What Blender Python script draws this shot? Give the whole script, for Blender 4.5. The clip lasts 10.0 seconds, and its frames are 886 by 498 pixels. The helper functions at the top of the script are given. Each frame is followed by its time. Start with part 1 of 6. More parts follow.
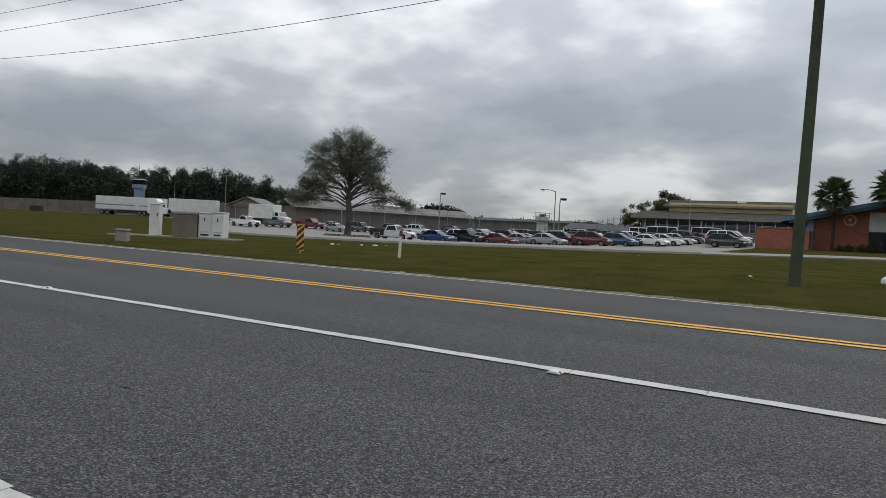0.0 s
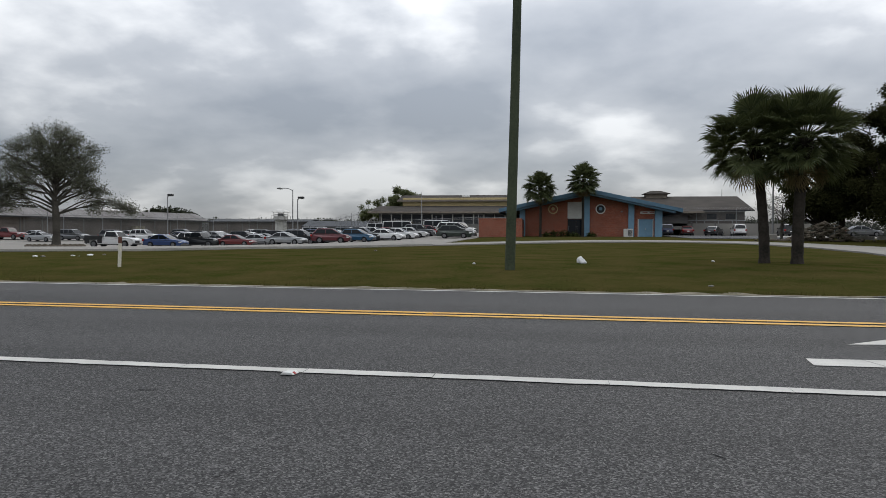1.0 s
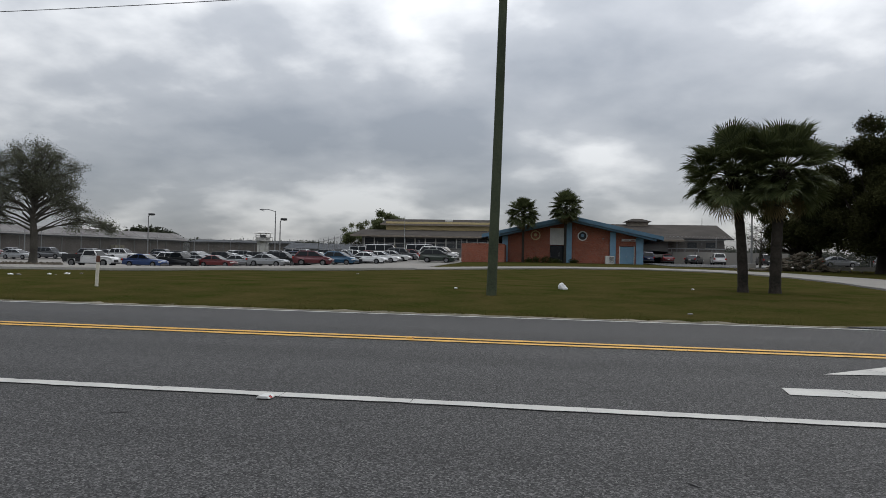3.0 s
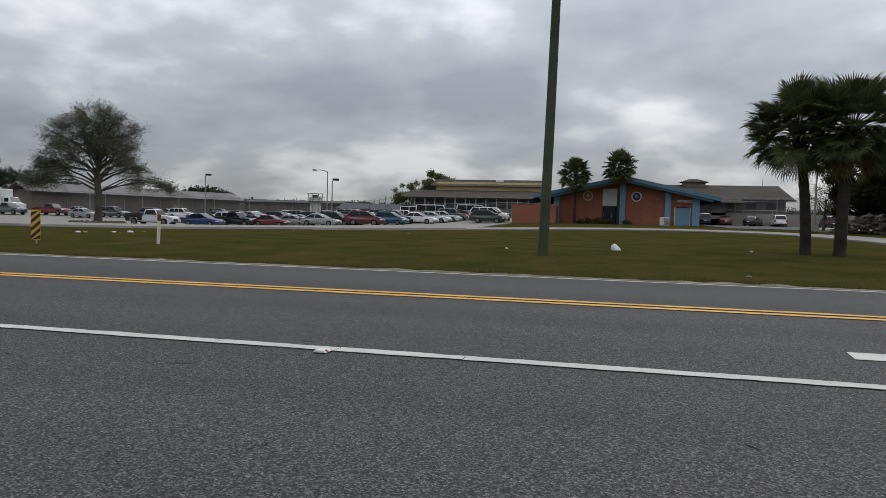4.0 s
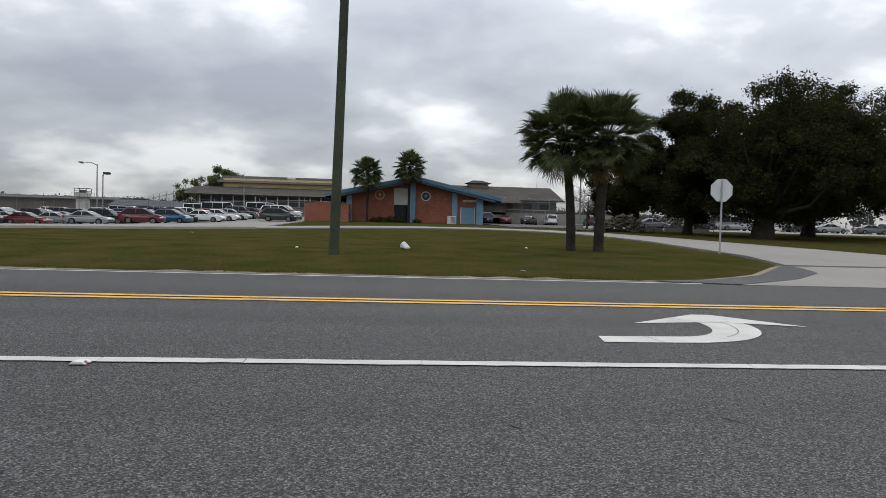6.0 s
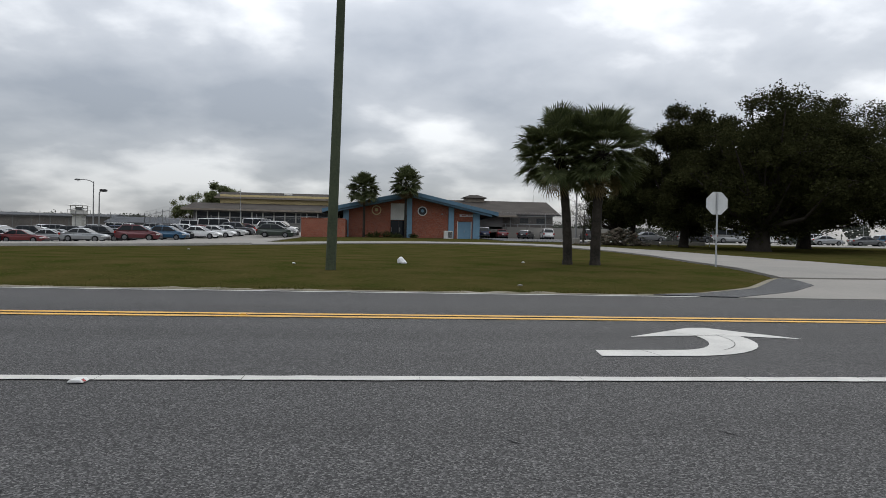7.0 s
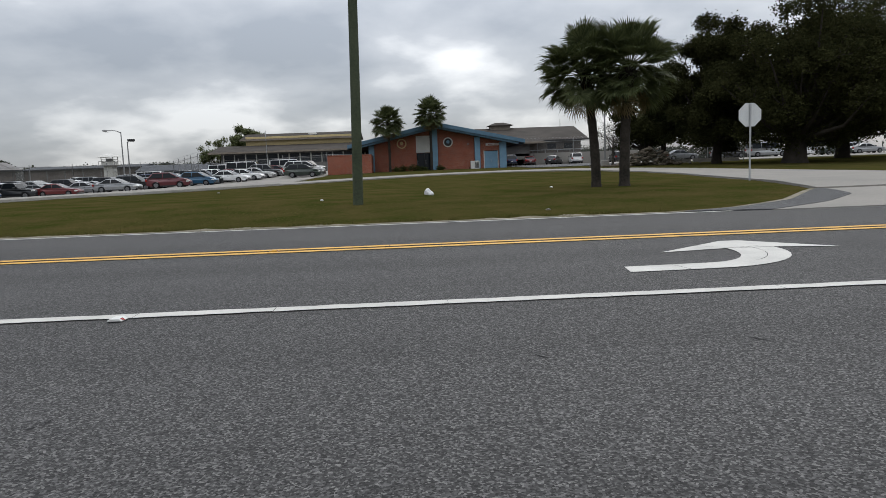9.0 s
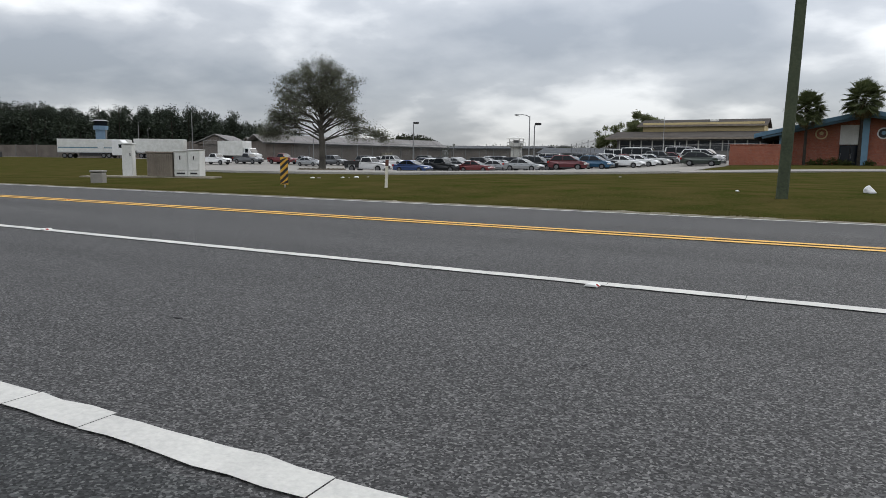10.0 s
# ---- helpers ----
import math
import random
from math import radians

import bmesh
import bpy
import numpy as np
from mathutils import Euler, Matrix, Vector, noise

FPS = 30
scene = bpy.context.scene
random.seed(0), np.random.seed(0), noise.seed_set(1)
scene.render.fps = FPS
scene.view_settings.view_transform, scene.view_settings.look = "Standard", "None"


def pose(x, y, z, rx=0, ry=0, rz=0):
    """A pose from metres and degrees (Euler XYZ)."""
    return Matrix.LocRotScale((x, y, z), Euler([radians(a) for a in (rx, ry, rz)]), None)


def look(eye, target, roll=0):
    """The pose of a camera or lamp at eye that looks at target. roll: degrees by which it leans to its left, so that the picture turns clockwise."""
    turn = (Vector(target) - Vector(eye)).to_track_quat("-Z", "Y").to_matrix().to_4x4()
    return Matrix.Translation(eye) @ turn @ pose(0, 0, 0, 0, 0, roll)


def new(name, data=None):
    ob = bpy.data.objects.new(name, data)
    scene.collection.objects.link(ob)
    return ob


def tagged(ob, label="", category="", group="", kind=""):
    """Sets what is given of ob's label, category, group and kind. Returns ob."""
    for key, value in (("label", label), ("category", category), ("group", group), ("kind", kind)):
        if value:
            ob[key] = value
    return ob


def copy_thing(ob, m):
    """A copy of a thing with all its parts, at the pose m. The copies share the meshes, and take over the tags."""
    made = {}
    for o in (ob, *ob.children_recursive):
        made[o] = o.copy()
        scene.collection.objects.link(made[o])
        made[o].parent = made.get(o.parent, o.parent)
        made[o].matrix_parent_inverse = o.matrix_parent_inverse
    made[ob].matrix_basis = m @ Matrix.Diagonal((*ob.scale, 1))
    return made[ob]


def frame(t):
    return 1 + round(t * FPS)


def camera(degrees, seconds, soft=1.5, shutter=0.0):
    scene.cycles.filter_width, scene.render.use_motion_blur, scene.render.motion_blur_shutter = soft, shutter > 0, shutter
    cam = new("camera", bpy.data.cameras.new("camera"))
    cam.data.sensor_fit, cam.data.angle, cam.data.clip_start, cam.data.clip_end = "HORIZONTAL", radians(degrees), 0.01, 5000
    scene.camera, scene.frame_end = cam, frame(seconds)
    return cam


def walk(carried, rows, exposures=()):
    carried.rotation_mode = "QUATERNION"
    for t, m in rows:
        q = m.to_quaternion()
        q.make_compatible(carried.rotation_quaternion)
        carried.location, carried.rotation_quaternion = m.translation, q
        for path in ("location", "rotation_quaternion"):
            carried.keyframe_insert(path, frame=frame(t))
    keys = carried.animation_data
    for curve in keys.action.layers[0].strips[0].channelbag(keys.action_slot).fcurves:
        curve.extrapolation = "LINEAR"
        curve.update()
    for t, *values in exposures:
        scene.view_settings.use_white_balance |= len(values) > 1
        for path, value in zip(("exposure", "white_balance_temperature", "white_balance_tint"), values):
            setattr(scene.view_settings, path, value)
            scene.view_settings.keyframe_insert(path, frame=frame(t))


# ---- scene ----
cam = camera(65.9, 10.0, soft=0.8)
PATH = [
    (0, (0.198, -0.132, 0.95), (-0.834, 1.58, 0.896), 3.0),
    (0.5, (0.186, -0.059, 0.93), (-0.387, 1.856, 0.871), 5.0),
    (1, (0.276, -0.078, 0.951), (-0.059, 1.894, 0.913), 0.3),
    (1.5, (0.288, -0.093, 0.957), (-0.031, 1.882, 0.974), 0.8),
    (2, (0.287, -0.081, 0.953), (-0.028, 1.893, 0.987), 1.5),
    (2.2, (0.288, -0.08, 0.953), (-0.014, 1.895, 0.988), 1.5),
    (3.5, (0.295, -0.074, 0.955), (0.01, 1.906, 0.981), 1.2),
    (4, (0.267, -0.067, 0.935), (-0.16, 1.885, 0.85), 1.5),
    (4.5, (0.298, -0.066, 0.931), (0.097, 1.921, 0.825), 1.7),
    (5, (0.293, -0.071, 0.928), (0.066, 1.911, 0.785), 1.5),
    (5.5, (0.313, -0.07, 0.931), (0.206, 1.923, 0.804), 2.2),
    (6, (0.342, -0.064, 0.933), (0.51, 1.927, 0.86), 1.6),
    (6.2, (0.343, -0.066, 0.934), (0.53, 1.924, 0.857), 1.5),
    (7.3, (0.337, -0.092, 0.94), (0.497, 1.902, 0.92), 0.8),
    (7.5, (0.335, -0.091, 0.936), (0.425, 1.907, 0.912), 0.7),
    (8, (0.325, -0.087, 0.932), (0.335, 1.913, 0.946), 2.7),
    (8.5, (0.374, -0.075, 0.899), (0.547, 1.914, 0.786), 2.2),
    (9, (0.384, -0.073, 0.884), (0.471, 1.912, 0.656), -2.1),
    (9.5, (0.216, -0.13, 0.892), (-0.067, 1.844, 0.746), -0.4),
    (10, (-0.186, -0.302, 0.856), (-1.14, 1.438, 0.602), 0.7),
]
walk(cam, [(t, look(eye, target, roll)) for t, eye, target, roll in PATH],
     exposures=[(0, -0.05), (0.5, 0.08), (1, 0.03), (2.0, -0.13), (3.5, -0.13), (4, -0.1), (4.5, 0.06), (5.5, 0.2), (7.5, 0.05), (8.5, -0.08), (9, 0.25), (9.5, 0.3), (10, 0.33)])

# ---- light ----
SUN_EL, SUN_AZ = radians(42), radians(24)
world = bpy.data.worlds.new("overcast")
scene.world = world
world.use_nodes = True
wn, wl = world.node_tree.nodes, world.node_tree.links
wn.clear()


def wnode(kind, **inputs):
    n = wn.new(kind)
    for k, v in inputs.items():
        n.inputs[k.replace("_", " ")].default_value = v
    return n


def wmath(op, a, b=None, c=None):
    n = wn.new("ShaderNodeMath")
    n.operation = op
    for i, v in enumerate((a, b, c)):
        if v is None:
            continue
        if isinstance(v, (int, float)):
            n.inputs[i].default_value = v
        else:
            wl.new(v, n.inputs[i])
    return n.outputs[0]


w_out = wn.new("ShaderNodeOutputWorld")
sky = wn.new("ShaderNodeTexSky")
sky.sky_type, sky.sun_disc, sky.sun_elevation, sky.sun_rotation = "NISHITA", False, SUN_EL, SUN_AZ
coord = wn.new("ShaderNodeTexCoord")
sep = wn.new("ShaderNodeSeparateXYZ")
wl.new(coord.outputs["Generated"], sep.inputs[0])
up = wmath("MAXIMUM", sep.outputs[2], 0.0)
flat = wmath("ADD", up, 0.30)
comb = wn.new("ShaderNodeCombineXYZ")
wl.new(wmath("DIVIDE", sep.outputs[0], flat), comb.inputs[0])
wl.new(wmath("DIVIDE", sep.outputs[1], flat), comb.inputs[1])
comb.inputs[2].default_value = 3.7
big = wnode("ShaderNodeTexNoise", Scale=1.35, Detail=3.5, Roughness=0.42, Distortion=0.0)
fine = wnode("ShaderNodeTexNoise", Scale=4.2, Detail=5.0, Roughness=0.5, Distortion=0.1)
wl.new(comb.outputs[0], big.inputs["Vector"])
wl.new(comb.outputs[0], fine.inputs["Vector"])
dens = wmath("ADD", wmath("MULTIPLY", big.outputs["Fac"], 0.68), wmath("MULTIPLY", fine.outputs["Fac"], 0.32))
ramp = wn.new("ShaderNodeValToRGB")
ramp.color_ramp.elements[0].position, ramp.color_ramp.elements[0].color = 0.36, (0.37, 0.405, 0.46, 1)
ramp.color_ramp.elements[1].position, ramp.color_ramp.elements[1].color = 0.61, (0.99, 1.01, 1.035, 1)
e = ramp.color_ramp.elements.new(0.50)
e.color = (0.552, 0.582, 0.63, 1)
wl.new(dens, ramp.inputs[0])
# an overcast dome is brighter towards the zenith
dome = wmath("MULTIPLY_ADD", wmath("MINIMUM", up, 0.34), 2.2, 0.54)
dome = wmath("MULTIPLY_ADD", wmath("MAXIMUM", wmath("SUBTRACT", up, 0.34), 0.0), 1.3, dome)
# and round the hidden sun
aim = wn.new("ShaderNodeVectorMath")
aim.operation = "DOT_PRODUCT"
wl.new(coord.outputs["Generated"], aim.inputs[0])
aim.inputs[1].default_value = (math.sin(SUN_AZ) * math.cos(SUN_EL), math.cos(SUN_AZ) * math.cos(SUN_EL), math.sin(SUN_EL))
glow = wmath("POWER", wmath("MAXIMUM", aim.outputs["Value"], 0.0), 6.0)
dome = wmath("MULTIPLY_ADD", glow, 0.17, dome)
clouds = wn.new("ShaderNodeVectorMath")
clouds.operation = "SCALE"
wl.new(ramp.outputs[0], clouds.inputs[0])
wl.new(dome, clouds.inputs["Scale"])
bg_clouds, bg_sky, both = wn.new("ShaderNodeBackground"), wn.new("ShaderNodeBackground"), wn.new("ShaderNodeMixShader")
bg_clouds.inputs["Strength"].default_value = 1.0
bg_sky.inputs["Strength"].default_value = 0.08
both.inputs[0].default_value = 0.12
wl.new(clouds.outputs[0], bg_clouds.inputs["Color"])
wl.new(sky.outputs[0], bg_sky.inputs["Color"])
wl.new(bg_clouds.outputs[0], both.inputs[1])
wl.new(bg_sky.outputs[0], both.inputs[2])
wl.new(both.outputs[0], w_out.inputs["Surface"])

sun_data = bpy.data.lights.new("sun", "SUN")
sun_data.energy, sun_data.angle, sun_data.color = 0.7, radians(30), (1.0, 0.97, 0.93)
sun = new("sun", sun_data)
sun.matrix_world = look((40 * math.sin(SUN_AZ), 40 * math.cos(SUN_AZ), 40 * math.tan(SUN_EL)), (0, 0, 0))


# ---- materials ----
def mat(name, colour, rough=0.7, metal=0.0, second=None, scale=3.0, fine_scale=40.0, amount=0.5, bump=0.0, bump_scale=None, vary=0.0, spec=None):
    """A surface with variation at two scales, and with relief."""
    m = bpy.data.materials.new(name)
    m.use_nodes = True
    ns, ls = m.node_tree.nodes, m.node_tree.links
    b = ns["Principled BSDF"]
    b.inputs["Roughness"].default_value, b.inputs["Metallic"].default_value = rough, metal
    b.inputs["Specular IOR Level"].default_value = spec if spec is not None else 0.12 if rough > 0.78 else 0.5
    tc = ns.new("ShaderNodeTexCoord")
    n1, n2 = ns.new("ShaderNodeTexNoise"), ns.new("ShaderNodeTexNoise")
    for n, s in ((n1, scale), (n2, fine_scale)):
        n.inputs["Scale"].default_value, n.inputs["Detail"].default_value = s, 4
        ls.new(tc.outputs["Object"], n.inputs["Vector"])
    mx = ns.new("ShaderNodeMath")
    mx.operation = "MULTIPLY_ADD"
    ls.new(n1.outputs["Fac"], mx.inputs[0])
    mx.inputs[1].default_value = 0.6
    half = ns.new("ShaderNodeMath")
    half.operation = "MULTIPLY"
    half.inputs[1].default_value = 0.4
    ls.new(n2.outputs["Fac"], half.inputs[0])
    ls.new(half.outputs[0], mx.inputs[2])
    rp = ns.new("ShaderNodeValToRGB")
    c2 = second or tuple(c * (1 - 0.45 * amount) for c in colour)
    rp.color_ramp.elements[0].position, rp.color_ramp.elements[1].position = 0.36, 0.64
    rp.color_ramp.elements[0].color, rp.color_ramp.elements[1].color = (*c2, 1), (*colour, 1)
    ls.new(mx.outputs[0], rp.inputs[0])
    out = rp.outputs[0]
    if vary:
        info, hsv, mr = ns.new("ShaderNodeObjectInfo"), ns.new("ShaderNodeHueSaturation"), ns.new("ShaderNodeMapRange")
        ls.new(info.outputs["Random"], mr.inputs[0])
        mr.inputs[3].default_value, mr.inputs[4].default_value = 1 - vary, 1 + vary
        ls.new(mr.outputs[0], hsv.inputs["Value"])
        ls.new(out, hsv.inputs["Color"])
        out = hsv.outputs[0]
    ls.new(out, b.inputs["Base Color"])
    if bump:
        n3, bp = ns.new("ShaderNodeTexNoise"), ns.new("ShaderNodeBump")
        n3.inputs["Scale"].default_value, n3.inputs["Detail"].default_value = bump_scale or fine_scale, 5
        ls.new(tc.outputs["Object"], n3.inputs["Vector"])
        bp.inputs["Strength"].default_value = bump
        bp.inputs["Distance"].default_value = 0.02
        ls.new(n3.outputs["Fac"], bp.inputs["Height"])
        ls.new(bp.outputs[0], b.inputs["Normal"])
    return m


def leaf_mat(name, dark, light, scale=0.6, rough=0.55, through_light=0.25, vary=0.0):
    """Leaves: varied from leaf to leaf and across the crown, letting a little light through."""
    m = bpy.data.materials.new(name)
    m.use_nodes = True
    ns, ls = m.node_tree.nodes, m.node_tree.links
    b = ns["Principled BSDF"]
    b.inputs["Roughness"].default_value = rough
    b.inputs["Specular IOR Level"].default_value = 0.12 if rough < 0.9 else 0.0
    geo, tc, n1 = ns.new("ShaderNodeNewGeometry"), ns.new("ShaderNodeTexCoord"), ns.new("ShaderNodeTexNoise")
    n1.inputs["Scale"].default_value, n1.inputs["Detail"].default_value = scale, 3
    ls.new(tc.outputs["Object"], n1.inputs["Vector"])
    mx = ns.new("ShaderNodeMath")
    mx.operation = "MULTIPLY_ADD"
    ls.new(geo.outputs["Random Per Island"], mx.inputs[0])
    mx.inputs[1].default_value = 0.6
    ad = ns.new("ShaderNodeMath")
    ad.operation = "MULTIPLY_ADD"
    ad.inputs[1].default_value, ad.inputs[2].default_value = 1.2, -0.35
    ls.new(n1.outputs["Fac"], ad.inputs[0])
    ls.new(ad.outputs[0], mx.inputs[2])
    rp = ns.new("ShaderNodeValToRGB")
    rp.color_ramp.elements[0].color, rp.color_ramp.elements[1].color = (*dark, 1), (*light, 1)
    ls.new(mx.outputs[0], rp.inputs[0])
    ls.new(rp.outputs[0], b.inputs["Base Color"])
    tr, mixer = ns.new("ShaderNodeBsdfTranslucent"), ns.new("ShaderNodeMixShader")
    ls.new(rp.outputs[0], tr.inputs["Color"])
    mixer.inputs[0].default_value = through_light
    ls.new(b.outputs[0], mixer.inputs[1])
    ls.new(tr.outputs[0], mixer.inputs[2])
    ls.new(mixer.outputs[0], ns["Material Output"].inputs["Surface"])
    return m


def asphalt_mat(name, tone, stone):
    """Worn asphalt: pale stones in a dark binder, broad wheel wear and stains."""
    m = bpy.data.materials.new(name)
    m.use_nodes = True
    ns, ls = m.node_tree.nodes, m.node_tree.links
    b = ns["Principled BSDF"]
    b.inputs["Roughness"].default_value = 0.82
    b.inputs["Specular IOR Level"].default_value = 0.22
    tc = ns.new("ShaderNodeTexCoord")
    vor, n1, n2 = ns.new("ShaderNodeTexVoronoi"), ns.new("ShaderNodeTexNoise"), ns.new("ShaderNodeTexNoise")
    vor.inputs["Scale"].default_value = 122
    n1.inputs["Scale"].default_value, n1.inputs["Detail"].default_value = 0.5, 5
    n2.inputs["Scale"].default_value, n2.inputs["Detail"].default_value = 48, 6
    mp = ns.new("ShaderNodeMapping")
    mp.inputs["Scale"].default_value = (0.12, 1.3, 1)
    ls.new(tc.outputs["Object"], mp.inputs["Vector"])
    ls.new(tc.outputs["Object"], vor.inputs["Vector"])
    ls.new(mp.outputs[0], n1.inputs["Vector"])
    ls.new(tc.outputs["Object"], n2.inputs["Vector"])
    sepc = ns.new("ShaderNodeSeparateColor")
    ls.new(vor.outputs["Color"], sepc.inputs[0])
    rp = ns.new("ShaderNodeValToRGB")
    rp.color_ramp.elements[0].position, rp.color_ramp.elements[0].color = 0.12, (*(t * 0.30 for t in tone), 1)
    rp.color_ramp.elements[1].position, rp.color_ramp.elements[1].color = 0.97, (*stone, 1)
    mid = rp.color_ramp.elements.new(0.55)
    mid.color = (*tone, 1)
    high = rp.color_ramp.elements.new(0.82)
    high.color = (*(t * 1.95 for t in tone), 1)
    mx = ns.new("ShaderNodeMath")
    mx.operation = "MULTIPLY_ADD"
    mx.inputs[1].default_value = 0.85
    ls.new(sepc.outputs[0], mx.inputs[0])
    sc = ns.new("ShaderNodeMath")
    sc.operation = "MULTIPLY"
    sc.inputs[1].default_value = 0.2
    ls.new(n2.outputs["Fac"], sc.inputs[0])
    ls.new(sc.outputs[0], mx.inputs[2])
    ls.new(mx.outputs[0], rp.inputs[0])
    hsv = ns.new("ShaderNodeHueSaturation")
    mr = ns.new("ShaderNodeMapRange")
    mr.inputs[1].default_value, mr.inputs[2].default_value, mr.inputs[3].default_value, mr.inputs[4].default_value = 0.3, 0.7, 0.78, 1.2
    ls.new(n1.outputs["Fac"], mr.inputs[0])
    ls.new(mr.outputs[0], hsv.inputs["Value"])
    ls.new(rp.outputs[0], hsv.inputs["Color"])
    ls.new(hsv.outputs[0], b.inputs["Base Color"])
    bp = ns.new("ShaderNodeBump")
    bp.inputs["Strength"].default_value, bp.inputs["Distance"].default_value = 0.7, 0.007
    ls.new(mx.outputs[0], bp.inputs["Height"])
    ls.new(bp.outputs[0], b.inputs["Normal"])
    return m


def brick_mat(name, c1, c2, mortar):
    m = bpy.data.materials.new(name)
    m.use_nodes = True
    ns, ls = m.node_tree.nodes, m.node_tree.links
    b = ns["Principled BSDF"]
    b.inputs["Roughness"].default_value = 0.85
    b.inputs["Specular IOR Level"].default_value = 0.12
    tc, mp, br, n1 = ns.new("ShaderNodeTexCoord"), ns.new("ShaderNodeMapping"), ns.new("ShaderNodeTexBrick"), ns.new("ShaderNodeTexNoise")
    mp.inputs["Rotation"].default_value = (radians(90), 0, 0)
    ls.new(tc.outputs["Object"], mp.inputs["Vector"])
    ls.new(mp.outputs[0], br.inputs["Vector"])
    br.inputs["Color1"].default_value, br.inputs["Color2"].default_value, br.inputs["Mortar"].default_value = (*c1, 1), (*c2, 1), (*mortar, 1)
    br.inputs["Scale"].default_value, br.inputs["Brick Width"].default_value, br.inputs["Row Height"].default_value = 1.0, 0.22, 0.075
    br.inputs["Mortar Size"].default_value = 0.006
    n1.inputs["Scale"].default_value = 0.8
    ls.new(tc.outputs["Object"], n1.inputs["Vector"])
    hsv, mr = ns.new("ShaderNodeHueSaturation"), ns.new("ShaderNodeMapRange")
    mr.inputs[3].default_value, mr.inputs[4].default_value = 0.75, 1.2
    ls.new(n1.outputs["Fac"], mr.inputs[0])
    ls.new(mr.outputs[0], hsv.inputs["Value"])
    ls.new(br.outputs["Color"], hsv.inputs["Color"])
    ls.new(hsv.outputs[0], b.inputs["Base Color"])
    return m


def glass_mat(name, tint, rough=0.03):
    m = bpy.data.materials.new(name)
    m.use_nodes = True
    b = m.node_tree.nodes["Principled BSDF"]
    b.inputs["Base Color"].default_value = (*tint, 1)
    b.inputs["Roughness"].default_value = rough
    b.inputs["Specular IOR Level"].default_value = 0.42
    return m


def mesh_mat(name, colour, cover):
    """Chain-link wire too fine to see singly: the share of it that covers what lies behind."""
    m = bpy.data.materials.new(name)
    m.use_nodes = True
    ns, ls = m.node_tree.nodes, m.node_tree.links
    b = ns["Principled BSDF"]
    b.inputs["Base Color"].default_value, b.inputs["Roughness"].default_value = (*colour, 1), 0.6
    tr, mx = ns.new("ShaderNodeBsdfTransparent"), ns.new("ShaderNodeMixShader")
    tc, n1, mr = ns.new("ShaderNodeTexCoord"), ns.new("ShaderNodeTexNoise"), ns.new("ShaderNodeMapRange")
    n1.inputs["Scale"].default_value = 0.7
    ls.new(tc.outputs["Object"], n1.inputs["Vector"])
    mr.inputs[3].default_value, mr.inputs[4].default_value = cover * 0.7, cover * 1.3
    ls.new(n1.outputs["Fac"], mr.inputs[0])
    ls.new(mr.outputs[0], mx.inputs[0])
    ls.new(tr.outputs[0], mx.inputs[1])
    ls.new(b.outputs[0], mx.inputs[2])
    ls.new(mx.outputs[0], ns["Material Output"].inputs["Surface"])
    return m


ASPHALT = asphalt_mat("asphalt", (0.0475, 0.0465, 0.0463), (0.172, 0.168, 0.163))
ASPHALT_OLD = asphalt_mat("asphalt_shoulder", (0.050, 0.051, 0.053), (0.18, 0.18, 0.18))
WHITE_PAINT = mat("road_paint_white", (0.52, 0.51, 0.475), 0.7, second=(0.38, 0.372, 0.35), scale=2.5, fine_scale=60, bump=0.3)
YELLOW_PAINT = mat("road_paint_yellow", (0.66, 0.36, 0.05), 0.7, second=(0.46, 0.25, 0.04), scale=3, fine_scale=60, bump=0.3)
GRASS = mat("grass_ground", (0.028, 0.035, 0.008), 0.95, second=(0.066, 0.052, 0.020), scale=0.7, fine_scale=11, bump=0.08, bump_scale=26, spec=0.0)
BLADES = leaf_mat("grass_blades", (0.048, 0.058, 0.013), (0.100, 0.086, 0.032), scale=0.25, rough=0.95, through_light=0.5)
SAND = mat("verge_sand", (0.28, 0.25, 0.20), 0.95, second=(0.10, 0.09, 0.055), scale=1.2, fine_scale=20, bump=0.6, spec=0.1)
CONCRETE = mat("concrete", (0.25, 0.234, 0.212), 0.85, second=(0.20, 0.192, 0.176), scale=0.35, fine_scale=12, bump=0.2)
PLASTER = mat("white_wall", (0.62, 0.61, 0.58), 0.8, second=(0.45, 0.44, 0.41), scale=0.8, fine_scale=10)
BRICK = brick_mat("red_brick", (0.30, 0.095, 0.055), (0.22, 0.065, 0.042), (0.28, 0.20, 0.16))
BLUE_TRIM = mat("blue_paint", (0.082, 0.165, 0.235), 0.6, second=(0.060, 0.128, 0.19), scale=1.5, fine_scale=25)
BLUE_DOOR = mat("blue_door_paint", (0.15, 0.28, 0.39), 0.55, scale=1.5, fine_scale=25)
SHINGLE = mat("shingle_roof", (0.066, 0.058, 0.051), 0.95, second=(0.040, 0.035, 0.031), scale=0.5, fine_scale=9, bump=0.6)
METAL_ROOF = mat("pale_metal_roof", (0.22, 0.213, 0.208), 0.8, second=(0.13, 0.12, 0.115), scale=0.25, fine_scale=6)
SLATE_ROOF = mat("slate_grey_roof", (0.092, 0.098, 0.108), 0.85, second=(0.058, 0.061, 0.067), scale=0.3, fine_scale=6)
TAN_WALL = mat("tan_wall", (0.56, 0.45, 0.24), 0.8, second=(0.46, 0.37, 0.20), scale=0.5, fine_scale=8)
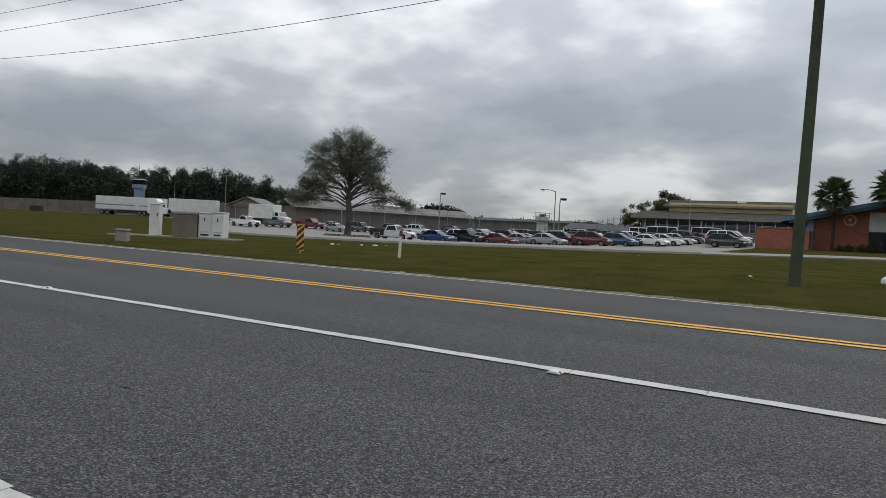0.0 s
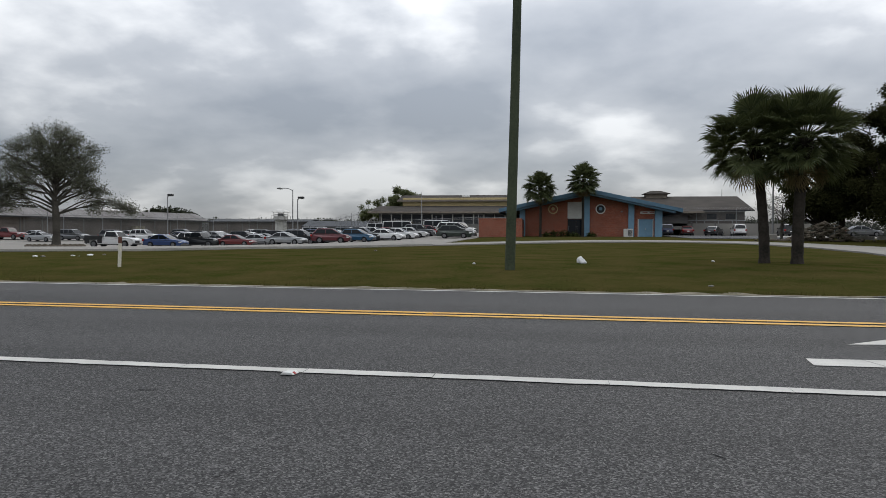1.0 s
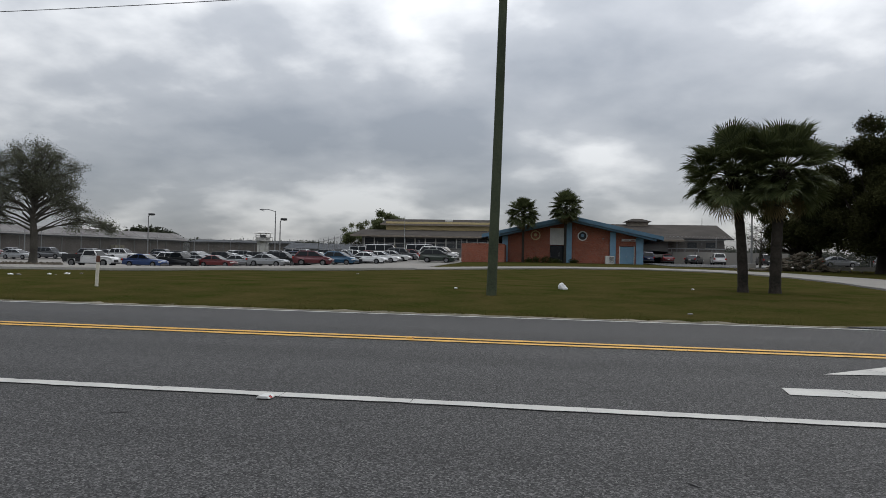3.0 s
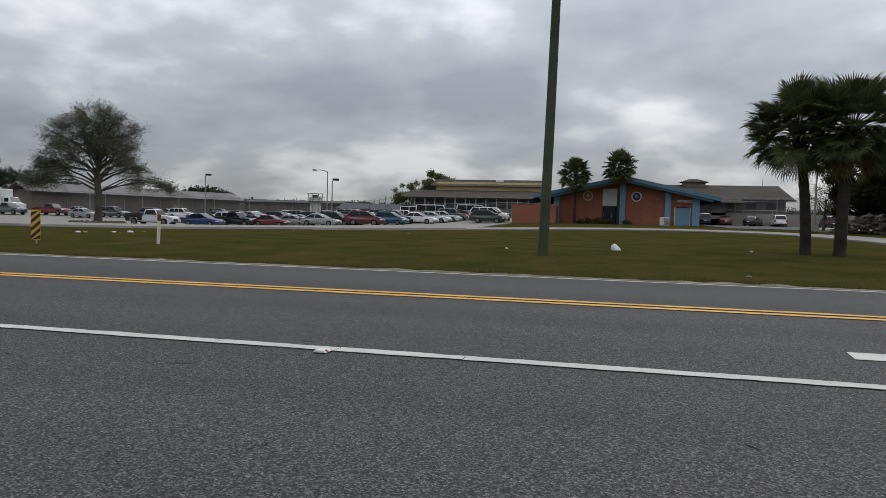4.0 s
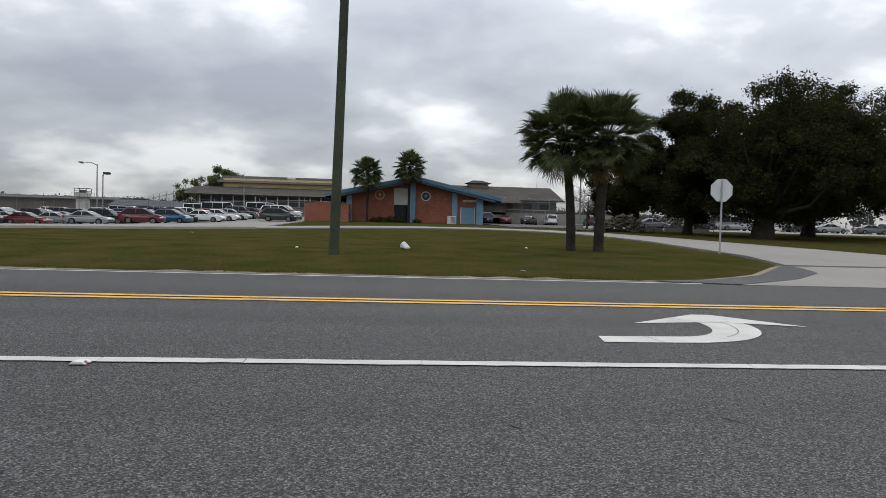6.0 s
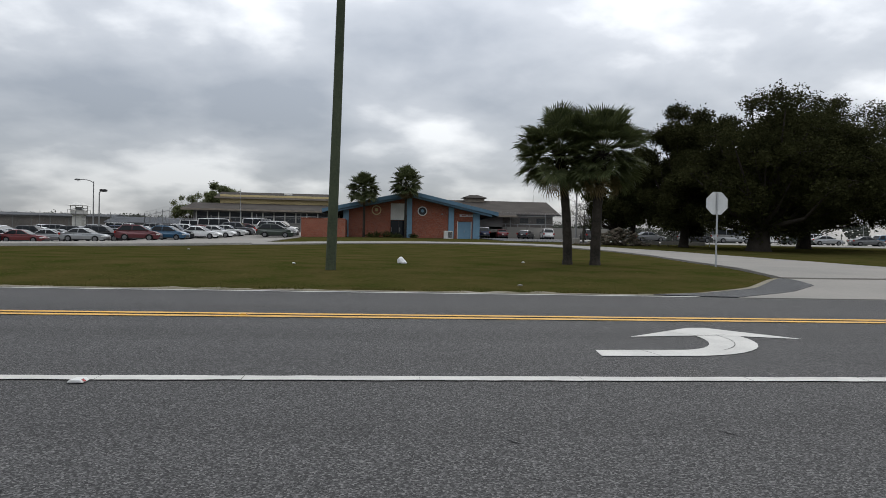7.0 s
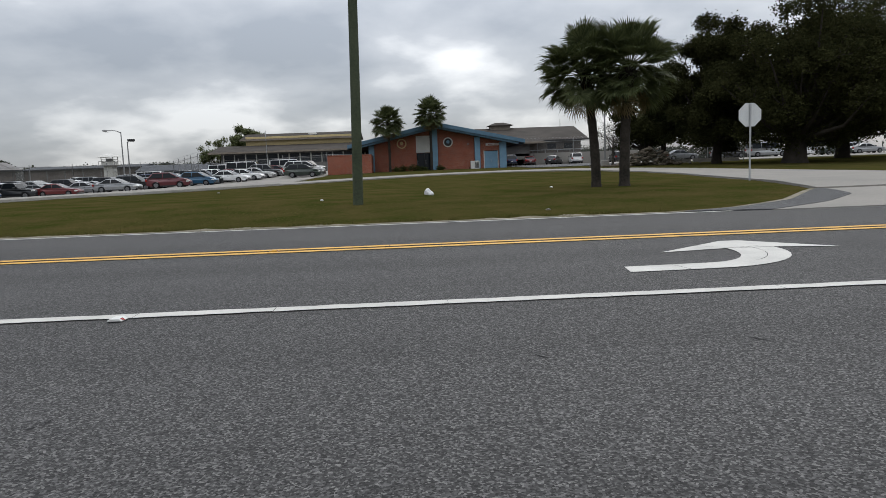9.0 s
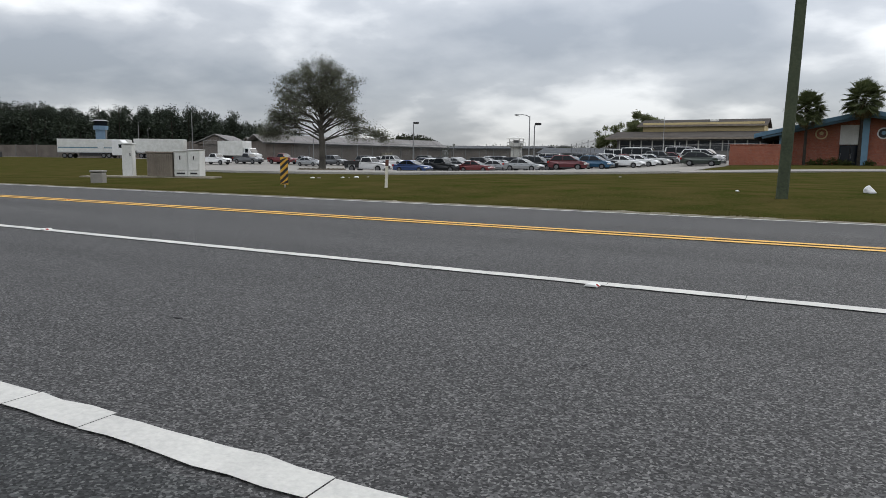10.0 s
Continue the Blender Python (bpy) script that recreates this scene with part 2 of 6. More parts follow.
GREY_WALL = mat("grey_block_wall", (0.18, 0.172, 0.165), 0.85, second=(0.125, 0.120, 0.115), scale=0.5, fine_scale=8)
BROWN_WALL = mat("brown_block_wall", (0.165, 0.142, 0.126), 0.85, second=(0.10, 0.086, 0.076), scale=0.3, fine_scale=5)
DARK_GLASS = glass_mat("dark_window_glass", (0.012, 0.015, 0.02), 0.08)
DARK_GLASS.node_tree.nodes["Principled BSDF"].inputs["Specular IOR Level"].default_value = 0.2
CAR_GLASS = glass_mat("car_glass", (0.008, 0.010, 0.012), 0.05)
CAR_GLASS.node_tree.nodes["Principled BSDF"].inputs["Specular IOR Level"].default_value = 0.22
POLE_WOOD = mat("treated_pole_wood", (0.075, 0.088, 0.055), 0.85, second=(0.038, 0.048, 0.032), scale=1.2, fine_scale=18, bump=0.8, bump_scale=14)
BARK = mat("bark", (0.045, 0.038, 0.031), 0.95, second=(0.022, 0.019, 0.016), scale=1.5, fine_scale=14, bump=1.0, bump_scale=9)
BARK_GREY = mat("grey_bark", (0.10, 0.092, 0.078), 0.95, second=(0.048, 0.044, 0.038), scale=1.0, fine_scale=12, bump=1.0, bump_scale=9)
PALM_BARK = mat("palm_bark", (0.048, 0.041, 0.034), 0.95, second=(0.020, 0.018, 0.015), scale=3, fine_scale=16, bump=1.0, bump_scale=10)
OAK_LEAF = leaf_mat("oak_leaves", (0.016, 0.018, 0.008), (0.052, 0.054, 0.022), rough=0.92, through_light=0.15)
LIGHT_LEAF = leaf_mat("light_leaves", (0.060, 0.072, 0.030), (0.14, 0.155, 0.07), scale=0.3, through_light=0.3)
SPARSE_LEAF = leaf_mat("sparse_leaves", (0.056, 0.063, 0.042), (0.145, 0.152, 0.105), through_light=0.4)
PINE_LEAF = leaf_mat("pine_needles", (0.014, 0.020, 0.015), (0.044, 0.056, 0.036), scale=0.1, through_light=0.1)
FAR_LEAF = leaf_mat("far_leaves", (0.020, 0.026, 0.016), (0.060, 0.066, 0.038), scale=0.1, through_light=0.1)
FROND = leaf_mat("palm_frond_green", (0.026, 0.038, 0.015), (0.096, 0.110, 0.047), scale=1.2, rough=0.45)
FROND_DRY = leaf_mat("palm_frond_dry", (0.11, 0.085, 0.045), (0.22, 0.17, 0.09), scale=1.2, rough=0.8)
GALV = mat("galvanised_steel", (0.42, 0.43, 0.44), 0.5, 0.6, scale=2, fine_scale=30)
SIGN_BACK = mat("bare_aluminium", (0.62, 0.63, 0.63), 0.5, 0.3, second=(0.52, 0.53, 0.53), scale=3, fine_scale=30)
LAMP_GREY = mat("lamp_grey_paint", (0.22, 0.22, 0.22), 0.5, 0.3, scale=2, fine_scale=20)
CABINET_WHITE = mat("cabinet_white_paint", (0.62, 0.62, 0.60), 0.5, second=(0.48, 0.48, 0.45), scale=1.5, fine_scale=18)
CABINET_TAN = mat("weathered_tan_metal", (0.23, 0.195, 0.155), 0.7, second=(0.15, 0.125, 0.10), scale=2, fine_scale=18)
DARK_METAL = mat("dark_metal", (0.03, 0.03, 0.032), 0.5, 0.4, scale=3, fine_scale=30)
RUBBER = mat("tyre_rubber", (0.016, 0.016, 0.017), 0.85, scale=6, fine_scale=40)
RIM = mat("alloy_rim", (0.20, 0.20, 0.205), 0.4, 0.7, scale=6, fine_scale=40)
LAMP_GLASS = glass_mat("headlight_glass", (0.55, 0.55, 0.53), 0.1)
TAIL_RED = glass_mat("tail_light_red", (0.28, 0.015, 0.012), 0.15)
BLACK_PLASTIC = mat("black_trim", (0.02, 0.02, 0.021), 0.6, scale=5, fine_scale=40)
WIRE = mat("black_cable", (0.012, 0.012, 0.013), 0.6, scale=5, fine_scale=40)
SIGN_YELLOW = mat("marker_yellow", (0.62, 0.33, 0.03), 0.5, scale=4, fine_scale=30)
SIGN_BLACK = mat("marker_black", (0.012, 0.012, 0.012), 0.5, scale=4, fine_scale=30)
ORANGE = mat("orange_plastic", (0.60, 0.11, 0.03), 0.5, scale=4, fine_scale=30)
POST_WHITE = mat("marker_post_white", (0.66, 0.62, 0.52), 0.6, scale=5, fine_scale=30)
BAG = mat("white_bag_plastic", (0.75, 0.75, 0.74), 0.35, second=(0.6, 0.6, 0.6), scale=6, fine_scale=30, bump=0.6, bump_scale=12)
SHRUB = leaf_mat("shrub_leaves", (0.02, 0.035, 0.008), (0.075, 0.085, 0.025))
RUBBLE = mat("rubble", (0.14, 0.118, 0.09), 0.95, second=(0.065, 0.055, 0.042), scale=1, fine_scale=8, bump=1.0, bump_scale=5)
TOWER_BLUE = mat("tower_blue_paint", (0.15, 0.235, 0.33), 0.6, second=(0.13, 0.21, 0.30), scale=0.3, fine_scale=4)
CHAIN_DENSE = mesh_mat("dense_wire", (0.16, 0.155, 0.15), 0.6)
CHAIN = mesh_mat("chain_link", (0.20, 0.205, 0.205), 0.16)


def paint(name, colour, rough=0.28, metal=0.25):
    m = mat("car_paint_" + name, colour, rough, metal, second=tuple(c * 0.85 for c in colour), scale=1.5, fine_scale=12)
    m.node_tree.nodes["Principled BSDF"].inputs["Coat Weight"].default_value = 0.6
    return m


PAINTS = {
    "white": paint("white", (0.70, 0.70, 0.70), 0.35, 0.0), "silver": paint("silver", (0.32, 0.33, 0.34), 0.3, 0.6),
    "grey": paint("grey", (0.13, 0.135, 0.14), 0.3, 0.5), "black": paint("black", (0.012, 0.013, 0.015)),
    "red": paint("red", (0.13, 0.012, 0.014)), "maroon": paint("maroon", (0.10, 0.010, 0.016)), "blue": paint("blue", (0.018, 0.05, 0.16)),
    "teal": paint("teal", (0.022, 0.085, 0.16)), "navy": paint("navy", (0.015, 0.025, 0.07)), "beige": paint("beige", (0.34, 0.30, 0.24)),
    "green": paint("green", (0.018, 0.030, 0.022)), "pale": paint("pale", (0.50, 0.50, 0.49), 0.35, 0.0),
}


# ---- building blocks ----
def step(a, b, x):
    t = min(1.0, max(0.0, (x - a) / (b - a)))
    return t * t * (3 - 2 * t)


def ground_z(x, y):
    """The verge rises a little from the road, and the land behind it towards the brick building."""
    return 0.2 * step(12.3, 20, y) * (1 - 0.85 * step(-14, -21, x) * (1 - step(24, 40, y))) + step(25, 75, y) * (-0.75 + 1.45 * step(-45, 2, x) + 0.55 * step(-55, -95, x)) + (0.75 - 0.5 * step(-12, 0, x)) * step(68, 95, y)


def finish(ob, bm, material, smooth=False):
    if isinstance(material, (list, tuple)):
        for m in material:
            ob.data.materials.append(m)
    else:
        ob.data.materials.append(material)
    if smooth:
        for f in bm.faces:
            f.smooth = True
    bm.to_mesh(ob.data)
    bm.free()
    return ob


def part(name, bm, material, parent=None, label="", smooth=False, at=None):
    ob = new(name, bpy.data.meshes.new(name))
    finish(ob, bm, material, smooth)
    if parent is not None:
        ob.parent = parent
    if at is not None:
        ob.matrix_basis = at
    if label:
        ob["label"] = label
    return ob


def thing(name, label, category, m=None, group="", kind=""):
    ob = new(name)
    ob.empty_display_size = 0.2
    if m is not None:
        ob.matrix_basis = m
    return tagged(ob, label, category, group, kind)


def raw(name, verts, faces, material, parent=None, smooth=False):
    me = bpy.data.meshes.new(name)
    me.from_pydata(verts, [], faces)
    if smooth:
        me.shade_smooth()
    me.materials.append(material)
    ob = new(name, me)
    if parent is not None:
        ob.parent = parent
    return ob


def box(bm, x0, x1, y0, y1, z0, z1, bevel=0.0, segments=1):
    r = bmesh.ops.create_cube(bm, size=1.0)
    vs = r["verts"]
    bmesh.ops.scale(bm, vec=(x1 - x0, y1 - y0, z1 - z0), verts=vs)
    bmesh.ops.translate(bm, vec=((x0 + x1) / 2, (y0 + y1) / 2, (z0 + z1) / 2), verts=vs)
    if bevel:
        es = list({e for v in vs for e in v.link_edges})
        bmesh.ops.bevel(bm, geom=es, offset=bevel, segments=segments, affect="EDGES", profile=0.5)
    return bm


def boxed(*a, **k):
    return box(bmesh.new(), *a, **k)


def cylinder(bm, p, q, r0, r1=None, n=12, caps=True):
    """A tapered tube from p to q."""
    p, q = Vector(p), Vector(q)
    d = q - p
    m = Matrix.Translation((p + q) / 2) @ d.to_track_quat("Z", "Y").to_matrix().to_4x4()
    bmesh.ops.create_cone(bm, cap_ends=caps, segments=n, radius1=r0, radius2=r0 if r1 is None else r1, depth=d.length, matrix=m)
    return bm


def prism(bm, outline, axis, a, b):
    """An outline of (u, v) pushed from a to b along an axis: 'x' (u is y), 'y' (u is x) or 'z'."""
    def at(u, v, w):
        return (w, u, v) if axis == "x" else (u, w, v) if axis == "y" else (u, v, w)
    n = len(outline)
    lo, hi = [bm.verts.new(at(u, v, a)) for u, v in outline], [bm.verts.new(at(u, v, b)) for u, v in outline]
    bm.faces.new(lo)
    bm.faces.new(hi[::-1])
    for i in range(n):
        j = (i + 1) % n
        bm.faces.new((lo[i], hi[i], hi[j], lo[j]))
    bmesh.ops.recalc_face_normals(bm, faces=bm.faces)
    return bm


def sheet(name, near, far, n, m, dz, material, label, category, skirt=0.12):
    """A paved sheet that follows the ground between two lines of points, with a visible edge."""
    def line(pts, s):
        lens = [0.0]
        for p, q in zip(pts, pts[1:]):
            lens.append(lens[-1] + math.dist(p, q))
        d = s * lens[-1]
        for i in range(len(pts) - 1):
            if d <= lens[i + 1] + 1e-9:
                k = (d - lens[i]) / max(1e-9, lens[i + 1] - lens[i])
                return pts[i][0] + k * (pts[i + 1][0] - pts[i][0]), pts[i][1] + k * (pts[i + 1][1] - pts[i][1])
        return pts[-1]
    verts, faces = [], []
    for i in range(n + 1):
        a, b = line(near, i / n), line(far, i / n)
        for j in range(m + 1):
            k = j / m
            x, y = a[0] + k * (b[0] - a[0]), a[1] + k * (b[1] - a[1])
            verts.append((x, y, ground_z(x, y) + dz))
    w = m + 1
    for i in range(n):
        for j in range(m):
            faces.append((i * w + j, (i + 1) * w + j, (i + 1) * w + j + 1, i * w + j + 1))
    rim = [i * w for i in range(n + 1)] + [n * w + j for j in range(1, w)] + [i * w + m for i in range(n - 1, -1, -1)] + [j for j in range(m - 1, 0, -1)]
    base = len(verts)
    verts += [(verts[i][0], verts[i][1], verts[i][2] - skirt) for i in rim]
    for k in range(len(rim)):
        l = (k + 1) % len(rim)
        faces.append((rim[k], base + k, base + l, rim[l]))
    ob = raw(name, verts, faces, material)
    bm = bmesh.new()
    bm.from_mesh(ob.data)
    bmesh.ops.recalc_face_normals(bm, faces=bm.faces)
    bm.to_mesh(ob.data)
    bm.free()
    return tagged(ob, label, category, kind="structure")


# ---- ground and road ----
ROAD_Y = (-1.35, 11.8)  # near and far edge of the paving
LINE_W, LINE_Y, LINE_E, LINE_N = 4.45, 8.05, 11.55, 1.0


def make_ground():
    xs = np.unique(np.r_[-3000, -1800, -1000, np.arange(-600, -120, 40), np.arange(-120, 90, 1.5), np.arange(90, 600, 40), 1000, 1800, 3000.0])
    ys = np.unique(np.r_[-3000, -1000, -300, -100, -40, -10, -3, -1.4, 0, 11.7, np.arange(11.88, 24, 0.5), np.arange(24, 125, 1.5), np.arange(130, 600, 40), 1000, 1800, 3000.0])
    verts = []
    for y in ys:
        for x in xs:
            z = ground_z(x, y) - 0.02
            if -1.5 < y < 11.85:
                z = -0.09
            elif 11.85 <= y < 60 and -70 < x < 60:
                z += 0.03 * noise.noise((x * 0.35, y * 0.35, 0)) + 0.012 * noise.noise((x * 1.7, y * 1.7, 4))
            verts.append((x, y, z))
    w = len(xs)
    faces = [(j * w + i, j * w + i + 1, (j + 1) * w + i + 1, (j + 1) * w + i) for j in range(len(ys) - 1) for i in range(w - 1)]
    ob = raw("ground", verts, faces, GRASS, smooth=True)
    return tagged(ob, "flat mown grass, green and straw coloured", "ground", kind="structure")


ground = make_ground()


def make_road():
    bm = bmesh.new()
    xs = [-900, -300, -120, -60, -30, -15, 0, 15, 30, 60, 120, 300, 900]
    top = [[bm.verts.new((x, y, 0.0)) for x in xs] for y in (ROAD_Y[0], 0.7, 6.2, ROAD_Y[1])]
    for a, b in zip(top, top[1:]):
        for i in range(len(xs) - 1):
            bm.faces.new((a[i], a[i + 1], b[i + 1], b[i]))
    for row in (top[0], top[-1]):
        low = [bm.verts.new((v.co.x, v.co.y, -0.1)) for v in row]
        for i in range(len(xs) - 1):
            bm.faces.new((row[i], low[i], low[i + 1], row[i + 1]))
    ob = part("road", bm, ASPHALT)
    return tagged(ob, "worn dark grey asphalt two-lane road with turn lane", "road", kind="structure")


road = make_road()


SHOULDER_MAT = asphalt_mat("asphalt_dark_shoulder", (0.033, 0.034, 0.034), (0.14, 0.14, 0.135))


def make_shoulder():
    """The darker, older strip outside the near edge line."""
    bm = bmesh.new()
    xs = [-300, -60, -20, -8, 0, 8, 20, 60, 300]
    rows = [[bm.verts.new((x, y, z)) for x in xs] for y, z in ((-1.34, 0.0005), (-1.33, 0.004), (0.90, 0.004), (0.905, 0.0005))]
    for a, b in zip(rows, rows[1:]):
        for i in range(len(xs) - 1):
            bm.faces.new((a[i], a[i + 1], b[i + 1], b[i]))
    return tagged(part("road_shoulder", bm, SHOULDER_MAT), "dark older asphalt shoulder outside the edge line", "road", kind="structure")


make_shoulder()


def road_wear():
    """Short cracks and dark spots of tar in the near lanes."""
    rnd = random.Random(44)
    for i in range(26):
        x, y = rnd.uniform(-6, 5), rnd.choice((rnd.uniform(1.6, 4.1), rnd.uniform(4.8, 7.6)))
        a, n = rnd.gauss(0, 0.25), rnd.randint(2, 4)
        pts = [(x, y)]
        for _ in range(n):
            a += rnd.gauss(0, 0.4)
            pts.append((pts[-1][0] + 0.035 * math.cos(a), pts[-1][1] + 0.035 * math.sin(a)))
        bm = bmesh.new()
        row = [(bm.verts.new((px, py - w, 0.003)), bm.verts.new((px, py + w, 0.003))) for (px, py), w in zip(pts, [0.002] + [rnd.uniform(0.004, 0.010) for _ in range(n - 1)] + [0.002])]
        for (a0, a1), (b0, b1) in zip(row, row[1:]):
            bm.faces.new((a0, b0, b1, a1))
        part("crack", bm, RUBBER, road)


road_wear()


def painted_line(name, y, width, x0, x1, material, label, seed, gap=(0.8, 1.9), parent=None):
    """A thermoplastic line with ragged edges, broken by fine cracks."""
    rnd = random.Random(seed)
    verts, faces = [], []
    x = x0
    while x < x1:
        near = -45 < x < 25
        run = rnd.uniform(*gap) if near else 12.0
        end = min(x + run, x1)
        n = max(1, int(run / 0.12)) if near else 1
        slant = 0.0015
        for i in range(n + 1):
            px = x + (end - x) * i / n
            j0, j1 = (rnd.gauss(0, 0.005), rnd.gauss(0, 0.005)) if near else (0, 0)
            verts += [(px + slant, y - width / 2 + j0, 0.008), (px - slant, y + width / 2 + j1, 0.008)]
            if i:
                k = len(verts)
                faces.append((k - 4, k - 2, k - 1, k - 3))
        x = end + (rnd.uniform(0.002, 0.005) * (2.2 if y < 2 else 1) if near else 0.0)
    ob = raw(name, verts, faces, material)
    return tagged(ob, label, "road marking", kind="structure")


painted_line("lane_line", LINE_W, 0.135, -900, 900, WHITE_PAINT, "solid white lane line, cracked paint", 1)
painted_line("centre_line_near", LINE_Y - 0.13, 0.14, -900, 900, YELLOW_PAINT, "double yellow centre line, worn", 2)
painted_line("centre_line_far", LINE_Y + 0.13, 0.14, -900, 900, YELLOW_PAINT, "double yellow centre line, worn", 3)
painted_line("edge_line_far", LINE_E, 0.11, -900, 5.95, WHITE_PAINT, "white edge line beside the grass verge", 4)
painted_line("edge_line_near", LINE_N + 0.03, 0.135, -900, 900, WHITE_PAINT, "wide white edge line, cracked", 5, gap=(0.35, 1.1))


def make_arrow():
    """A left-turn arrow, 2.4 m long: a stem along the lane that curls over into a wide head."""
    bm = bmesh.new()
    z = 0.006

    def strip(inner, outer):
        a, b = [bm.verts.new((*p, z)) for p in inner], [bm.verts.new((*p, z)) for p in outer]
        for i in range(len(a) - 1):
            bm.faces.new((b[i], b[i + 1], a[i + 1], a[i]))
    turn = np.linspace(0, math.pi / 2, 12)
    inner = [(2.19, 5.67), (2.6, 5.69)] + [(2.93 + 0.60 * math.sin(a), 6.61 - 0.91 * math.cos(a)) for a in turn]
    outer = [(2.15, 5.37), (2.6, 5.38)] + [(2.88 + 1.12 * math.sin(a), 6.59 - 1.20 * math.cos(a)) for a in turn]
    strip(inner, outer)
    head = [bm.verts.new((*p, z)) for p in [(2.81, 6.50), (3.74, 7.24), (3.94, 7.24), (4.58, 6.42), (4.0, 6.60), (3.53, 6.62)]]
    bm.faces.new(head[::-1])
    for f in bm.faces:
        f.normal_update()
        if f.normal.z < 0:
            f.normal_flip()
    ob = part("turn_arrow", bm, WHITE_PAINT)
    # cracks in the thick paint
    arc = [(2.92 + 0.86 * math.sin(a), 6.58 - 1.02 * math.cos(a)) for a in np.linspace(0.55, 1.65, 12)]
    for line in (arc, [(2.66, 5.39), (2.60, 5.68)], [(3.33, 6.90), (3.53, 6.63), (3.9, 6.70)], [(3.53, 6.62), (3.97, 6.58)]):
        cr = bmesh.new()
        for (ax, ay), (bx, by) in zip(line, line[1:]):
            n = Vector((by - ay, ax - bx)).normalized() * 0.0032
            cr.faces.new([cr.verts.new((px, py, 0.0085)) for px, py in ((ax - n.x, ay - n.y), (ax + n.x, ay + n.y), (bx + n.x, by + n.y), (bx - n.x, by - n.y))])
        part("crack", cr, ASPHALT, ob)
    return tagged(ob, "white left-turn arrow painted on the asphalt", "road marking", kind="structure")


make_arrow()


def road_stud(x, y, colour):
    bm = bmesh.new()
    prism(bm, [(-0.05, 0.0), (0.05, 0.0), (0.028, 0.018), (-0.028, 0.018)], "y", -0.05, 0.05)
    bmesh.ops.bevel(bm, geom=list(bm.edges), offset=0.003, segments=1, affect="EDGES")
    s = thing("road_stud", "small raised reflective road stud", "road stud", pose(x, y, 0.006), group="studs on the road")
    part("body", bm, colour, s)
    for d in (-1, 1):
        part("reflector", prism(bmesh.new(), [(0.0485 * d, 0.004), (0.031 * d, 0.016), (0.033 * d, 0.0185), (0.051 * d, 0.004)], "y", *((-0.03, 0.0) if d > 0 else (-0.04, 0.04))), TAIL_RED if d > 0 else LAMP_GLASS, s, "red reflector" if d > 0 else "clear reflector")
    return s


for x in (-45.5, -32.4, -20.3, -8.1, -1.53, 10.7, 22.9):
    road_stud(x, LINE_W - 0.12 if x == -1.53 else LINE_W, CABINET_WHITE)
for x in (-26, -13.3, -1.26, 11):
    road_stud(x, LINE_Y, SIGN_YELLOW)

# the sandy, broken strip between asphalt and grass
def make_verge():
    verts, faces = [], []
    rnd = random.Random(9)
    xs = np.r_[np.arange(-90, -45, 1.0), np.arange(-45, 6, 0.15)]
    for i, x in enumerate(xs):
        out = 0.24 + 0.42 * noise.noise((x * 0.55, 2, 0)) + 0.34 * noise.noise((x * 2.6, 7, 0)) + 0.12 * noise.noise((x * 9.0, 3, 0)) + rnd.uniform(-0.03, 0.03)
        y1 = ROAD_Y[1] + max(0.05, out)
        verts += [(x, ROAD_Y[1] - 0.05 + rnd.uniform(-0.02, 0.03), 0.004), (x, ROAD_Y[1] + 0.04, 0.014), (x, y1, ground_z(x, y1) + 0.006)]
        if i:
            k = len(verts)
            faces += [(k - 6, k - 3, k - 2, k - 5), (k - 5, k - 2, k - 1, k - 4)]
    return tagged(raw("verge", verts, faces, SAND, smooth=True), "sandy gravel strip along the asphalt edge", "verge", kind="structure")


make_verge()

# parking lot, the path before the brick building, the drive to the road
LOT_NEAR = [(-36.5, 31.2), (-34, 30), (-31, 29.2), (-27, 29.8), (-20, 32), (-13.5, 35.3), (-7.5, 41.9)]
LOT_FAR = [(-112, 98), (-85, 104), (-60, 112), (-35, 112), (-28, 112), (-18, 112), (-9.6, 112)]
sheet("parking_lot", LOT_NEAR, LOT_FAR, 60, 46, 0.035, CONCRETE, "pale concrete parking lot", "parking lot")
PATH_NEAR = [(-7.5, 41.9), (-2.5, 46.3), (2.6, 50.1), (7, 51.4), (11.0, 50.2), (13.4, 46.2), (14.4, 41), (14.3, 34.8), (13.1, 28), (11.7, 22.2), (10.6, 17.8), (10.3, 16.2)]
PATH_FAR = [(-8.1, 46.8), (-2.9, 51.0), (2.8, 54.5), (8.2, 55.7), (13.2, 54.0), (16.8, 49.3), (18.9, 42.4), (19.6, 35.1), (19.6, 29), (18.6, 23.5), (18.0, 18.5), (18.0, 16.5)]
sheet("driveway", PATH_NEAR, PATH_FAR, 70, 6, 0.05, CONCRETE, "pale concrete driveway curving towards the brick building", "driveway")
sheet("driveway_apron", [(10.45, 16.5), (10.1, 14.6), (8.6, 13.0), (6.6, 11.43)], [(18.0, 16.5), (19.4, 14.4), (20.4, 13.2), (22, 11.43)], 12, 10, 0.014, CONCRETE, "concrete apron where the driveway meets the road", "driveway")
sheet("asphalt_flare", [(5.2, 11.79), (6.4, 12.3), (8.2, 13.7), (9.7, 15.6), (10.35, 16.35)], [(6.62, 11.45), (8.62, 13.02), (10.12, 14.62), (10.4, 15.6), (10.5, 16.5)], 20, 4, 0.022, ASPHALT_OLD, "patched asphalt flare at the corner of the driveway", "road")
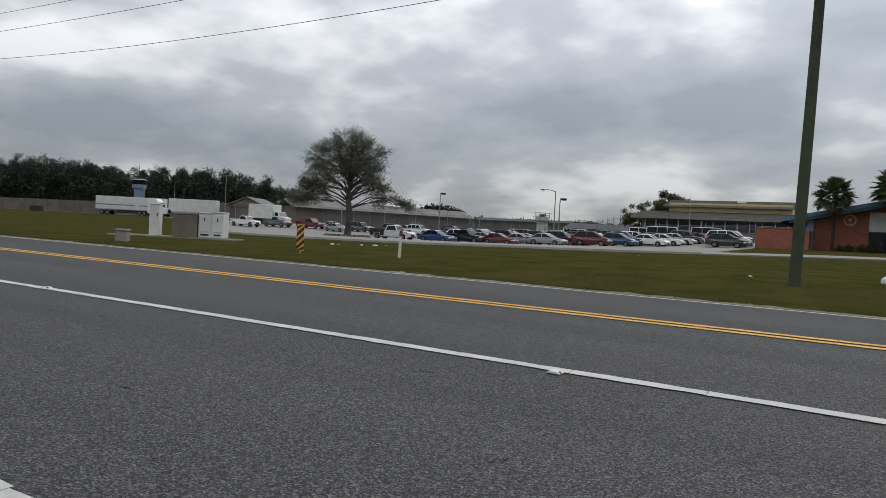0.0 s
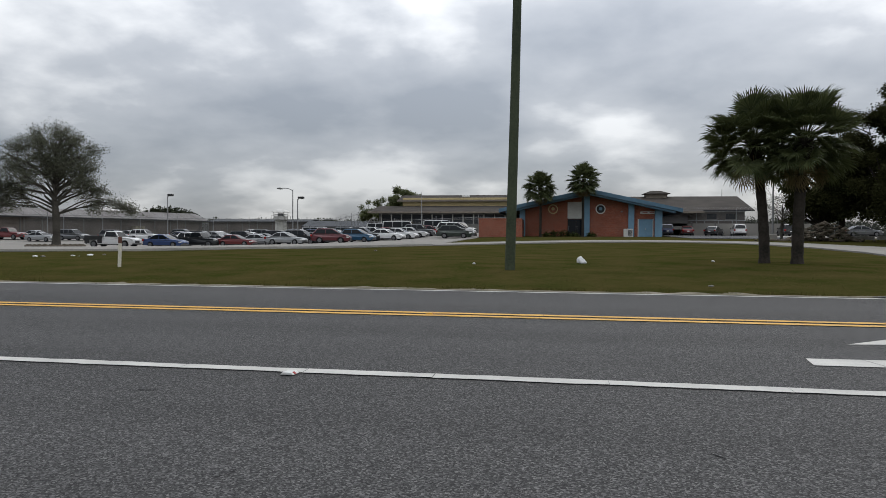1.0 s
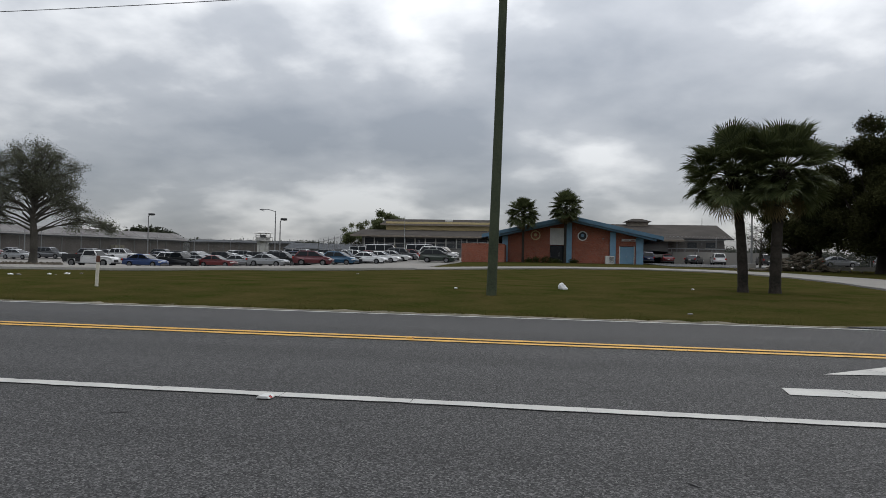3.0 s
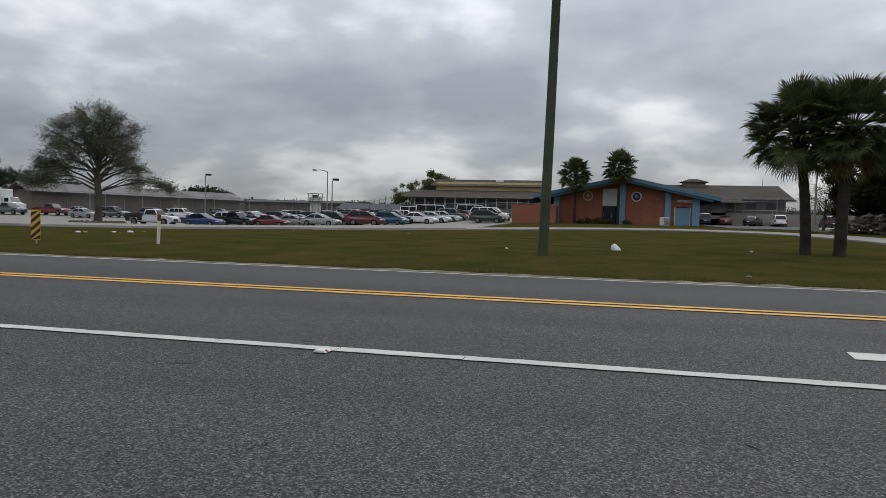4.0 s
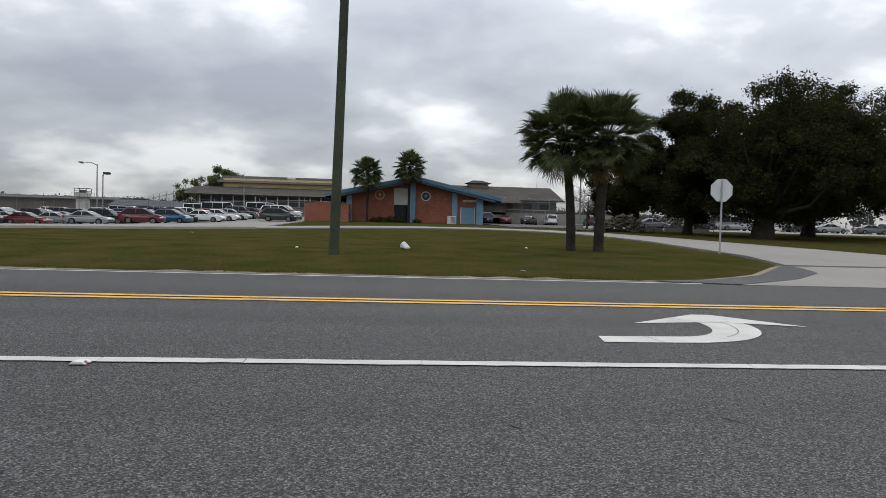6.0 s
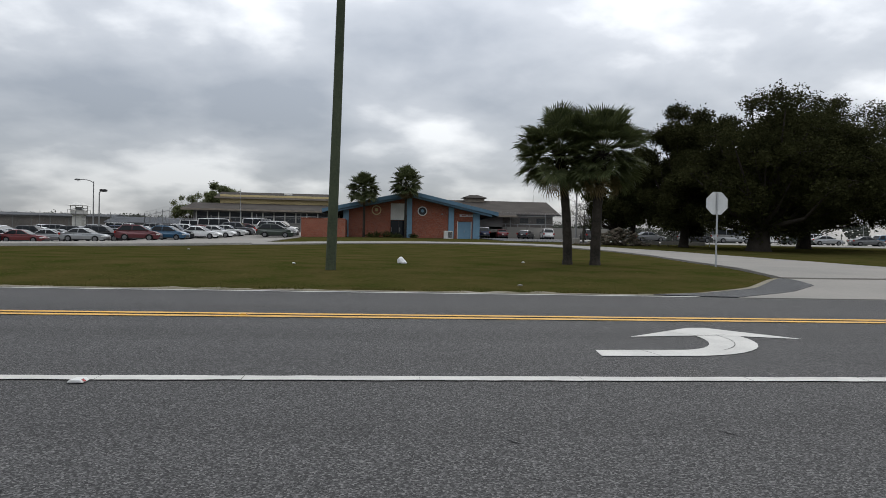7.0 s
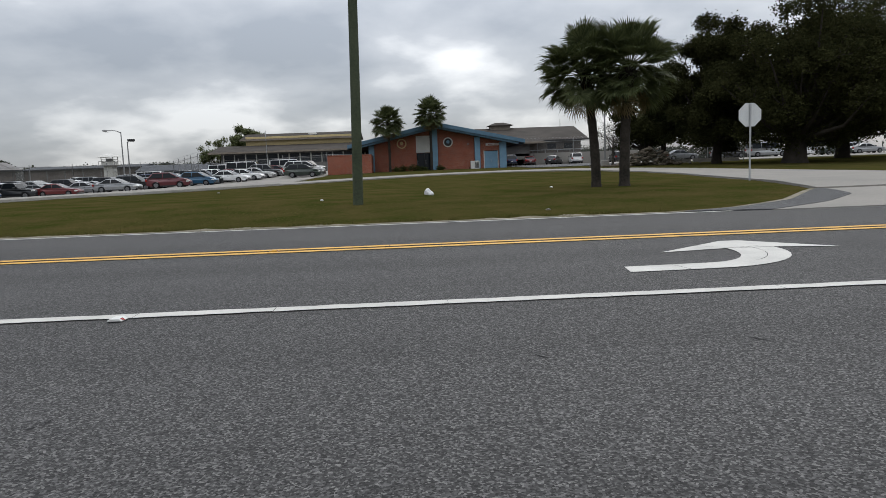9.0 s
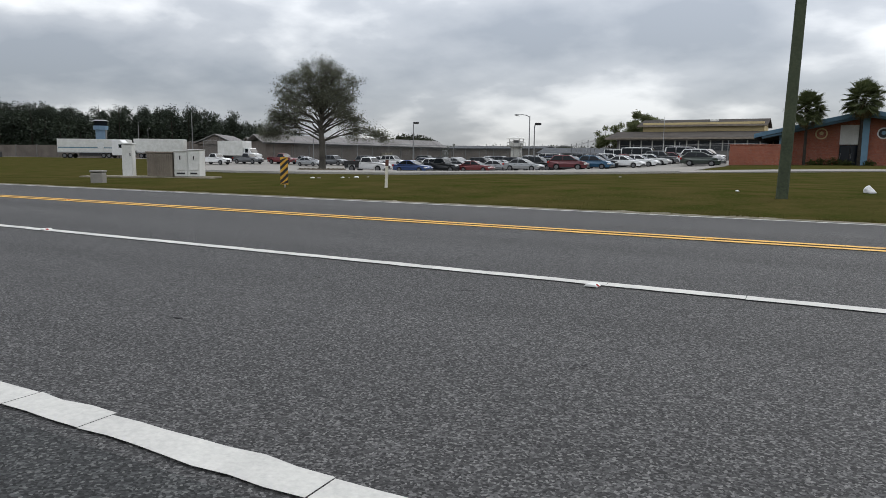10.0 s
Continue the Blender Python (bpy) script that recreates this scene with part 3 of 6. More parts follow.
sheet("verge_corner", [(5.0, 11.86), (6.3, 12.42), (8.1, 13.85), (9.6, 15.72), (10.28, 16.45)], [(5.2, 11.79), (6.4, 12.3), (8.2, 13.7), (9.7, 15.6), (10.35, 16.35)], 24, 2, 0.012, SAND, "sandy fringe round the grass corner", "verge", skirt=0.03)
sheet("far_drive", [(-270, 104), (-200, 106), (-118, 90)], [(-270, 107), (-200, 109.5), (-118, 93.5)], 14, 3, 0.035, CONCRETE, "pale concrete drive past the trailers", "driveway")
sheet("side_lot", [(24, 72), (45, 71), (75, 70)], [(24, 96), (45, 96), (75, 96)], 24, 12, 0.035, CONCRETE, "pale parking lot behind the oaks", "parking lot")
sheet("rear_lot", [(12.5, 66), (18, 66), (23, 66)], [(12.5, 103), (22, 103), (30, 103)], 12, 20, 0.03, ASPHALT_OLD, "asphalt yard beside the brick building", "parking lot")


KERB = mat("kerb_concrete", (0.40, 0.385, 0.355), 0.85, second=(0.28, 0.268, 0.245), scale=0.6, fine_scale=14, bump=0.2)
sheet("lot_kerb", [(x, y - 0.02) for x, y in LOT_NEAR], [(x, y + 0.22) for x, y in LOT_NEAR], 60, 1, 0.12, KERB, "pale concrete kerb along the parking lot", "kerb")


def make_grass():
    """Short uneven blades and tufts on the verge, thicker in patches."""
    rng = np.random.default_rng(4)
    n = 190000
    y = 11.9 + 15.0 * rng.random(n) ** 2.3
    x = -48 + 62 * rng.random(n)
    keep = []
    for i in range(n):
        px, py = x[i], y[i]
        if py > 28.5 and px < -14:
            continue
        if px > 4.8 and py < 12.3 + (px - 5.4) * 0.85:
            continue
        if px > 10.0 + max(0.0, (py - 17) * 0.21):
            continue
        d = noise.noise((px * 0.4, py * 0.4, 3)) + 0.6 * noise.noise((px * 1.3, py * 1.3, 9))
        if d + rng.random() * 1.6 > 0.35 + 1.6 * step(13, 21, py):
            keep.append(i)
    x, y = x[keep], y[keep]
    n = len(x)
    z = np.array([ground_z(a, b) - 0.026 + 0.03 * noise.noise((a * 0.35, b * 0.35, 0)) for a, b in zip(x, y)])
    h = rng.uniform(0.010, 0.030, n) * np.clip(1.25 - (y - 11.9) / 18, 0.4, 1.0) * np.where(rng.random(n) < 0.03, 1.8, 1.0)
    # rank tufts hang over the broken edge of the road
    ex = rng.uniform(-48, 5.2, 26000)
    ey = 11.86 + np.abs(rng.normal(0, 0.22, 26000))
    rank = np.array([noise.noise((a * 1.1, 5, 0)) + 0.7 * noise.noise((a * 4.0, 8, 0)) > rng.uniform(-0.25, 0.5) for a in ex])
    ex, ey = ex[rank], ey[rank]
    x, y, z = np.r_[x, ex], np.r_[y, ey], np.r_[z, np.full(len(ex), -0.02)]
    h = np.r_[h, rng.uniform(0.03, 0.10, len(ex))]
    n = len(x)
    ang = rng.uniform(0, 6.283, n)
    wv = rng.uniform(0.004, 0.010, n) * (0.6 + y / 26)
    lean = rng.normal(0, 0.045, (n, 2))
    dx, dy = np.cos(ang) * wv, np.sin(ang) * wv
    v = np.empty((n, 3, 3))
    v[:, 0] = np.c_[x - dx, y - dy, z]
    v[:, 1] = np.c_[x + dx, y + dy, z]
    v[:, 2] = np.c_[x + lean[:, 0], y + lean[:, 1], z + h]
    me = bpy.data.meshes.new("grass")
    me.from_pydata(v.reshape(-1, 3).tolist(), [], np.arange(3 * n).reshape(-1, 3).tolist())
    me.materials.append(BLADES)
    return tagged(new("grass", me), "short dry green grass blades on the verge", "grass", kind="stuff")


make_grass()


# ---- buildings ----
def brick_building():
    """Gabled brick building with blue trim; its gable looks towards the road."""
    b = thing("brick_building", "red brick building with blue trimmed gable roof", "building", pose(3.55, 80, 0.86))
    # local: x across, y back, z up from the ground
    def roof_z(x):
        return 5.45 - abs(x) * 0.222
    outline = [(-7.7, 0), (7.75, 0), (7.75, roof_z(7.75) - 0.32), (0, 5.45 - 0.32), (-7.7, roof_z(7.7) - 0.32)]
    front = bmesh.new()
    prism(front, [(-7.7, 0), (-2.35, 0), (-2.35, roof_z(2.35) - 0.32), (-7.7, roof_z(7.7) - 0.32)], "y", 0, 0.3)
    prism(front, [(-0.42, 0), (5.48, 0), (5.48, roof_z(5.48) - 0.32), (0, 5.13), (-0.42, roof_z(0.42) - 0.32)], "y", 0, 0.3)
    prism(front, [(-2.35, 4.1), (-0.42, 4.1), (-0.42, roof_z(0.42) - 0.32), (-2.35, roof_z(2.35) - 0.32)], "y", 0, 0.3)
    box(front, 7.20, 7.75, 0, 0.3, 0, 3.4)
    box(front, 5.48, 7.20, 0, 0.3, 2.16, 3.85)
    part("front_wall", front, BRICK, b)
    side = bmesh.new()
    box(side, -7.7, -7.4, 0.304, 20, 0, 3.4)
    box(side, 7.45, 7.75, 0.304, 20, 0, 3.4)
    prism(side, outline, "y", 20.004, 20.3)
    part("side_wall", side, BRICK, b)
    # slabs of the roof, its blue fascia and soffit
    for s in (-1, 1):
        far = 10.1
        slab = bmesh.new()
        prism(slab, [(0, 5.45), (s * far, 5.45 - far * 0.222), (s * far, 5.45 - far * 0.222 - 0.14), (0, 5.31)], "y", -1.3, 21)
        part("roof", slab, SHINGLE, b)
        edge = bmesh.new()
        prism(edge, [(0, 5.50), (s * (far + 0.06), 5.50 - far * 0.222), (s * (far + 0.06), 5.08 - far * 0.222), (0, 5.06)], "y", -1.42, -1.304)
        part("fascia", edge, BLUE_TRIM, b, "blue painted fascia board")
        part("eave_board", boxed(s * far + (0.004 if s > 0 else -0.06), s * far + (0.06 if s > 0 else -0.004), -1.3, 21, 5.02 - far * 0.222, 5.43 - far * 0.222), BLUE_TRIM, b)
        beam = bmesh.new()
        prism(beam, [(0.0, 5.06), (s * 9.4, 5.06 - 9.4 * 0.222), (s * 9.4, 4.84 - 9.4 * 0.222), (0, 4.84)], "y", -1.25, -0.02)
        part("soffit", beam, BLUE_TRIM, b)
    for x, w in ((-7.5, 0.32), (-0.22, 0.36), (4.75, 0.32), (7.72, 0.4)):
        part("pilaster", boxed(x - w, x + w, -0.36, -0.004, 0, roof_z(abs(x)) - 0.62, bevel=0.02), BLUE_DOOR, b, "blue painted pilaster")
    # entrance: dark glass doors in a pale frame under a cream panel
    part("entrance_panel", boxed(-2.35, -0.42, 0.06, 0.2, 2.18, 4.1), PLASTER, b, "cream panel over the doors")
    for x0, x1 in ((-2.28, -1.42), (-1.34, -0.48)):
        d = part("door", boxed(x0, x1, 0.12, 0.17, 0.04, 2.1, bevel=0.01), DARK_GLASS, b, "dark glass entrance door")
        part("door_frame", boxed(x0 - 0.035, x0, 0.09, 0.2, 0.0, 2.17), DARK_METAL, d)
        part("door_frame", boxed(x1, x1 + 0.035, 0.09, 0.2, 0.0, 2.17), DARK_METAL, d)
        part("door_handle", boxed(x0 + 0.06, x0 + 0.09, 0.07, 0.118, 0.8, 1.3, bevel=0.008), GALV, d)
    # wide blue door and the sign over it
    sd = part("side_door", boxed(5.58, 7.12, 0.08, 0.16, 0.02, 2.1, bevel=0.01), BLUE_DOOR, b, "light blue double door")
    part("door_frame", boxed(5.48, 5.58, -0.03, 0.2, 0, 2.16), PLASTER, sd)
    part("door_frame", boxed(7.12, 7.2, -0.03, 0.2, 0, 2.16), PLASTER, sd)
    part("door_handle", boxed(6.33, 6.37, 0.04, 0.078, 0.9, 1.1), GALV, sd)
    sg = part("sign", boxed(5.75, 7.5, -0.08, -0.004, 2.72, 2.98, bevel=0.01), CABINET_WHITE, b, "white sign board with dark red bars")
    for i, (u, w) in enumerate(((6.0, 0.55), (6.75, 0.5))):
        part("lettering_bar", boxed(u, u + w, -0.088, -0.084, 2.82, 2.88), TAIL_RED, sg)
    # two round emblems
    for x, c in ((-4.0, TAN_WALL), (1.36, BLUE_TRIM)):
        disc = bmesh.new()
        cylinder(disc, (x, -0.07, 3.26), (x, -0.004, 3.26), 0.56, n=32)
        e1 = part("emblem", disc, CABINET_WHITE if x > 0 else TAN_WALL, b, "round wall emblem")
        ring = bmesh.new()
        cylinder(ring, (x, -0.09, 3.26), (x, -0.073, 3.26), 0.44, n=32)
        part("field", ring, DARK_METAL if x > 0 else BRICK, e1)
        star = bmesh.new()
        cylinder(star, (x, -0.11, 3.3), (x, -0.093, 3.3), 0.2, n=7)
        part("device", star, BLUE_DOOR if x > 0 else TAN_WALL, e1)
    # wall lamp and vents
    part("wall_lamp", boxed(3.6, 3.8, -0.16, -0.004, 2.9, 3.05, bevel=0.02), LAMP_GREY, b)
    return b


brick_building()


def brick_screen():
    w = thing("brick_screen_wall", "low red brick screen wall beside the building", "wall", pose(-6.3, 76, 0.62))
    part("wall", boxed(-2.3, 2.5, 0, 0.3, 0, 2.25), BRICK, w)
    part("wall", boxed(2.2, 2.5, 0.304, 3.9, 0, 2.25), BRICK, w)
    part("coping", boxed(-2.34, 2.54, -0.04, 0.34, 2.254, 2.33, bevel=0.015), BRICK, w)


brick_screen()


def wall_unit():
    u = thing("air_conditioner", "grey air conditioning unit beside the brick wall", "air conditioner", pose(7.9, 79.1, 0.86))
    part("casing", boxed(-0.5, 0.5, -0.35, 0.35, 0.06, 1.0, bevel=0.03), CABINET_WHITE, u)
    part("base", boxed(-0.6, 0.6, -0.45, 0.45, -0.05, 0.056), CONCRETE, u)
    for i in range(6):
        part("louvre", boxed(-0.05, 0.44, -0.375, -0.354, 0.2 + i * 0.12, 0.26 + i * 0.12), DARK_METAL, u)


wall_unit()


def window_row(parent, x0, x1, y, z0, z1, n, rail=True):
    """A row of dark panes between pale posts on a facade that looks towards -y."""
    w = (x1 - x0) / n
    for i in range(n):
        a = x0 + i * w
        win = part("window", boxed(a + 0.12, a + w - 0.12, y - 0.05, y - 0.004, z0, z1), DARK_GLASS, parent)
        part("mullion", boxed(a - 0.07, a + 0.07, y - 0.12, y - 0.004, z0 - 0.1, z1 + 0.1), PLASTER, win)
        part("transom", boxed(a + 0.122, a + w - 0.122, y - 0.09, y - 0.054, (z0 + z1) / 2 - 0.04, (z0 + z1) / 2 + 0.04), GREY_WALL, win)
        part("sill", boxed(a + 0.08, a + w - 0.08, y - 0.14, y - 0.004, z0 - 0.13, z0 - 0.05), CONCRETE, win)


def clerestory_hall():
    """Long hall: an upper roof over a tan clerestory band, a lower roof over a row of windows."""
    h = thing("clerestory_hall", "long hall with dark shingle roofs and tan clerestory band", "building", pose(0, 100, 0.85))
    x0, x1 = -27.4, -7.6
    part("wall", boxed(x0 + 0.8, 18, 0.2, 19.8, 0, 3.6), GREY_WALL, h)
    lower = bmesh.new()
    prism(lower, [(-1.2, 3.66), (5.6, 4.80), (5.6, 4.64), (-1.2, 3.50)], "x", x0 - 0.6, 20)
    part("lower_roof", lower, SHINGLE, h)
    part("lower_fascia", boxed(x0 - 0.6, 20, -1.32, -1.204, 3.44, 3.70), CABINET_TAN, h)
    part("clerestory", boxed(x0 + 3.2, x1, 5.7, 14, 3.6, 6.1), TAN_WALL, h, "tan painted clerestory band")
    for i in range(12):
        a = x0 + 3.5 + i * 1.35
        part("clerestory_panel", boxed(a, a + 1.2, 5.66, 5.696, 4.95, 5.45), TAN_WALL, h)
    upper = bmesh.new()
    prism(upper, [(5.2, 5.68), (10, 6.75), (14.8, 5.68), (14.8, 5.54), (10, 6.60), (5.2, 5.54)], "x", x0 + 2.4, x1 + 0.5)
    part("upper_roof", upper, SHINGLE, h)
    part("upper_fascia", boxed(x0 + 2.4, x1 + 0.5, 5.1, 5.196, 5.48, 5.72), CABINET_TAN, h)
    part("roof_vent", boxed(-15.1, -13.9, 8.2, 8.8, 6.2, 6.62, bevel=0.05), CABINET_WHITE, h)
    window_row(h, x0 + 1.2, 8, 0.2, 1.95, 3.25, 22)
    part("wall_band", boxed(x0 + 0.7, 18.1, 0.05, 0.196, 1.2, 1.7), CONCRETE, h)
    return h


clerestory_hall()


def hip_block():
    h = thing("hip_roof_block", "two storey grey block with dark hip roof and cupola", "building", pose(0, 105, 0.9))
    x0, x1 = 4, 26.8
    part("wall", boxed(x0, x1, 0.2, 19.8, 0, 4.1), BROWN_WALL, h)
    bm = bmesh.new()
    v = [bm.verts.new(p) for p in ((x0 - 1, -0.9, 4.0), (x1 + 1.1, -0.9, 4.0), (x1 + 1.1, 20.9, 4.0), (x0 - 1, 20.9, 4.0), (x0, 10, 6.62), (x1 + 1.3, 10, 6.62))]
    for f in ((0, 1, 5, 4), (1, 2, 5), (2, 3, 4, 5), (3, 0, 4), (3, 2, 1, 0)):
        bm.faces.new([v[i] for i in f])
    part("roof", bm, SHINGLE, h)
    part("gutter", boxed(x0 - 1, x1 + 1.1, -1.0, -0.904, 3.86, 4.06), DARK_METAL, h)
    cu = part("cupola", boxed(14.0, 17.2, 8.6, 11.4, 6.2, 7.0), CABINET_TAN, h)
    cr = bmesh.new()
    v = [cr.verts.new(p) for p in ((13.5, 8.1, 7.0), (17.7, 8.1, 7.0), (17.7, 11.9, 7.0), (13.5, 11.9, 7.0), (14.9, 10, 7.55), (16.3, 10, 7.55))]
    for f in ((0, 1, 5, 4), (1, 2, 5), (2, 3, 4, 5), (3, 0, 4), (3, 2, 1, 0)):
        cr.faces.new([v[i] for i in f])
    part("cupola_roof", cr, SHINGLE, cu)
    mast = bmesh.new()
    cylinder(mast, (25.8, 10, 6.6), (25.8, 10, 7.8), 0.05, 0.03, 8)
    part("mast", mast, LAMP_GREY, h)
    for i in range(6):
        part("wall_board", boxed(x0, x1, 0.12, 0.196, 2.4 + 0.27 * i, 2.62 + 0.27 * i), BROWN_WALL, h)
    for a in (8.5, 15.0, 21.6, 24.2):
        w = part("window", boxed(a, a + 1.3, 0.08, 0.116, 2.7, 3.5), DARK_GLASS, h)
        part("sill", boxed(a - 0.1, a + 1.4, 0.02, 0.116, 2.6, 2.69), CONCRETE, w)
    part("railing", boxed(x0, x1, -0.6, -0.55, 2.5, 2.58), GALV, h)
    for i in range(12):
        part("railing_post", boxed(x0 + 1.9 * i, x0 + 1.9 * i + 0.06, -0.6, -0.55, 1.6, 2.496), GALV, h)
    part("balcony_slab", boxed(x0, x1, -0.7, 0.04, 1.45, 1.596), CONCRETE, h)
    part("wall_band", boxed(x0 - 0.05, x1 + 0.05, 0.05, 0.196, 1.9, 2.25), BROWN_WALL, h)
    return h


hip_block()


def long_shed():
    """Long low brown block building with a pale metal roof behind the parking lot."""
    h = thing("long_shed", "long low brown building with pale metal roof", "building", pose(-93, 98.5, 0.3, 0, 0, 69.3))
    n = 44.0
    part("wall", boxed(0, n, 0, 6.8, 0, 4.0), BROWN_WALL, h)
    roof = bmesh.new()
    prism(roof, [(-0.8, 3.75), (3.4, 5.35), (7.6, 3.75), (7.6, 3.6), (3.4, 5.2), (-0.8, 3.6)], "x", -1, n + 1)
    part("roof", roof, METAL_ROOF, h)
    for i in range(15):
        x = -0.5 + i * 3.1
        seam = bmesh.new()
        prism(seam, [(-0.8, 3.755), (3.37, 5.345), (3.37, 5.40), (-0.8, 3.81)], "x", x, x + 0.08)
        part("roof_seam", seam, METAL_ROOF, h)
    part("gutter", boxed(-1, n + 1, -0.92, -0.804, 3.5, 3.74), DARK_METAL, h)
    for i in range(5):
        part("wall_board", boxed(0, n, -0.05, -0.004, 0.25 + 0.72 * i, 0.80 + 0.72 * i), BROWN_WALL, h)
    for i in range(12):
        part("wall_post", boxed(1.5 + 3.8 * i, 1.7 + 3.8 * i, -0.12, -0.054, 0, 3.5), GREY_WALL, h)
    part("hut", boxed(26.5, 28.6, -1.6, -0.13, 0, 2.3, bevel=0.05), SAND, h, "small pale hut against the wall")
    return h


long_shed()


def side_sheds():
    """Further halls with pitched roofs behind the pickup trucks."""
    h = thing("tan_shed", "brick hall with tan gabled roof behind the trucks", "building", pose(-106.5, 99.5, 0.2, 0, 0, 30))
    part("wall", boxed(-4.2, 6.6, 0, 12, 0, 3.9), BROWN_WALL, h)
    for a, b, z in ((-5, 3.6, -0.4), (3.7, 7.4, -0.9)):
        roof = bmesh.new()
        mid = (a + b) / 2
        prism(roof, [(a, 4.1 + z), (mid, 6.0 + z), (b, 4.1 + z), (b, 3.95 + z), (mid, 5.82 + z), (a, 3.95 + z)], "y", -0.6, 13)
        part("roof", roof, METAL_ROOF, h)
        g = bmesh.new()
        prism(g, [(a + 0.6, 3.9 + z), (b - 0.6, 3.9 + z), (mid, 5.7 + z)], "y", -0.3, 0.0)
        part("gable", g, BROWN_WALL, h)


side_sheds()


def rear_halls():
    """Long low halls behind the parked cars, between the shed and the clerestory hall."""
    for name, label, x0, x1, y, top, wall, slope in (("rear_hall", "long low weathered hall behind parked cars", -76.5, -53.5, 141, 3.75, BROWN_WALL, 0.5),
                                                     ("rear_shed", "low grey shed with blue-grey roof", -52.0, -33.0, 135, 2.7, GREY_WALL, 1.1)):
        z = ground_z((x0 + x1) / 2, y)
        h = thing(name, label, "building", pose(0, y, z))
        part("wall", boxed(x0, x1, 0, 9, -0.3, top), wall, h)
        roof = bmesh.new()
        prism(roof, [(-0.5, top - 0.1), (4.5, top + slope), (9.5, top - 0.1), (9.5, top - 0.24), (4.5, top + slope - 0.14), (-0.5, top - 0.24)], "x", x0 - 0.4, x1 + 0.4)
        part("roof", roof, SLATE_ROOF, h)
        part("gutter", boxed(x0 - 0.4, x1 + 0.4, -0.62, -0.504, top - 0.3, top - 0.12), DARK_METAL, h)
        n = int((x1 - x0) / 3.4)
        for i in range(n):
            a = x0 + 0.9 + (x1 - x0 - 1.8) * i / n
            part("wall_post", boxed(a - 0.1, a + 0.1, -0.1, -0.004, -0.2, top - 0.3), GREY_WALL, h)


rear_halls()


def guard_tower():
    t = thing("guard_tower", "pale guard tower with overhanging roof", "tower", pose(-54.9, 130, 0.47) @ Matrix.Diagonal((0.867, 0.867, 0.867, 1)))
    part("shaft", boxed(-1.0, 1.0, -1.0, 1.0, 0, 4.0, bevel=0.05), PLASTER, t)
    part("deck", boxed(-1.7, 1.7, -1.7, 1.7, 4.0, 4.2, bevel=0.03), CONCRETE, t)
    for sx in (-1.65, 1.65):
        part("railing", boxed(sx - 0.03, sx + 0.03, -1.68, 1.68, 5.0, 5.06), LAMP_GREY, t)
        part("railing", boxed(-1.61, 1.61, sx - 0.03, sx + 0.03, 5.0, 5.06), LAMP_GREY, t)
        for sy in (-1.65, 0.0, 1.65):
            part("railing_post", boxed(sx - 0.03, sx + 0.03, sy - 0.03, sy + 0.03, 4.2, 4.996), LAMP_GREY, t)
    part("cabin", boxed(-1.25, 1.25, -1.25, 1.25, 4.2, 4.9), PLASTER, t)
    part("console", boxed(-0.55, 0.55, -0.4, 0.4, 4.9, 5.6), LAMP_GREY, t)
    for x0, x1, y0, y1 in ((-1.16, 1.16, -1.24, -1.22), (-1.16, 1.16, 1.22, 1.24), (-1.24, -1.22, -1.16, 1.16), (1.22, 1.24, -1.16, 1.16)):
        part("window_rail", boxed(x0, x1, y0, y1, 5.3, 5.38), LAMP_GREY, t)
    for x in (-1.22, 1.22):
        for y in (-1.22, 1.22):
            part("post", boxed(x - 0.06, x + 0.06, y - 0.06, y + 0.06, 4.9, 5.9), PLASTER, t)
    roof = bmesh.new()
    v = [roof.verts.new(p) for p in ((-2, -2, 5.9), (2, -2, 5.9), (2, 2, 5.9), (-2, 2, 5.9), (0, 0, 6.75))]
    for f in ((0, 1, 4), (1, 2, 4), (2, 3, 4), (3, 0, 4), (3, 2, 1, 0)):
        roof.faces.new([v[i] for i in f])
    part("roof", roof, PLASTER, t)
    stair = bmesh.new()
    for i in range(14):
        box(stair, 1.05, 1.9, 1.6 - i * 0.25, 1.85 - i * 0.25, 0.28 * i, 0.28 * i + 0.06)
    part("stairs", stair, LAMP_GREY, t)


guard_tower()


def blue_tower():
    t = thing("blue_tower", "blue watch tower before the pine woods", "tower", pose(-206.5, 143.5, 0.2))
    bm = bmesh.new()
    cylinder(bm, (0, 0, 0), (0, 0, 9.5), 1.6, 1.6, 20)
    part("shaft", bm, TOWER_BLUE, t, smooth=False)
    part("leg", boxed(2.5, 2.8, -0.2, 0.2, 0, 9.5), LAMP_GREY, t)
    bm = bmesh.new()
    cylinder(bm, (0, 0, 9.5), (0, 0, 10.8), 2.2, 2.3, 8)
    part("cabin", bm, TOWER_BLUE, t)
    bm = bmesh.new()
    cylinder(bm, (0, 0, 10.8), (0, 0, 12.3), 2.0, 2.1, 8)
    part("window", bm, DARK_GLASS, t)
    bm = bmesh.new()
    cylinder(bm, (0, 0, 12.3), (0, 0, 12.7), 2.6, 1.6, 8)
    part("roof", bm, LAMP_GREY, t)


blue_tower()


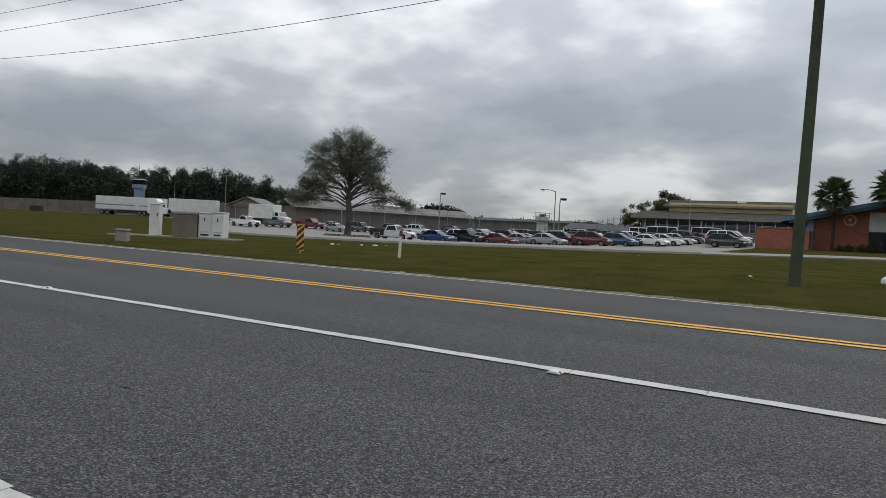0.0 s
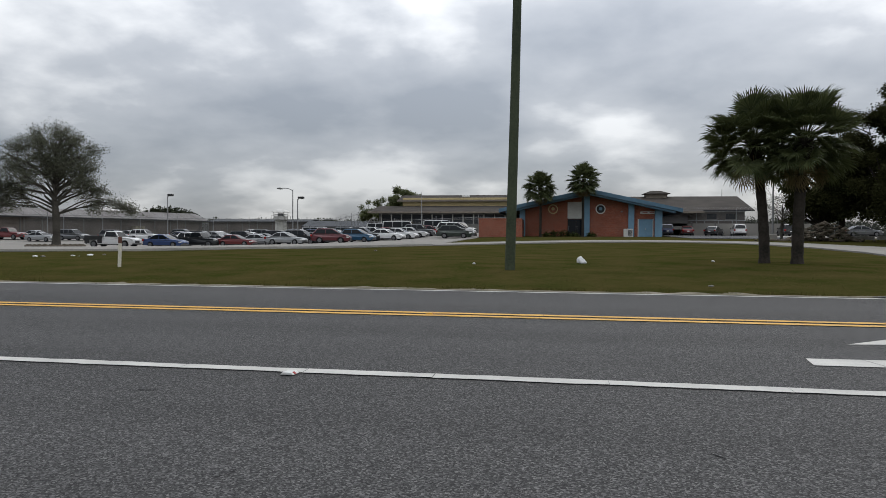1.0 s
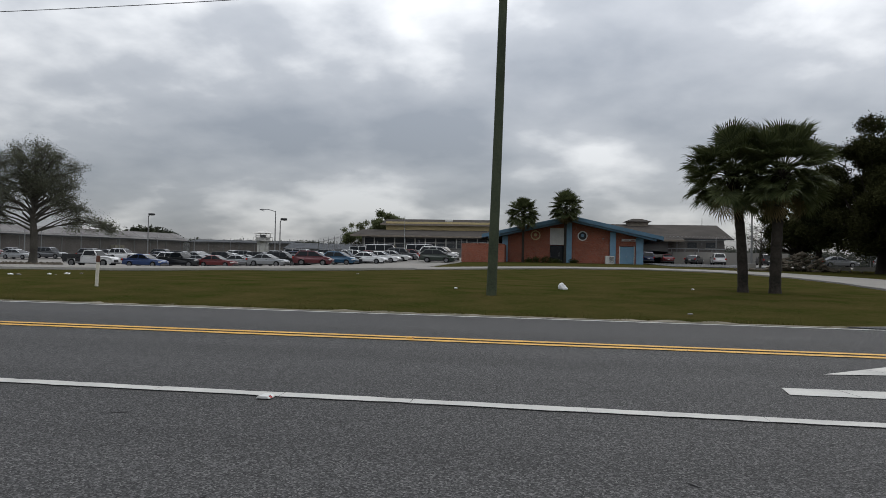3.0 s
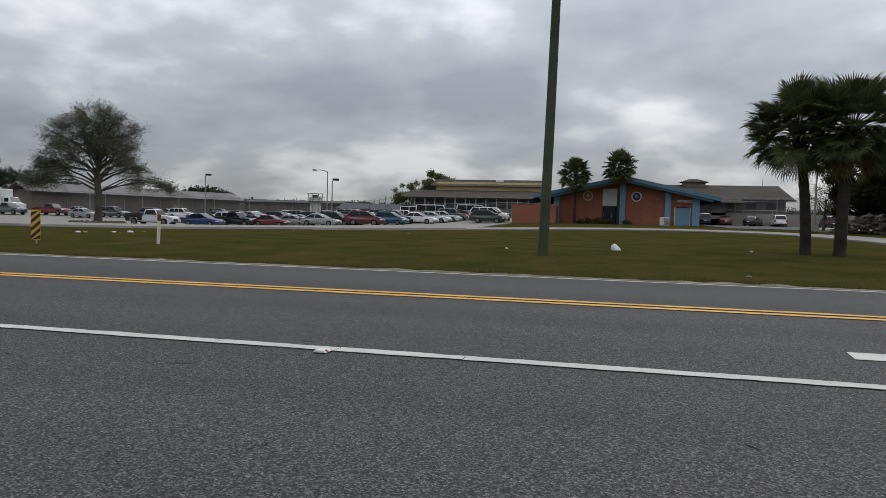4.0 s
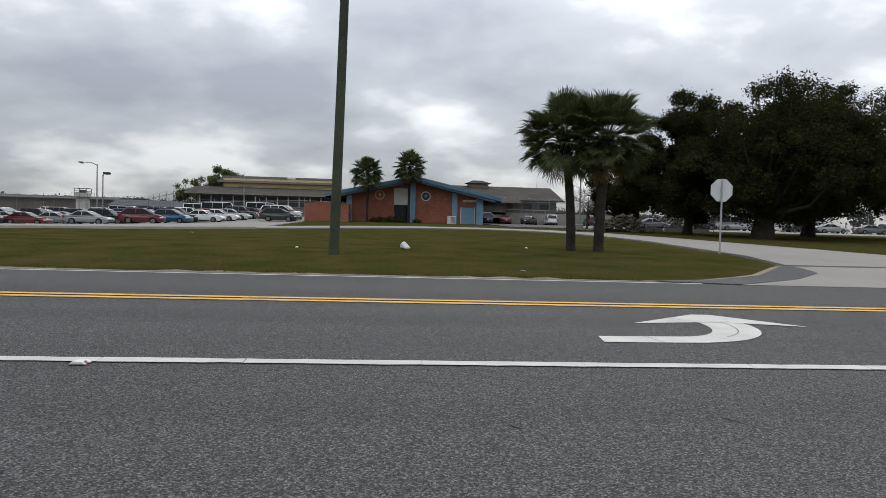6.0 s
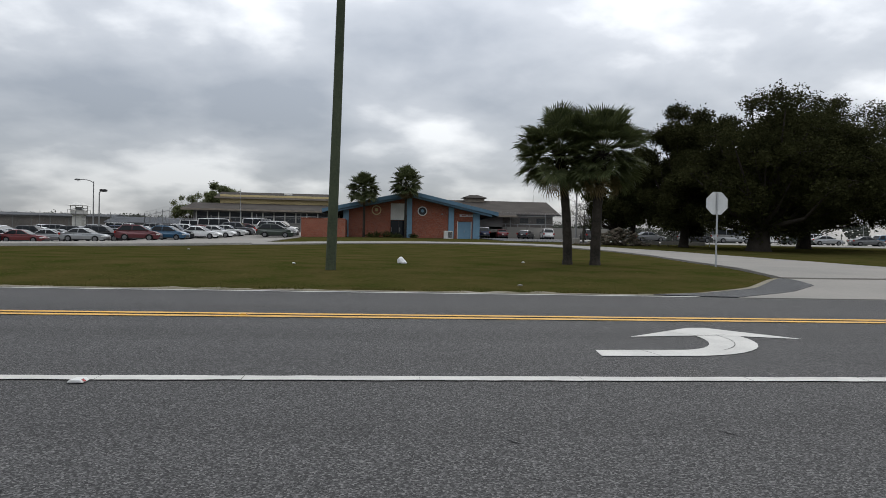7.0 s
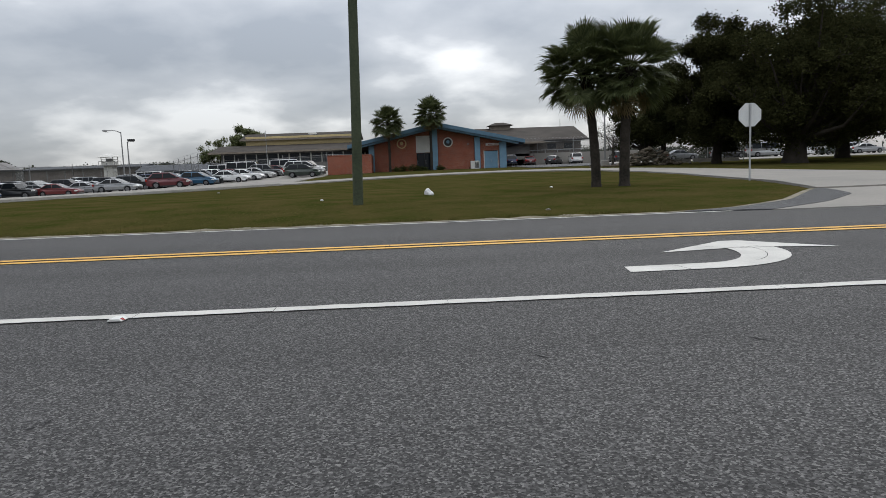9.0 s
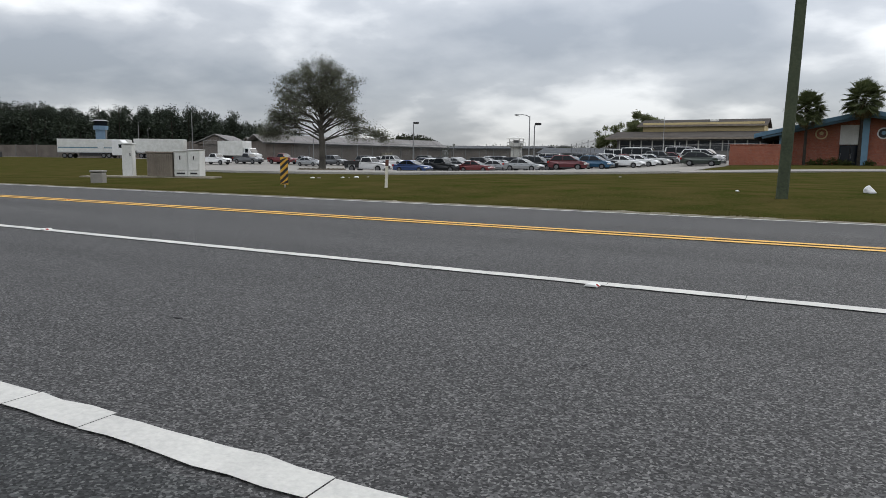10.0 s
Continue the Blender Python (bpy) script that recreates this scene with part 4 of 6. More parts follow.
def fence(name, pts, height, label, every=6.0, coil=True, wire=None):
    """Chain-link fence with a post at even steps, a top rail and coils of wire."""
    f = thing(name, label, "fence")
    verts, faces = [], []
    for (ax, ay), (bx, by) in zip(pts, pts[1:]):
        ln = math.dist((ax, ay), (bx, by))
        n = max(1, round(ln / every))
        prev = None
        for i in range(n + 1):
            x, y = ax + (bx - ax) * i / n, ay + (by - ay) * i / n
            z = ground_z(x, y)
            bm = bmesh.new()
            cylinder(bm, (0, 0, -0.3), (0, 0, height + 0.4), 0.05, 0.05, 6)
            part("post", bm, LAMP_GREY, f, at=pose(x, y, z))
            k = len(verts)
            verts += [(x, y, z), (x, y, z + height)]
            if i:
                faces.append((k - 2, k, k + 1, k - 1))
                rail = bmesh.new()
                cylinder(rail, (prev[0], prev[1], prev[2] + height), (x, y, z + height), 0.03, 0.03, 5)
                part("rail", rail, LAMP_GREY, f)
                if coil:
                    c = bmesh.new()
                    p0, p1 = Vector((prev[0], prev[1], prev[2] + height + 0.3)), Vector((x, y, z + height + 0.3))
                    turns = 10
                    last = None
                    for j in range(turns * 8 + 1):
                        a = j / 8 * 2 * math.pi
                        p = p0.lerp(p1, j / (turns * 8)) + Vector((0, math.cos(a) * 0.3, math.sin(a) * 0.3))
                        v = [c.verts.new(p + Vector((0, 0, -0.015))), c.verts.new(p + Vector((0, 0, 0.015)))]
                        if last:
                            c.faces.new((last[0], v[0], v[1], last[1]))
                        last = v
                    part("wire_coil", c, GALV, f)
            prev = (x, y, z)
    raw("wire_mesh", verts, faces, wire or CHAIN, f)
    return f


def perimeter_wall(pts, height):
    w = thing("perimeter_wall", "long weathered grey-brown wall before the woods", "wall", kind="structure")
    for (ax, ay), (bx, by) in zip(pts, pts[1:]):
        ln = math.dist((ax, ay), (bx, by))
        m = pose(ax, ay, ground_z(ax, ay) - 0.3, 0, 0, math.degrees(math.atan2(by - ay, bx - ax)))
        n = max(1, round(ln / 9))
        for i in range(n):
            a, b = ln * i / n, ln * (i + 1) / n
            part("panel", boxed(a + 0.05, b - 0.05, 0, 0.25, 0, height), BROWN_WALL, w, at=m)
            part("post", boxed(a - 0.2, a + 0.046, -0.08, 0.33, 0, height + 0.15), GREY_WALL, w, at=m)


perimeter_wall([(-285, 116), (-205, 128), (-128, 107), (-112, 101)], 4.0)
fence("perimeter_fence", [(-108, 97), (-56, 118), (-40, 120), (-29.5, 99)], 3.6, "tall grey chain-link fence with coiled wire")
fence("hall_fence", [(-29.5, 97), (-5, 97)], 2.3, "low chain-link fence before the long hall", coil=False)
fence("yard_fence", [(14, 101), (30, 101), (44, 99), (80, 99)], 3.4, "grey chain-link fence before the block")
fence("outer_fence", [(-330, 190), (-230, 150), (-130, 108)], 3.8, "long chain-link fence before the pine woods", every=12, coil=False, wire=CHAIN_DENSE)
fence("rear_fence", [(-130, 215), (-60, 190), (-30, 170)], 4.0, "distant chain-link fence behind the lot", every=8, wire=CHAIN_DENSE)


def yard_wall():
    """Pale panel wall behind the cars beside the block."""
    w = thing("yard_wall", "pale grey concrete panel wall with posts", "wall", kind="structure")
    for i in range(7):
        x = 12.4 + 3.1 * i
        part("panel", boxed(x + 0.08, x + 3.02, 0, 0.12, -0.1, 1.75), CONCRETE, w, at=pose(0, 100.2, ground_z(x, 100)))
        part("post", boxed(x - 0.1, x + 0.076, -0.06, 0.18, -0.1, 1.9), GREY_WALL, w, at=pose(0, 100.2, ground_z(x, 100)))


yard_wall()


# ---- trees ----
def tube_path(verts, faces, pts, radii, n=6):
    """Adds a bent tapered tube to the lists of a mesh."""
    base = len(verts)
    for i, p in enumerate(pts):
        d = (pts[min(i + 1, len(pts) - 1)] - pts[max(i - 1, 0)]).normalized()
        u = d.orthogonal().normalized()
        v = d.cross(u)
        for k in range(n):
            a = 2 * math.pi * k / n
            verts.append(tuple(p + (u * math.cos(a) + v * math.sin(a)) * radii[i]))
    for i in range(len(pts) - 1):
        for k in range(n):
            l = (k + 1) % n
            faces.append((base + i * n + k, base + i * n + l, base + (i + 1) * n + l, base + (i + 1) * n + k))
    faces.append(tuple(base + (len(pts) - 1) * n + k for k in range(n)))


def grow(rnd, verts, faces, tips, p, d, length, radius, level, levels, droop, spread, keep):
    """Grows one limb and what forks from it; gathers places for leaves in tips."""
    steps = 5 if level < 3 else 3
    pts, rad = [Vector(p)], [radius]
    d = Vector(d).normalized()
    for i in range(steps):
        d = (d + Vector((rnd.gauss(0, 0.16), rnd.gauss(0, 0.16), rnd.gauss(0, 0.10) + (droop if level > 1 else 0.02)))).normalized()
        nxt = pts[-1] + d * (length / steps)
        if keep is not None and not keep(nxt):
            d = (d * 0.4 + (Vector((0, 0, pts[-1].z)) - pts[-1]).normalized() * 0.5).normalized()
            nxt = pts[-1] + d * (length / steps) * 0.6
        pts.append(nxt)
        rad.append(radius * (1 - 0.62 * (i + 1) / steps))
    tube_path(verts, faces, pts, rad, 9 if level == 0 else 6 if level < 3 else 3)
    if level >= levels - 1:
        tips += pts[1:]
    if level >= levels:
        return
    forks = (6, 5, 5, 4, 3)[min(level, 4)]
    for k in range(forks):
        i = steps if k == 0 else rnd.randint(2, steps) if level else rnd.randint(3, steps)
        side = Vector((rnd.gauss(0, 1), rnd.gauss(0, 1), rnd.gauss(0.1, 0.55))).normalized()
        nd = (d * (0.5 if level else 0.45) + side * spread).normalized()
        grow(rnd, verts, faces, tips, pts[i], nd, length * rnd.uniform(0.52, 0.8), max(0.012, rad[i] * rnd.uniform(0.55, 0.8)), level + 1, levels, droop, spread, keep)


def leaves(rng, centres, per, size, jitter, aspect=0.55, fold=0.3):
    """Small pointed leaves (two triangles, folded) strewn round the given places."""
    c = np.repeat(np.asarray(centres, float), per, axis=0)
    n = len(c)
    c = c + rng.normal(0, jitter, (n, 3))
    d = rng.normal(0, 1, (n, 3))
    d[:, 2] *= 0.7
    d /= np.linalg.norm(d, axis=1, keepdims=True)
    s = np.cross(d, rng.normal(0, 1, (n, 3)))
    s /= np.linalg.norm(s, axis=1, keepdims=True)
    up_dir = np.cross(d, s)
    ln = (size * rng.uniform(0.6, 1.4, n))[:, None]
    v = np.empty((n, 4, 3))
    v[:, 0] = c - d * ln * 0.5
    v[:, 1] = c + s * ln * aspect * 0.5 + up_dir * ln * fold * 0.3
    v[:, 2] = c + d * ln * 0.5
    v[:, 3] = c - s * ln * aspect * 0.5 + up_dir * ln * fold * 0.3
    f = np.arange(4 * n).reshape(-1, 4)
    tri = np.concatenate([f[:, [0, 1, 2]], f[:, [0, 2, 3]]])
    return v.reshape(-1, 3), tri


def leaf_mesh(name, centres, per, size, jitter, material, parent, seed, aspect=0.55):
    rng = np.random.default_rng(seed)
    v, f = leaves(rng, centres, per, size, jitter, aspect)
    return raw(name, v.tolist(), f.tolist(), material, parent)


def sparse_tree(x, y):
    """A wide old tree in thin leaf: arching limbs, loose clumps of small leaves, sky between them."""
    rnd = random.Random(21)
    t = thing("parking_lot_tree", "broad old tree in thin grey-green leaf", "tree", pose(x, y, ground_z(x, y) - 0.05, 0, 0, 39))
    verts, faces, tips = [], [], []
    fork = Vector((0.05, 0, 3.0))
    tube_path(verts, faces, [Vector((0, 0, -0.2)), Vector((0.02, 0, 0.25)), Vector((0.06, 0, 1.3)), fork, Vector((-0.1, 0.1, 4.6)), Vector((0.05, 0, 6.6))], [0.62, 0.42, 0.33, 0.34, 0.24, 0.14], 12)
    lobes = []
    # a rounded crown of clumps, its shell uneven
    for i in range(40):
        u = 1 - 1.72 * (i + 0.5) / 40
        a = i * 2.399963 + rnd.uniform(-0.3, 0.3)
        r = math.sqrt(max(0.0, 1 - abs(u) ** 3.2)) if u > 0 else 1 - 0.2 * u * u
        k = rnd.uniform(0.72, 1.0) if i % 4 else rnd.uniform(0.3, 0.6)
        lobes.append((Vector((-0.1 + 4.0 * k * r * math.cos(a), 3.6 * k * r * math.sin(a), 7.7 + 3.9 * k * u)), rnd.uniform(0.7, 1.1)))
    # low limbs: a drooping one, a long one that reaches out and shorter ones
    for px, py, pz, r in ((-5.0, 0.2, 4.9, 0.9), (-4.4, 0.6, 6.0, 0.9), (-5.6, -0.3, 4.1, 0.7), (-3.8, -0.6, 3.9, 0.8), (4.2, -0.3, 4.3, 0.8), (5.6, 0.2, 4.0, 0.7), (6.6, 0.3, 3.7, 0.6), (3.2, 1.0, 4.0, 0.7), (-3.6, 0.4, 5.4, 0.9), (-2.8, -0.6, 4.8, 0.8), (3.0, 0.2, 5.1, 0.9), (-4.5, 0.5, 5.3, 0.8), (4.0, 0.4, 5.4, 0.8), (-5.2, 0.1, 3.7, 0.6)):
        lobes.append((Vector((px, py, pz)), r))
    for s, r in lobes:
        root = fork.lerp(Vector((0.0, 0.05, 6.4)), max(0.0, min(1.0, (s.z - 4.2) / 5.0))) + Vector((0, 0, 0.15))
        bend = root.lerp(s, 0.5) + Vector((rnd.gauss(0, 0.45), rnd.gauss(0, 0.45), 0.17 * math.hypot(s.x, s.y) + rnd.gauss(0, 0.25)))
        q1 = root.lerp(bend, 0.55) + Vector((rnd.gauss(0, 0.22), rnd.gauss(0, 0.22), rnd.gauss(0.1, 0.15)))
        q2 = bend.lerp(s, 0.5) + Vector((rnd.gauss(0, 0.25), rnd.gauss(0, 0.25), rnd.gauss(0.1, 0.15)))
        thick = 0.62 if s.z < 5.0 else 1.0
        tube_path(verts, faces, [root, q1, bend, q2, s], [0.12 * thick, 0.09 * thick, 0.068 * thick, 0.045 * thick, 0.028], 6)
        for j in range(15):
            d = Vector((rnd.gauss(0, 1), rnd.gauss(0, 1), rnd.gauss(0, 0.8))).normalized()
            e = s + d * r * rnd.uniform(0.55, 1.15)
            b = rnd.choice((bend, q2, q2, s, s))
            m = b.lerp(e, 0.55) + Vector((rnd.gauss(0, 0.12), rnd.gauss(0, 0.12), 0.12))
            tube_path(verts, faces, [b, m, e], [0.028, 0.02, 0.010], 4)
            for _ in range(5):
                g = e + Vector((rnd.gauss(0, 0.26), rnd.gauss(0, 0.26), rnd.gauss(0, 0.22)))
                tube_path(verts, faces, [m.lerp(e, rnd.uniform(0.3, 1)), g], [0.015, 0.008], 3)
                tips.append(g)
    raw("trunk", verts, faces, BARK_GREY, t, smooth=True)
    leaf_mesh("crown", tips, 14, 0.115, 0.19, SPARSE_LEAF, t, 5)
    # stone ring round the trunk
    ring = thing("planter_ring", "low ring of weathered stones round the tree", "planter", pose(x, y, ground_z(x, y)))
    for i in range(26):
        a = i / 26 * 2 * math.pi
        s = bmesh.new()
        bmesh.ops.create_icosphere(s, subdivisions=1, radius=0.34)
        for v in s.verts:
            v.co = Vector((v.co.x * 1.1, v.co.y * 0.8, v.co.z * 0.75)) * (1 + 0.2 * noise.noise(v.co * 3 + Vector((i, 0, 0))))
        part("stone", s, RUBBLE, ring, at=pose(2.3 * math.cos(a), 2.3 * math.sin(a), 0.1, 0, 0, math.degrees(a) + 90))
    return t


sparse_tree(-46.4, 57.2)


def oak(x, y, height, rx, seed, base=2.6, dense=1.0, trunk=0.75, label="dark evergreen oak with dense spreading crown", lobes=30, low=0.0, size=0.20, shift=0.0, leaf=None):
    """A heavy crown built of many leafy lobes on real limbs."""
    rnd, rng = random.Random(seed), np.random.default_rng(seed)
    t = thing("oak_tree", label, "tree", pose(x, y, ground_z(x, y) - 0.05), group="oaks beside the driveway")
    verts, faces = [], []
    tube_path(verts, faces, [Vector((0, 0, -0.2)), Vector((0, 0, 0.3)), Vector((0.05, 0, 1.3)), Vector((0.1, 0.1, base))], [trunk * 1.15, trunk * 0.9, trunk * 0.75, trunk * 0.8], 12)
    centres, twigs = [], []
    mid = (height + base) / 2
    rz = (height - base) / 2
    spots = []
    for i in range(lobes):
        u = 1 - 2 * (i + 0.5) / lobes
        a = i * 2.399963 + rnd.uniform(-0.25, 0.25)
        r = math.sqrt(max(0.0, 1 - u * u))
        k = rnd.uniform(0.50, 1.07)
        spots.append(Vector((shift + rx * k * r * math.cos(a), rx * 0.8 * k * r * math.sin(a), mid + rz * k * u * 0.98 - low * r)))
    for i in range(lobes // 2):
        spots.append(Vector((shift + rnd.uniform(-0.6, 0.6) * rx, rnd.uniform(-0.4, 0.4) * rx, mid + rnd.uniform(-0.5, 0.5) * rz)))
    for s in spots:
        root = Vector((0.1, 0.1, base - 0.3))
        bend = root.lerp(s, 0.5) + Vector((rnd.gauss(0, 0.4), rnd.gauss(0, 0.4), -0.12 * (s - root).length + 0.3))
        pts = [root, root.lerp(bend, 0.5), bend, bend.lerp(s, 0.55), s]
        tube_path(verts, faces, pts, [trunk * 0.30, trunk * 0.2, trunk * 0.12, trunk * 0.07, 0.03], 6)
        size_l = rx * rnd.uniform(0.10, 0.25)
        n = int(62 * dense * (size_l / (0.2 * rx)) ** 1.6)
        d = rng.normal(0, 1, (n, 3))
        d /= np.linalg.norm(d, axis=1, keepdims=True)
        rr = size_l * rng.uniform(0.35, 1.05, n) ** 0.6
        pos = np.asarray(s) + d * rr[:, None] * np.array([1.15, 1.0, 0.72])
        centres.append(pos)
        for q in pos[::9]:
            tube_path(verts, faces, [s, s.lerp(Vector(q), 0.5) + Vector((0, 0, -0.08)), Vector(q)], [0.045, 0.03, 0.012], 3)
    raw("trunk", verts, faces, BARK, t, smooth=True)
    leaf_mesh("crown", np.concatenate(centres), 17, size, 0.20, leaf or OAK_LEAF, t, seed + 50)
    return t


oak(28.2, 48.5, 12.6, 6.9, 31, base=1.9, trunk=0.95, lobes=76, dense=1.15, shift=2.2, low=1.5)
oak(25.6, 55.5, 12.2, 4.6, 32, base=2.0, trunk=0.45, lobes=60, dense=1.6, low=1.6, shift=0.6)
oak(23.0, 60.5, 8.6, 2.6, 40, base=2.2, trunk=0.3, lobes=24, dense=1.0, low=0.3, label="lighter green tree beside the oaks", leaf=LIGHT_LEAF)
oak(38.5, 59, 13.9, 8.0, 33, base=2.2, trunk=0.7, lobes=60, dense=1.5, shift=0.8, low=1.5)
oak(47.5, 53, 13.0, 7.2, 34, base=2.4, trunk=0.9, lobes=60, dense=1.4, low=1.5)
oak(21.6, 61, 5.4, 3.0, 35, base=1.5, trunk=0.35, lobes=20, dense=1.1, label="small dark oak behind the driveway", low=0.3)
oak(26.9, 58.5, 6.4, 2.6, 38, base=2.3, trunk=0.26, lobes=16, dense=1.2, label="slim dark oak between larger ones")
oak(-34.5, 128, 7.6, 3.8, 36, base=2.5, trunk=0.5, lobes=16, dense=0.55, label="leafy tree behind the long hall", size=0.22, leaf=LIGHT_LEAF)
oak(-28.2, 124, 9.6, 3.8, 37, base=3.0, trunk=0.5, lobes=18, dense=1.2, label="leafy tree above the hall roof", size=0.24, leaf=LIGHT_LEAF)
oak(-52, 150, 4.7, 3.0, 39, base=1.2, trunk=0.3, lobes=14, dense=0.9, label="distant round tree behind the lot", size=0.3, leaf=FAR_LEAF)


def bare_tree(x, y, height, seed):
    rnd = random.Random(seed)
    t = thing("bare_tree", "small tree with bare winter twigs", "tree", pose(x, y, ground_z(x, y) - 0.05))
    verts, faces, tips = [], [], []
    tube_path(verts, faces, [Vector((0, 0, -0.1)), Vector((0, 0, height * 0.3)), Vector((0.1, 0, height * 0.6))], [0.12, 0.1, 0.06], 7)
    for i in range(9):
        a = i * 2.4
        grow(rnd, verts, faces, tips, (0.05, 0, height * (0.28 + 0.035 * i)), (math.cos(a), math.sin(a), 1.1), height * 0.3, 0.05, 2, 5, 0.0, 0.7, None)
    raw("trunk", verts, faces, BARK_GREY, t)
    leaf_mesh("crown", tips[::4], 1, 0.10, 0.1, SPARSE_LEAF, t, seed)


bare_tree(19.2, 63, 4.4, 61)


def frond_mesh(name, seed, length, blades, dry=False):
    """A fan-shaped palm leaf: a long stalk, and many stiff folded blades that part at their tips and droop."""
    rnd = random.Random(seed)
    verts, faces = [], []
    stalk = length * 0.55
    pts = [Vector((stalk * k, 0, 0.12 * stalk * math.sin(k * 2.2) - 0.10 * k * k)) for k in (0, 0.33, 0.66, 1.0)]
    tube_path(verts, faces, pts, [0.024, 0.017, 0.013, 0.010], 4)
    hub = pts[-1]
    for i in range(blades):
        f = i / (blades - 1) * 2 - 1
        a = f * 2.25
        ln = length * 0.42 * (1 - 0.22 * abs(f) ** 1.6) * rnd.uniform(0.86, 1.08)
        # the fan is folded along its rib, like a shallow keel
        d = Vector((math.cos(a), math.sin(a) * 0.92, 0.06 + 0.30 * abs(math.sin(a)) - 0.12 * math.cos(a)))
        s = Vector((-math.sin(a), math.cos(a), 0))
        w = 0.0165 * length * rnd.uniform(0.8, 1.15)
        start = hub + Vector((0.05 * math.cos(a), 0.05 * math.sin(a), 0))
        m1 = start + d * ln * 0.5
        droop = rnd.uniform(0.08, 0.34) + (0.4 if dry else 0)
        m2 = start + d * ln * 0.78 + Vector((0, 0, -0.30 * ln * droop))
        tip = start + d * ln * 0.98 + Vector((0, 0, -ln * droop))
        k = len(verts)
        ridge = Vector((0, 0, w * 0.7))
        verts += [tuple(start), tuple(m1 + s * w), tuple(m1 - s * w), tuple(m1 - ridge), tuple(m2 + s * w * 0.55), tuple(m2 - s * w * 0.55), tuple(tip)]
        faces += [(k, k + 3, k + 1), (k, k + 2, k + 3), (k + 1, k + 3, k + 4), (k + 3, k + 2, k + 5), (k + 3, k + 5, k + 4), (k + 4, k + 5, k + 6)]
    me = bpy.data.meshes.new(name)
    me.from_pydata(verts, [], faces)
    me.materials.append(FROND_DRY if dry else FROND)
    return me


FRONDS = [frond_mesh("palm_frond", 70 + i, 1.75, 40) for i in range(4)]
DRY_FRONDS = [frond_mesh("dry_frond", 80 + i, 1.3, 22, True) for i in range(2)]


def palm(x, y, z_ground, trunk_h, r, size, n, seed, lean=(0, 0), label="", dry=6, group="palms"):
    rnd = random.Random(seed)
    p = thing("palm_tree", label, "palm", pose(x, y, z_ground), group=group)
    verts, faces = [], []
    pts, rad = [], []
    rings = int(trunk_h / 0.16)
    for i in range(rings + 1):
        k = i / rings
        pts.append(Vector((lean[0] * k * k, lean[1] * k * k, -0.15 + (trunk_h + 0.15) * k)))
        rad.append(r * (1.12 - 0.22 * k + (0.18 if k > 0.9 else 0) + 0.30 * max(0, 0.06 - k) / 0.06) * (1 + (0.05 if i % 2 else -0.03) + rnd.uniform(-0.03, 0.03)))
    tube_path(verts, faces, pts, rad, 12)
    raw("trunk", verts, faces, PALM_BARK, p, smooth=True)
    top = Vector((lean[0], lean[1], trunk_h))
    for i in range(26):
        a, k = i * 2.4, rnd.uniform(0.0, 0.9)
        c = Vector((lean[0] * 0.85, lean[1] * 0.85, trunk_h - 0.75 + 0.7 * k))
        o = Vector((math.cos(a), math.sin(a), 0))
        part("leaf_base", cylinder(bmesh.new(), c + o * r * 0.9, c + o * (r + 0.16) + Vector((0, 0, 0.24)), 0.05, 0.02, 5), PALM_BARK, p)
    for i in range(n):
        a = i * 2.399963 + rnd.uniform(-0.25, 0.25)
        k = (i + 0.5) / n
        el = 76 - 120 * k ** 0.85 + rnd.uniform(-9, 9)
        ob = new("frond", FRONDS[rnd.randrange(4)])
        ob.parent = p
        s = size * (rnd.uniform(0.86, 1.08) if i % 3 else rnd.uniform(0.58, 0.8))
        o = top + Vector((math.cos(a) * r * 0.5, math.sin(a) * r * 0.5, -0.35 * k))
        ob.matrix_basis = pose(*o, 0, 0, math.degrees(a)) @ pose(0, 0, 0, rnd.uniform(-30, 30), -el, 0) @ Matrix.Diagonal((s, s, s, 1))
    for i in range(dry):
        a = i * 2.1 + rnd.uniform(-0.5, 0.5)
        ob = new("dry_frond", DRY_FRONDS[i % 2])
        ob.parent = p
        ob["label"] = "dry straw-coloured frond"
        o = top + Vector((math.cos(a) * r, math.sin(a) * r, -0.45))
        ob.matrix_basis = pose(*o, 0, 0, math.degrees(a)) @ pose(0, 0, 0, rnd.uniform(-30, 30), rnd.uniform(58, 82), 0) @ Matrix.Diagonal((size, size, size, 1))
    return p


palm(6.42, 22, 0.2, 3.74, 0.138, 0.95, 74, 91, lean=(-0.36, 0.05), label="sabal palm with slim trunk on the verge", dry=4, group="palms on the verge")
palm(7.19, 21.5, 0.2, 3.74, 0.147, 0.96, 82, 92, lean=(0.16, 0.0), label="sabal palm with thick trunk on the verge", dry=6, group="palms on the verge")
palm(-1.8, 77, 0.88, 5.6, 0.135, 1.24, 72, 93, label="tall sabal palm before the brick building", group="palms before the building")
palm(2.85, 77, 0.88, 6.35, 0.145, 1.24, 72, 94, label="tallest sabal palm before the brick building", dry=10, group="palms before the building")


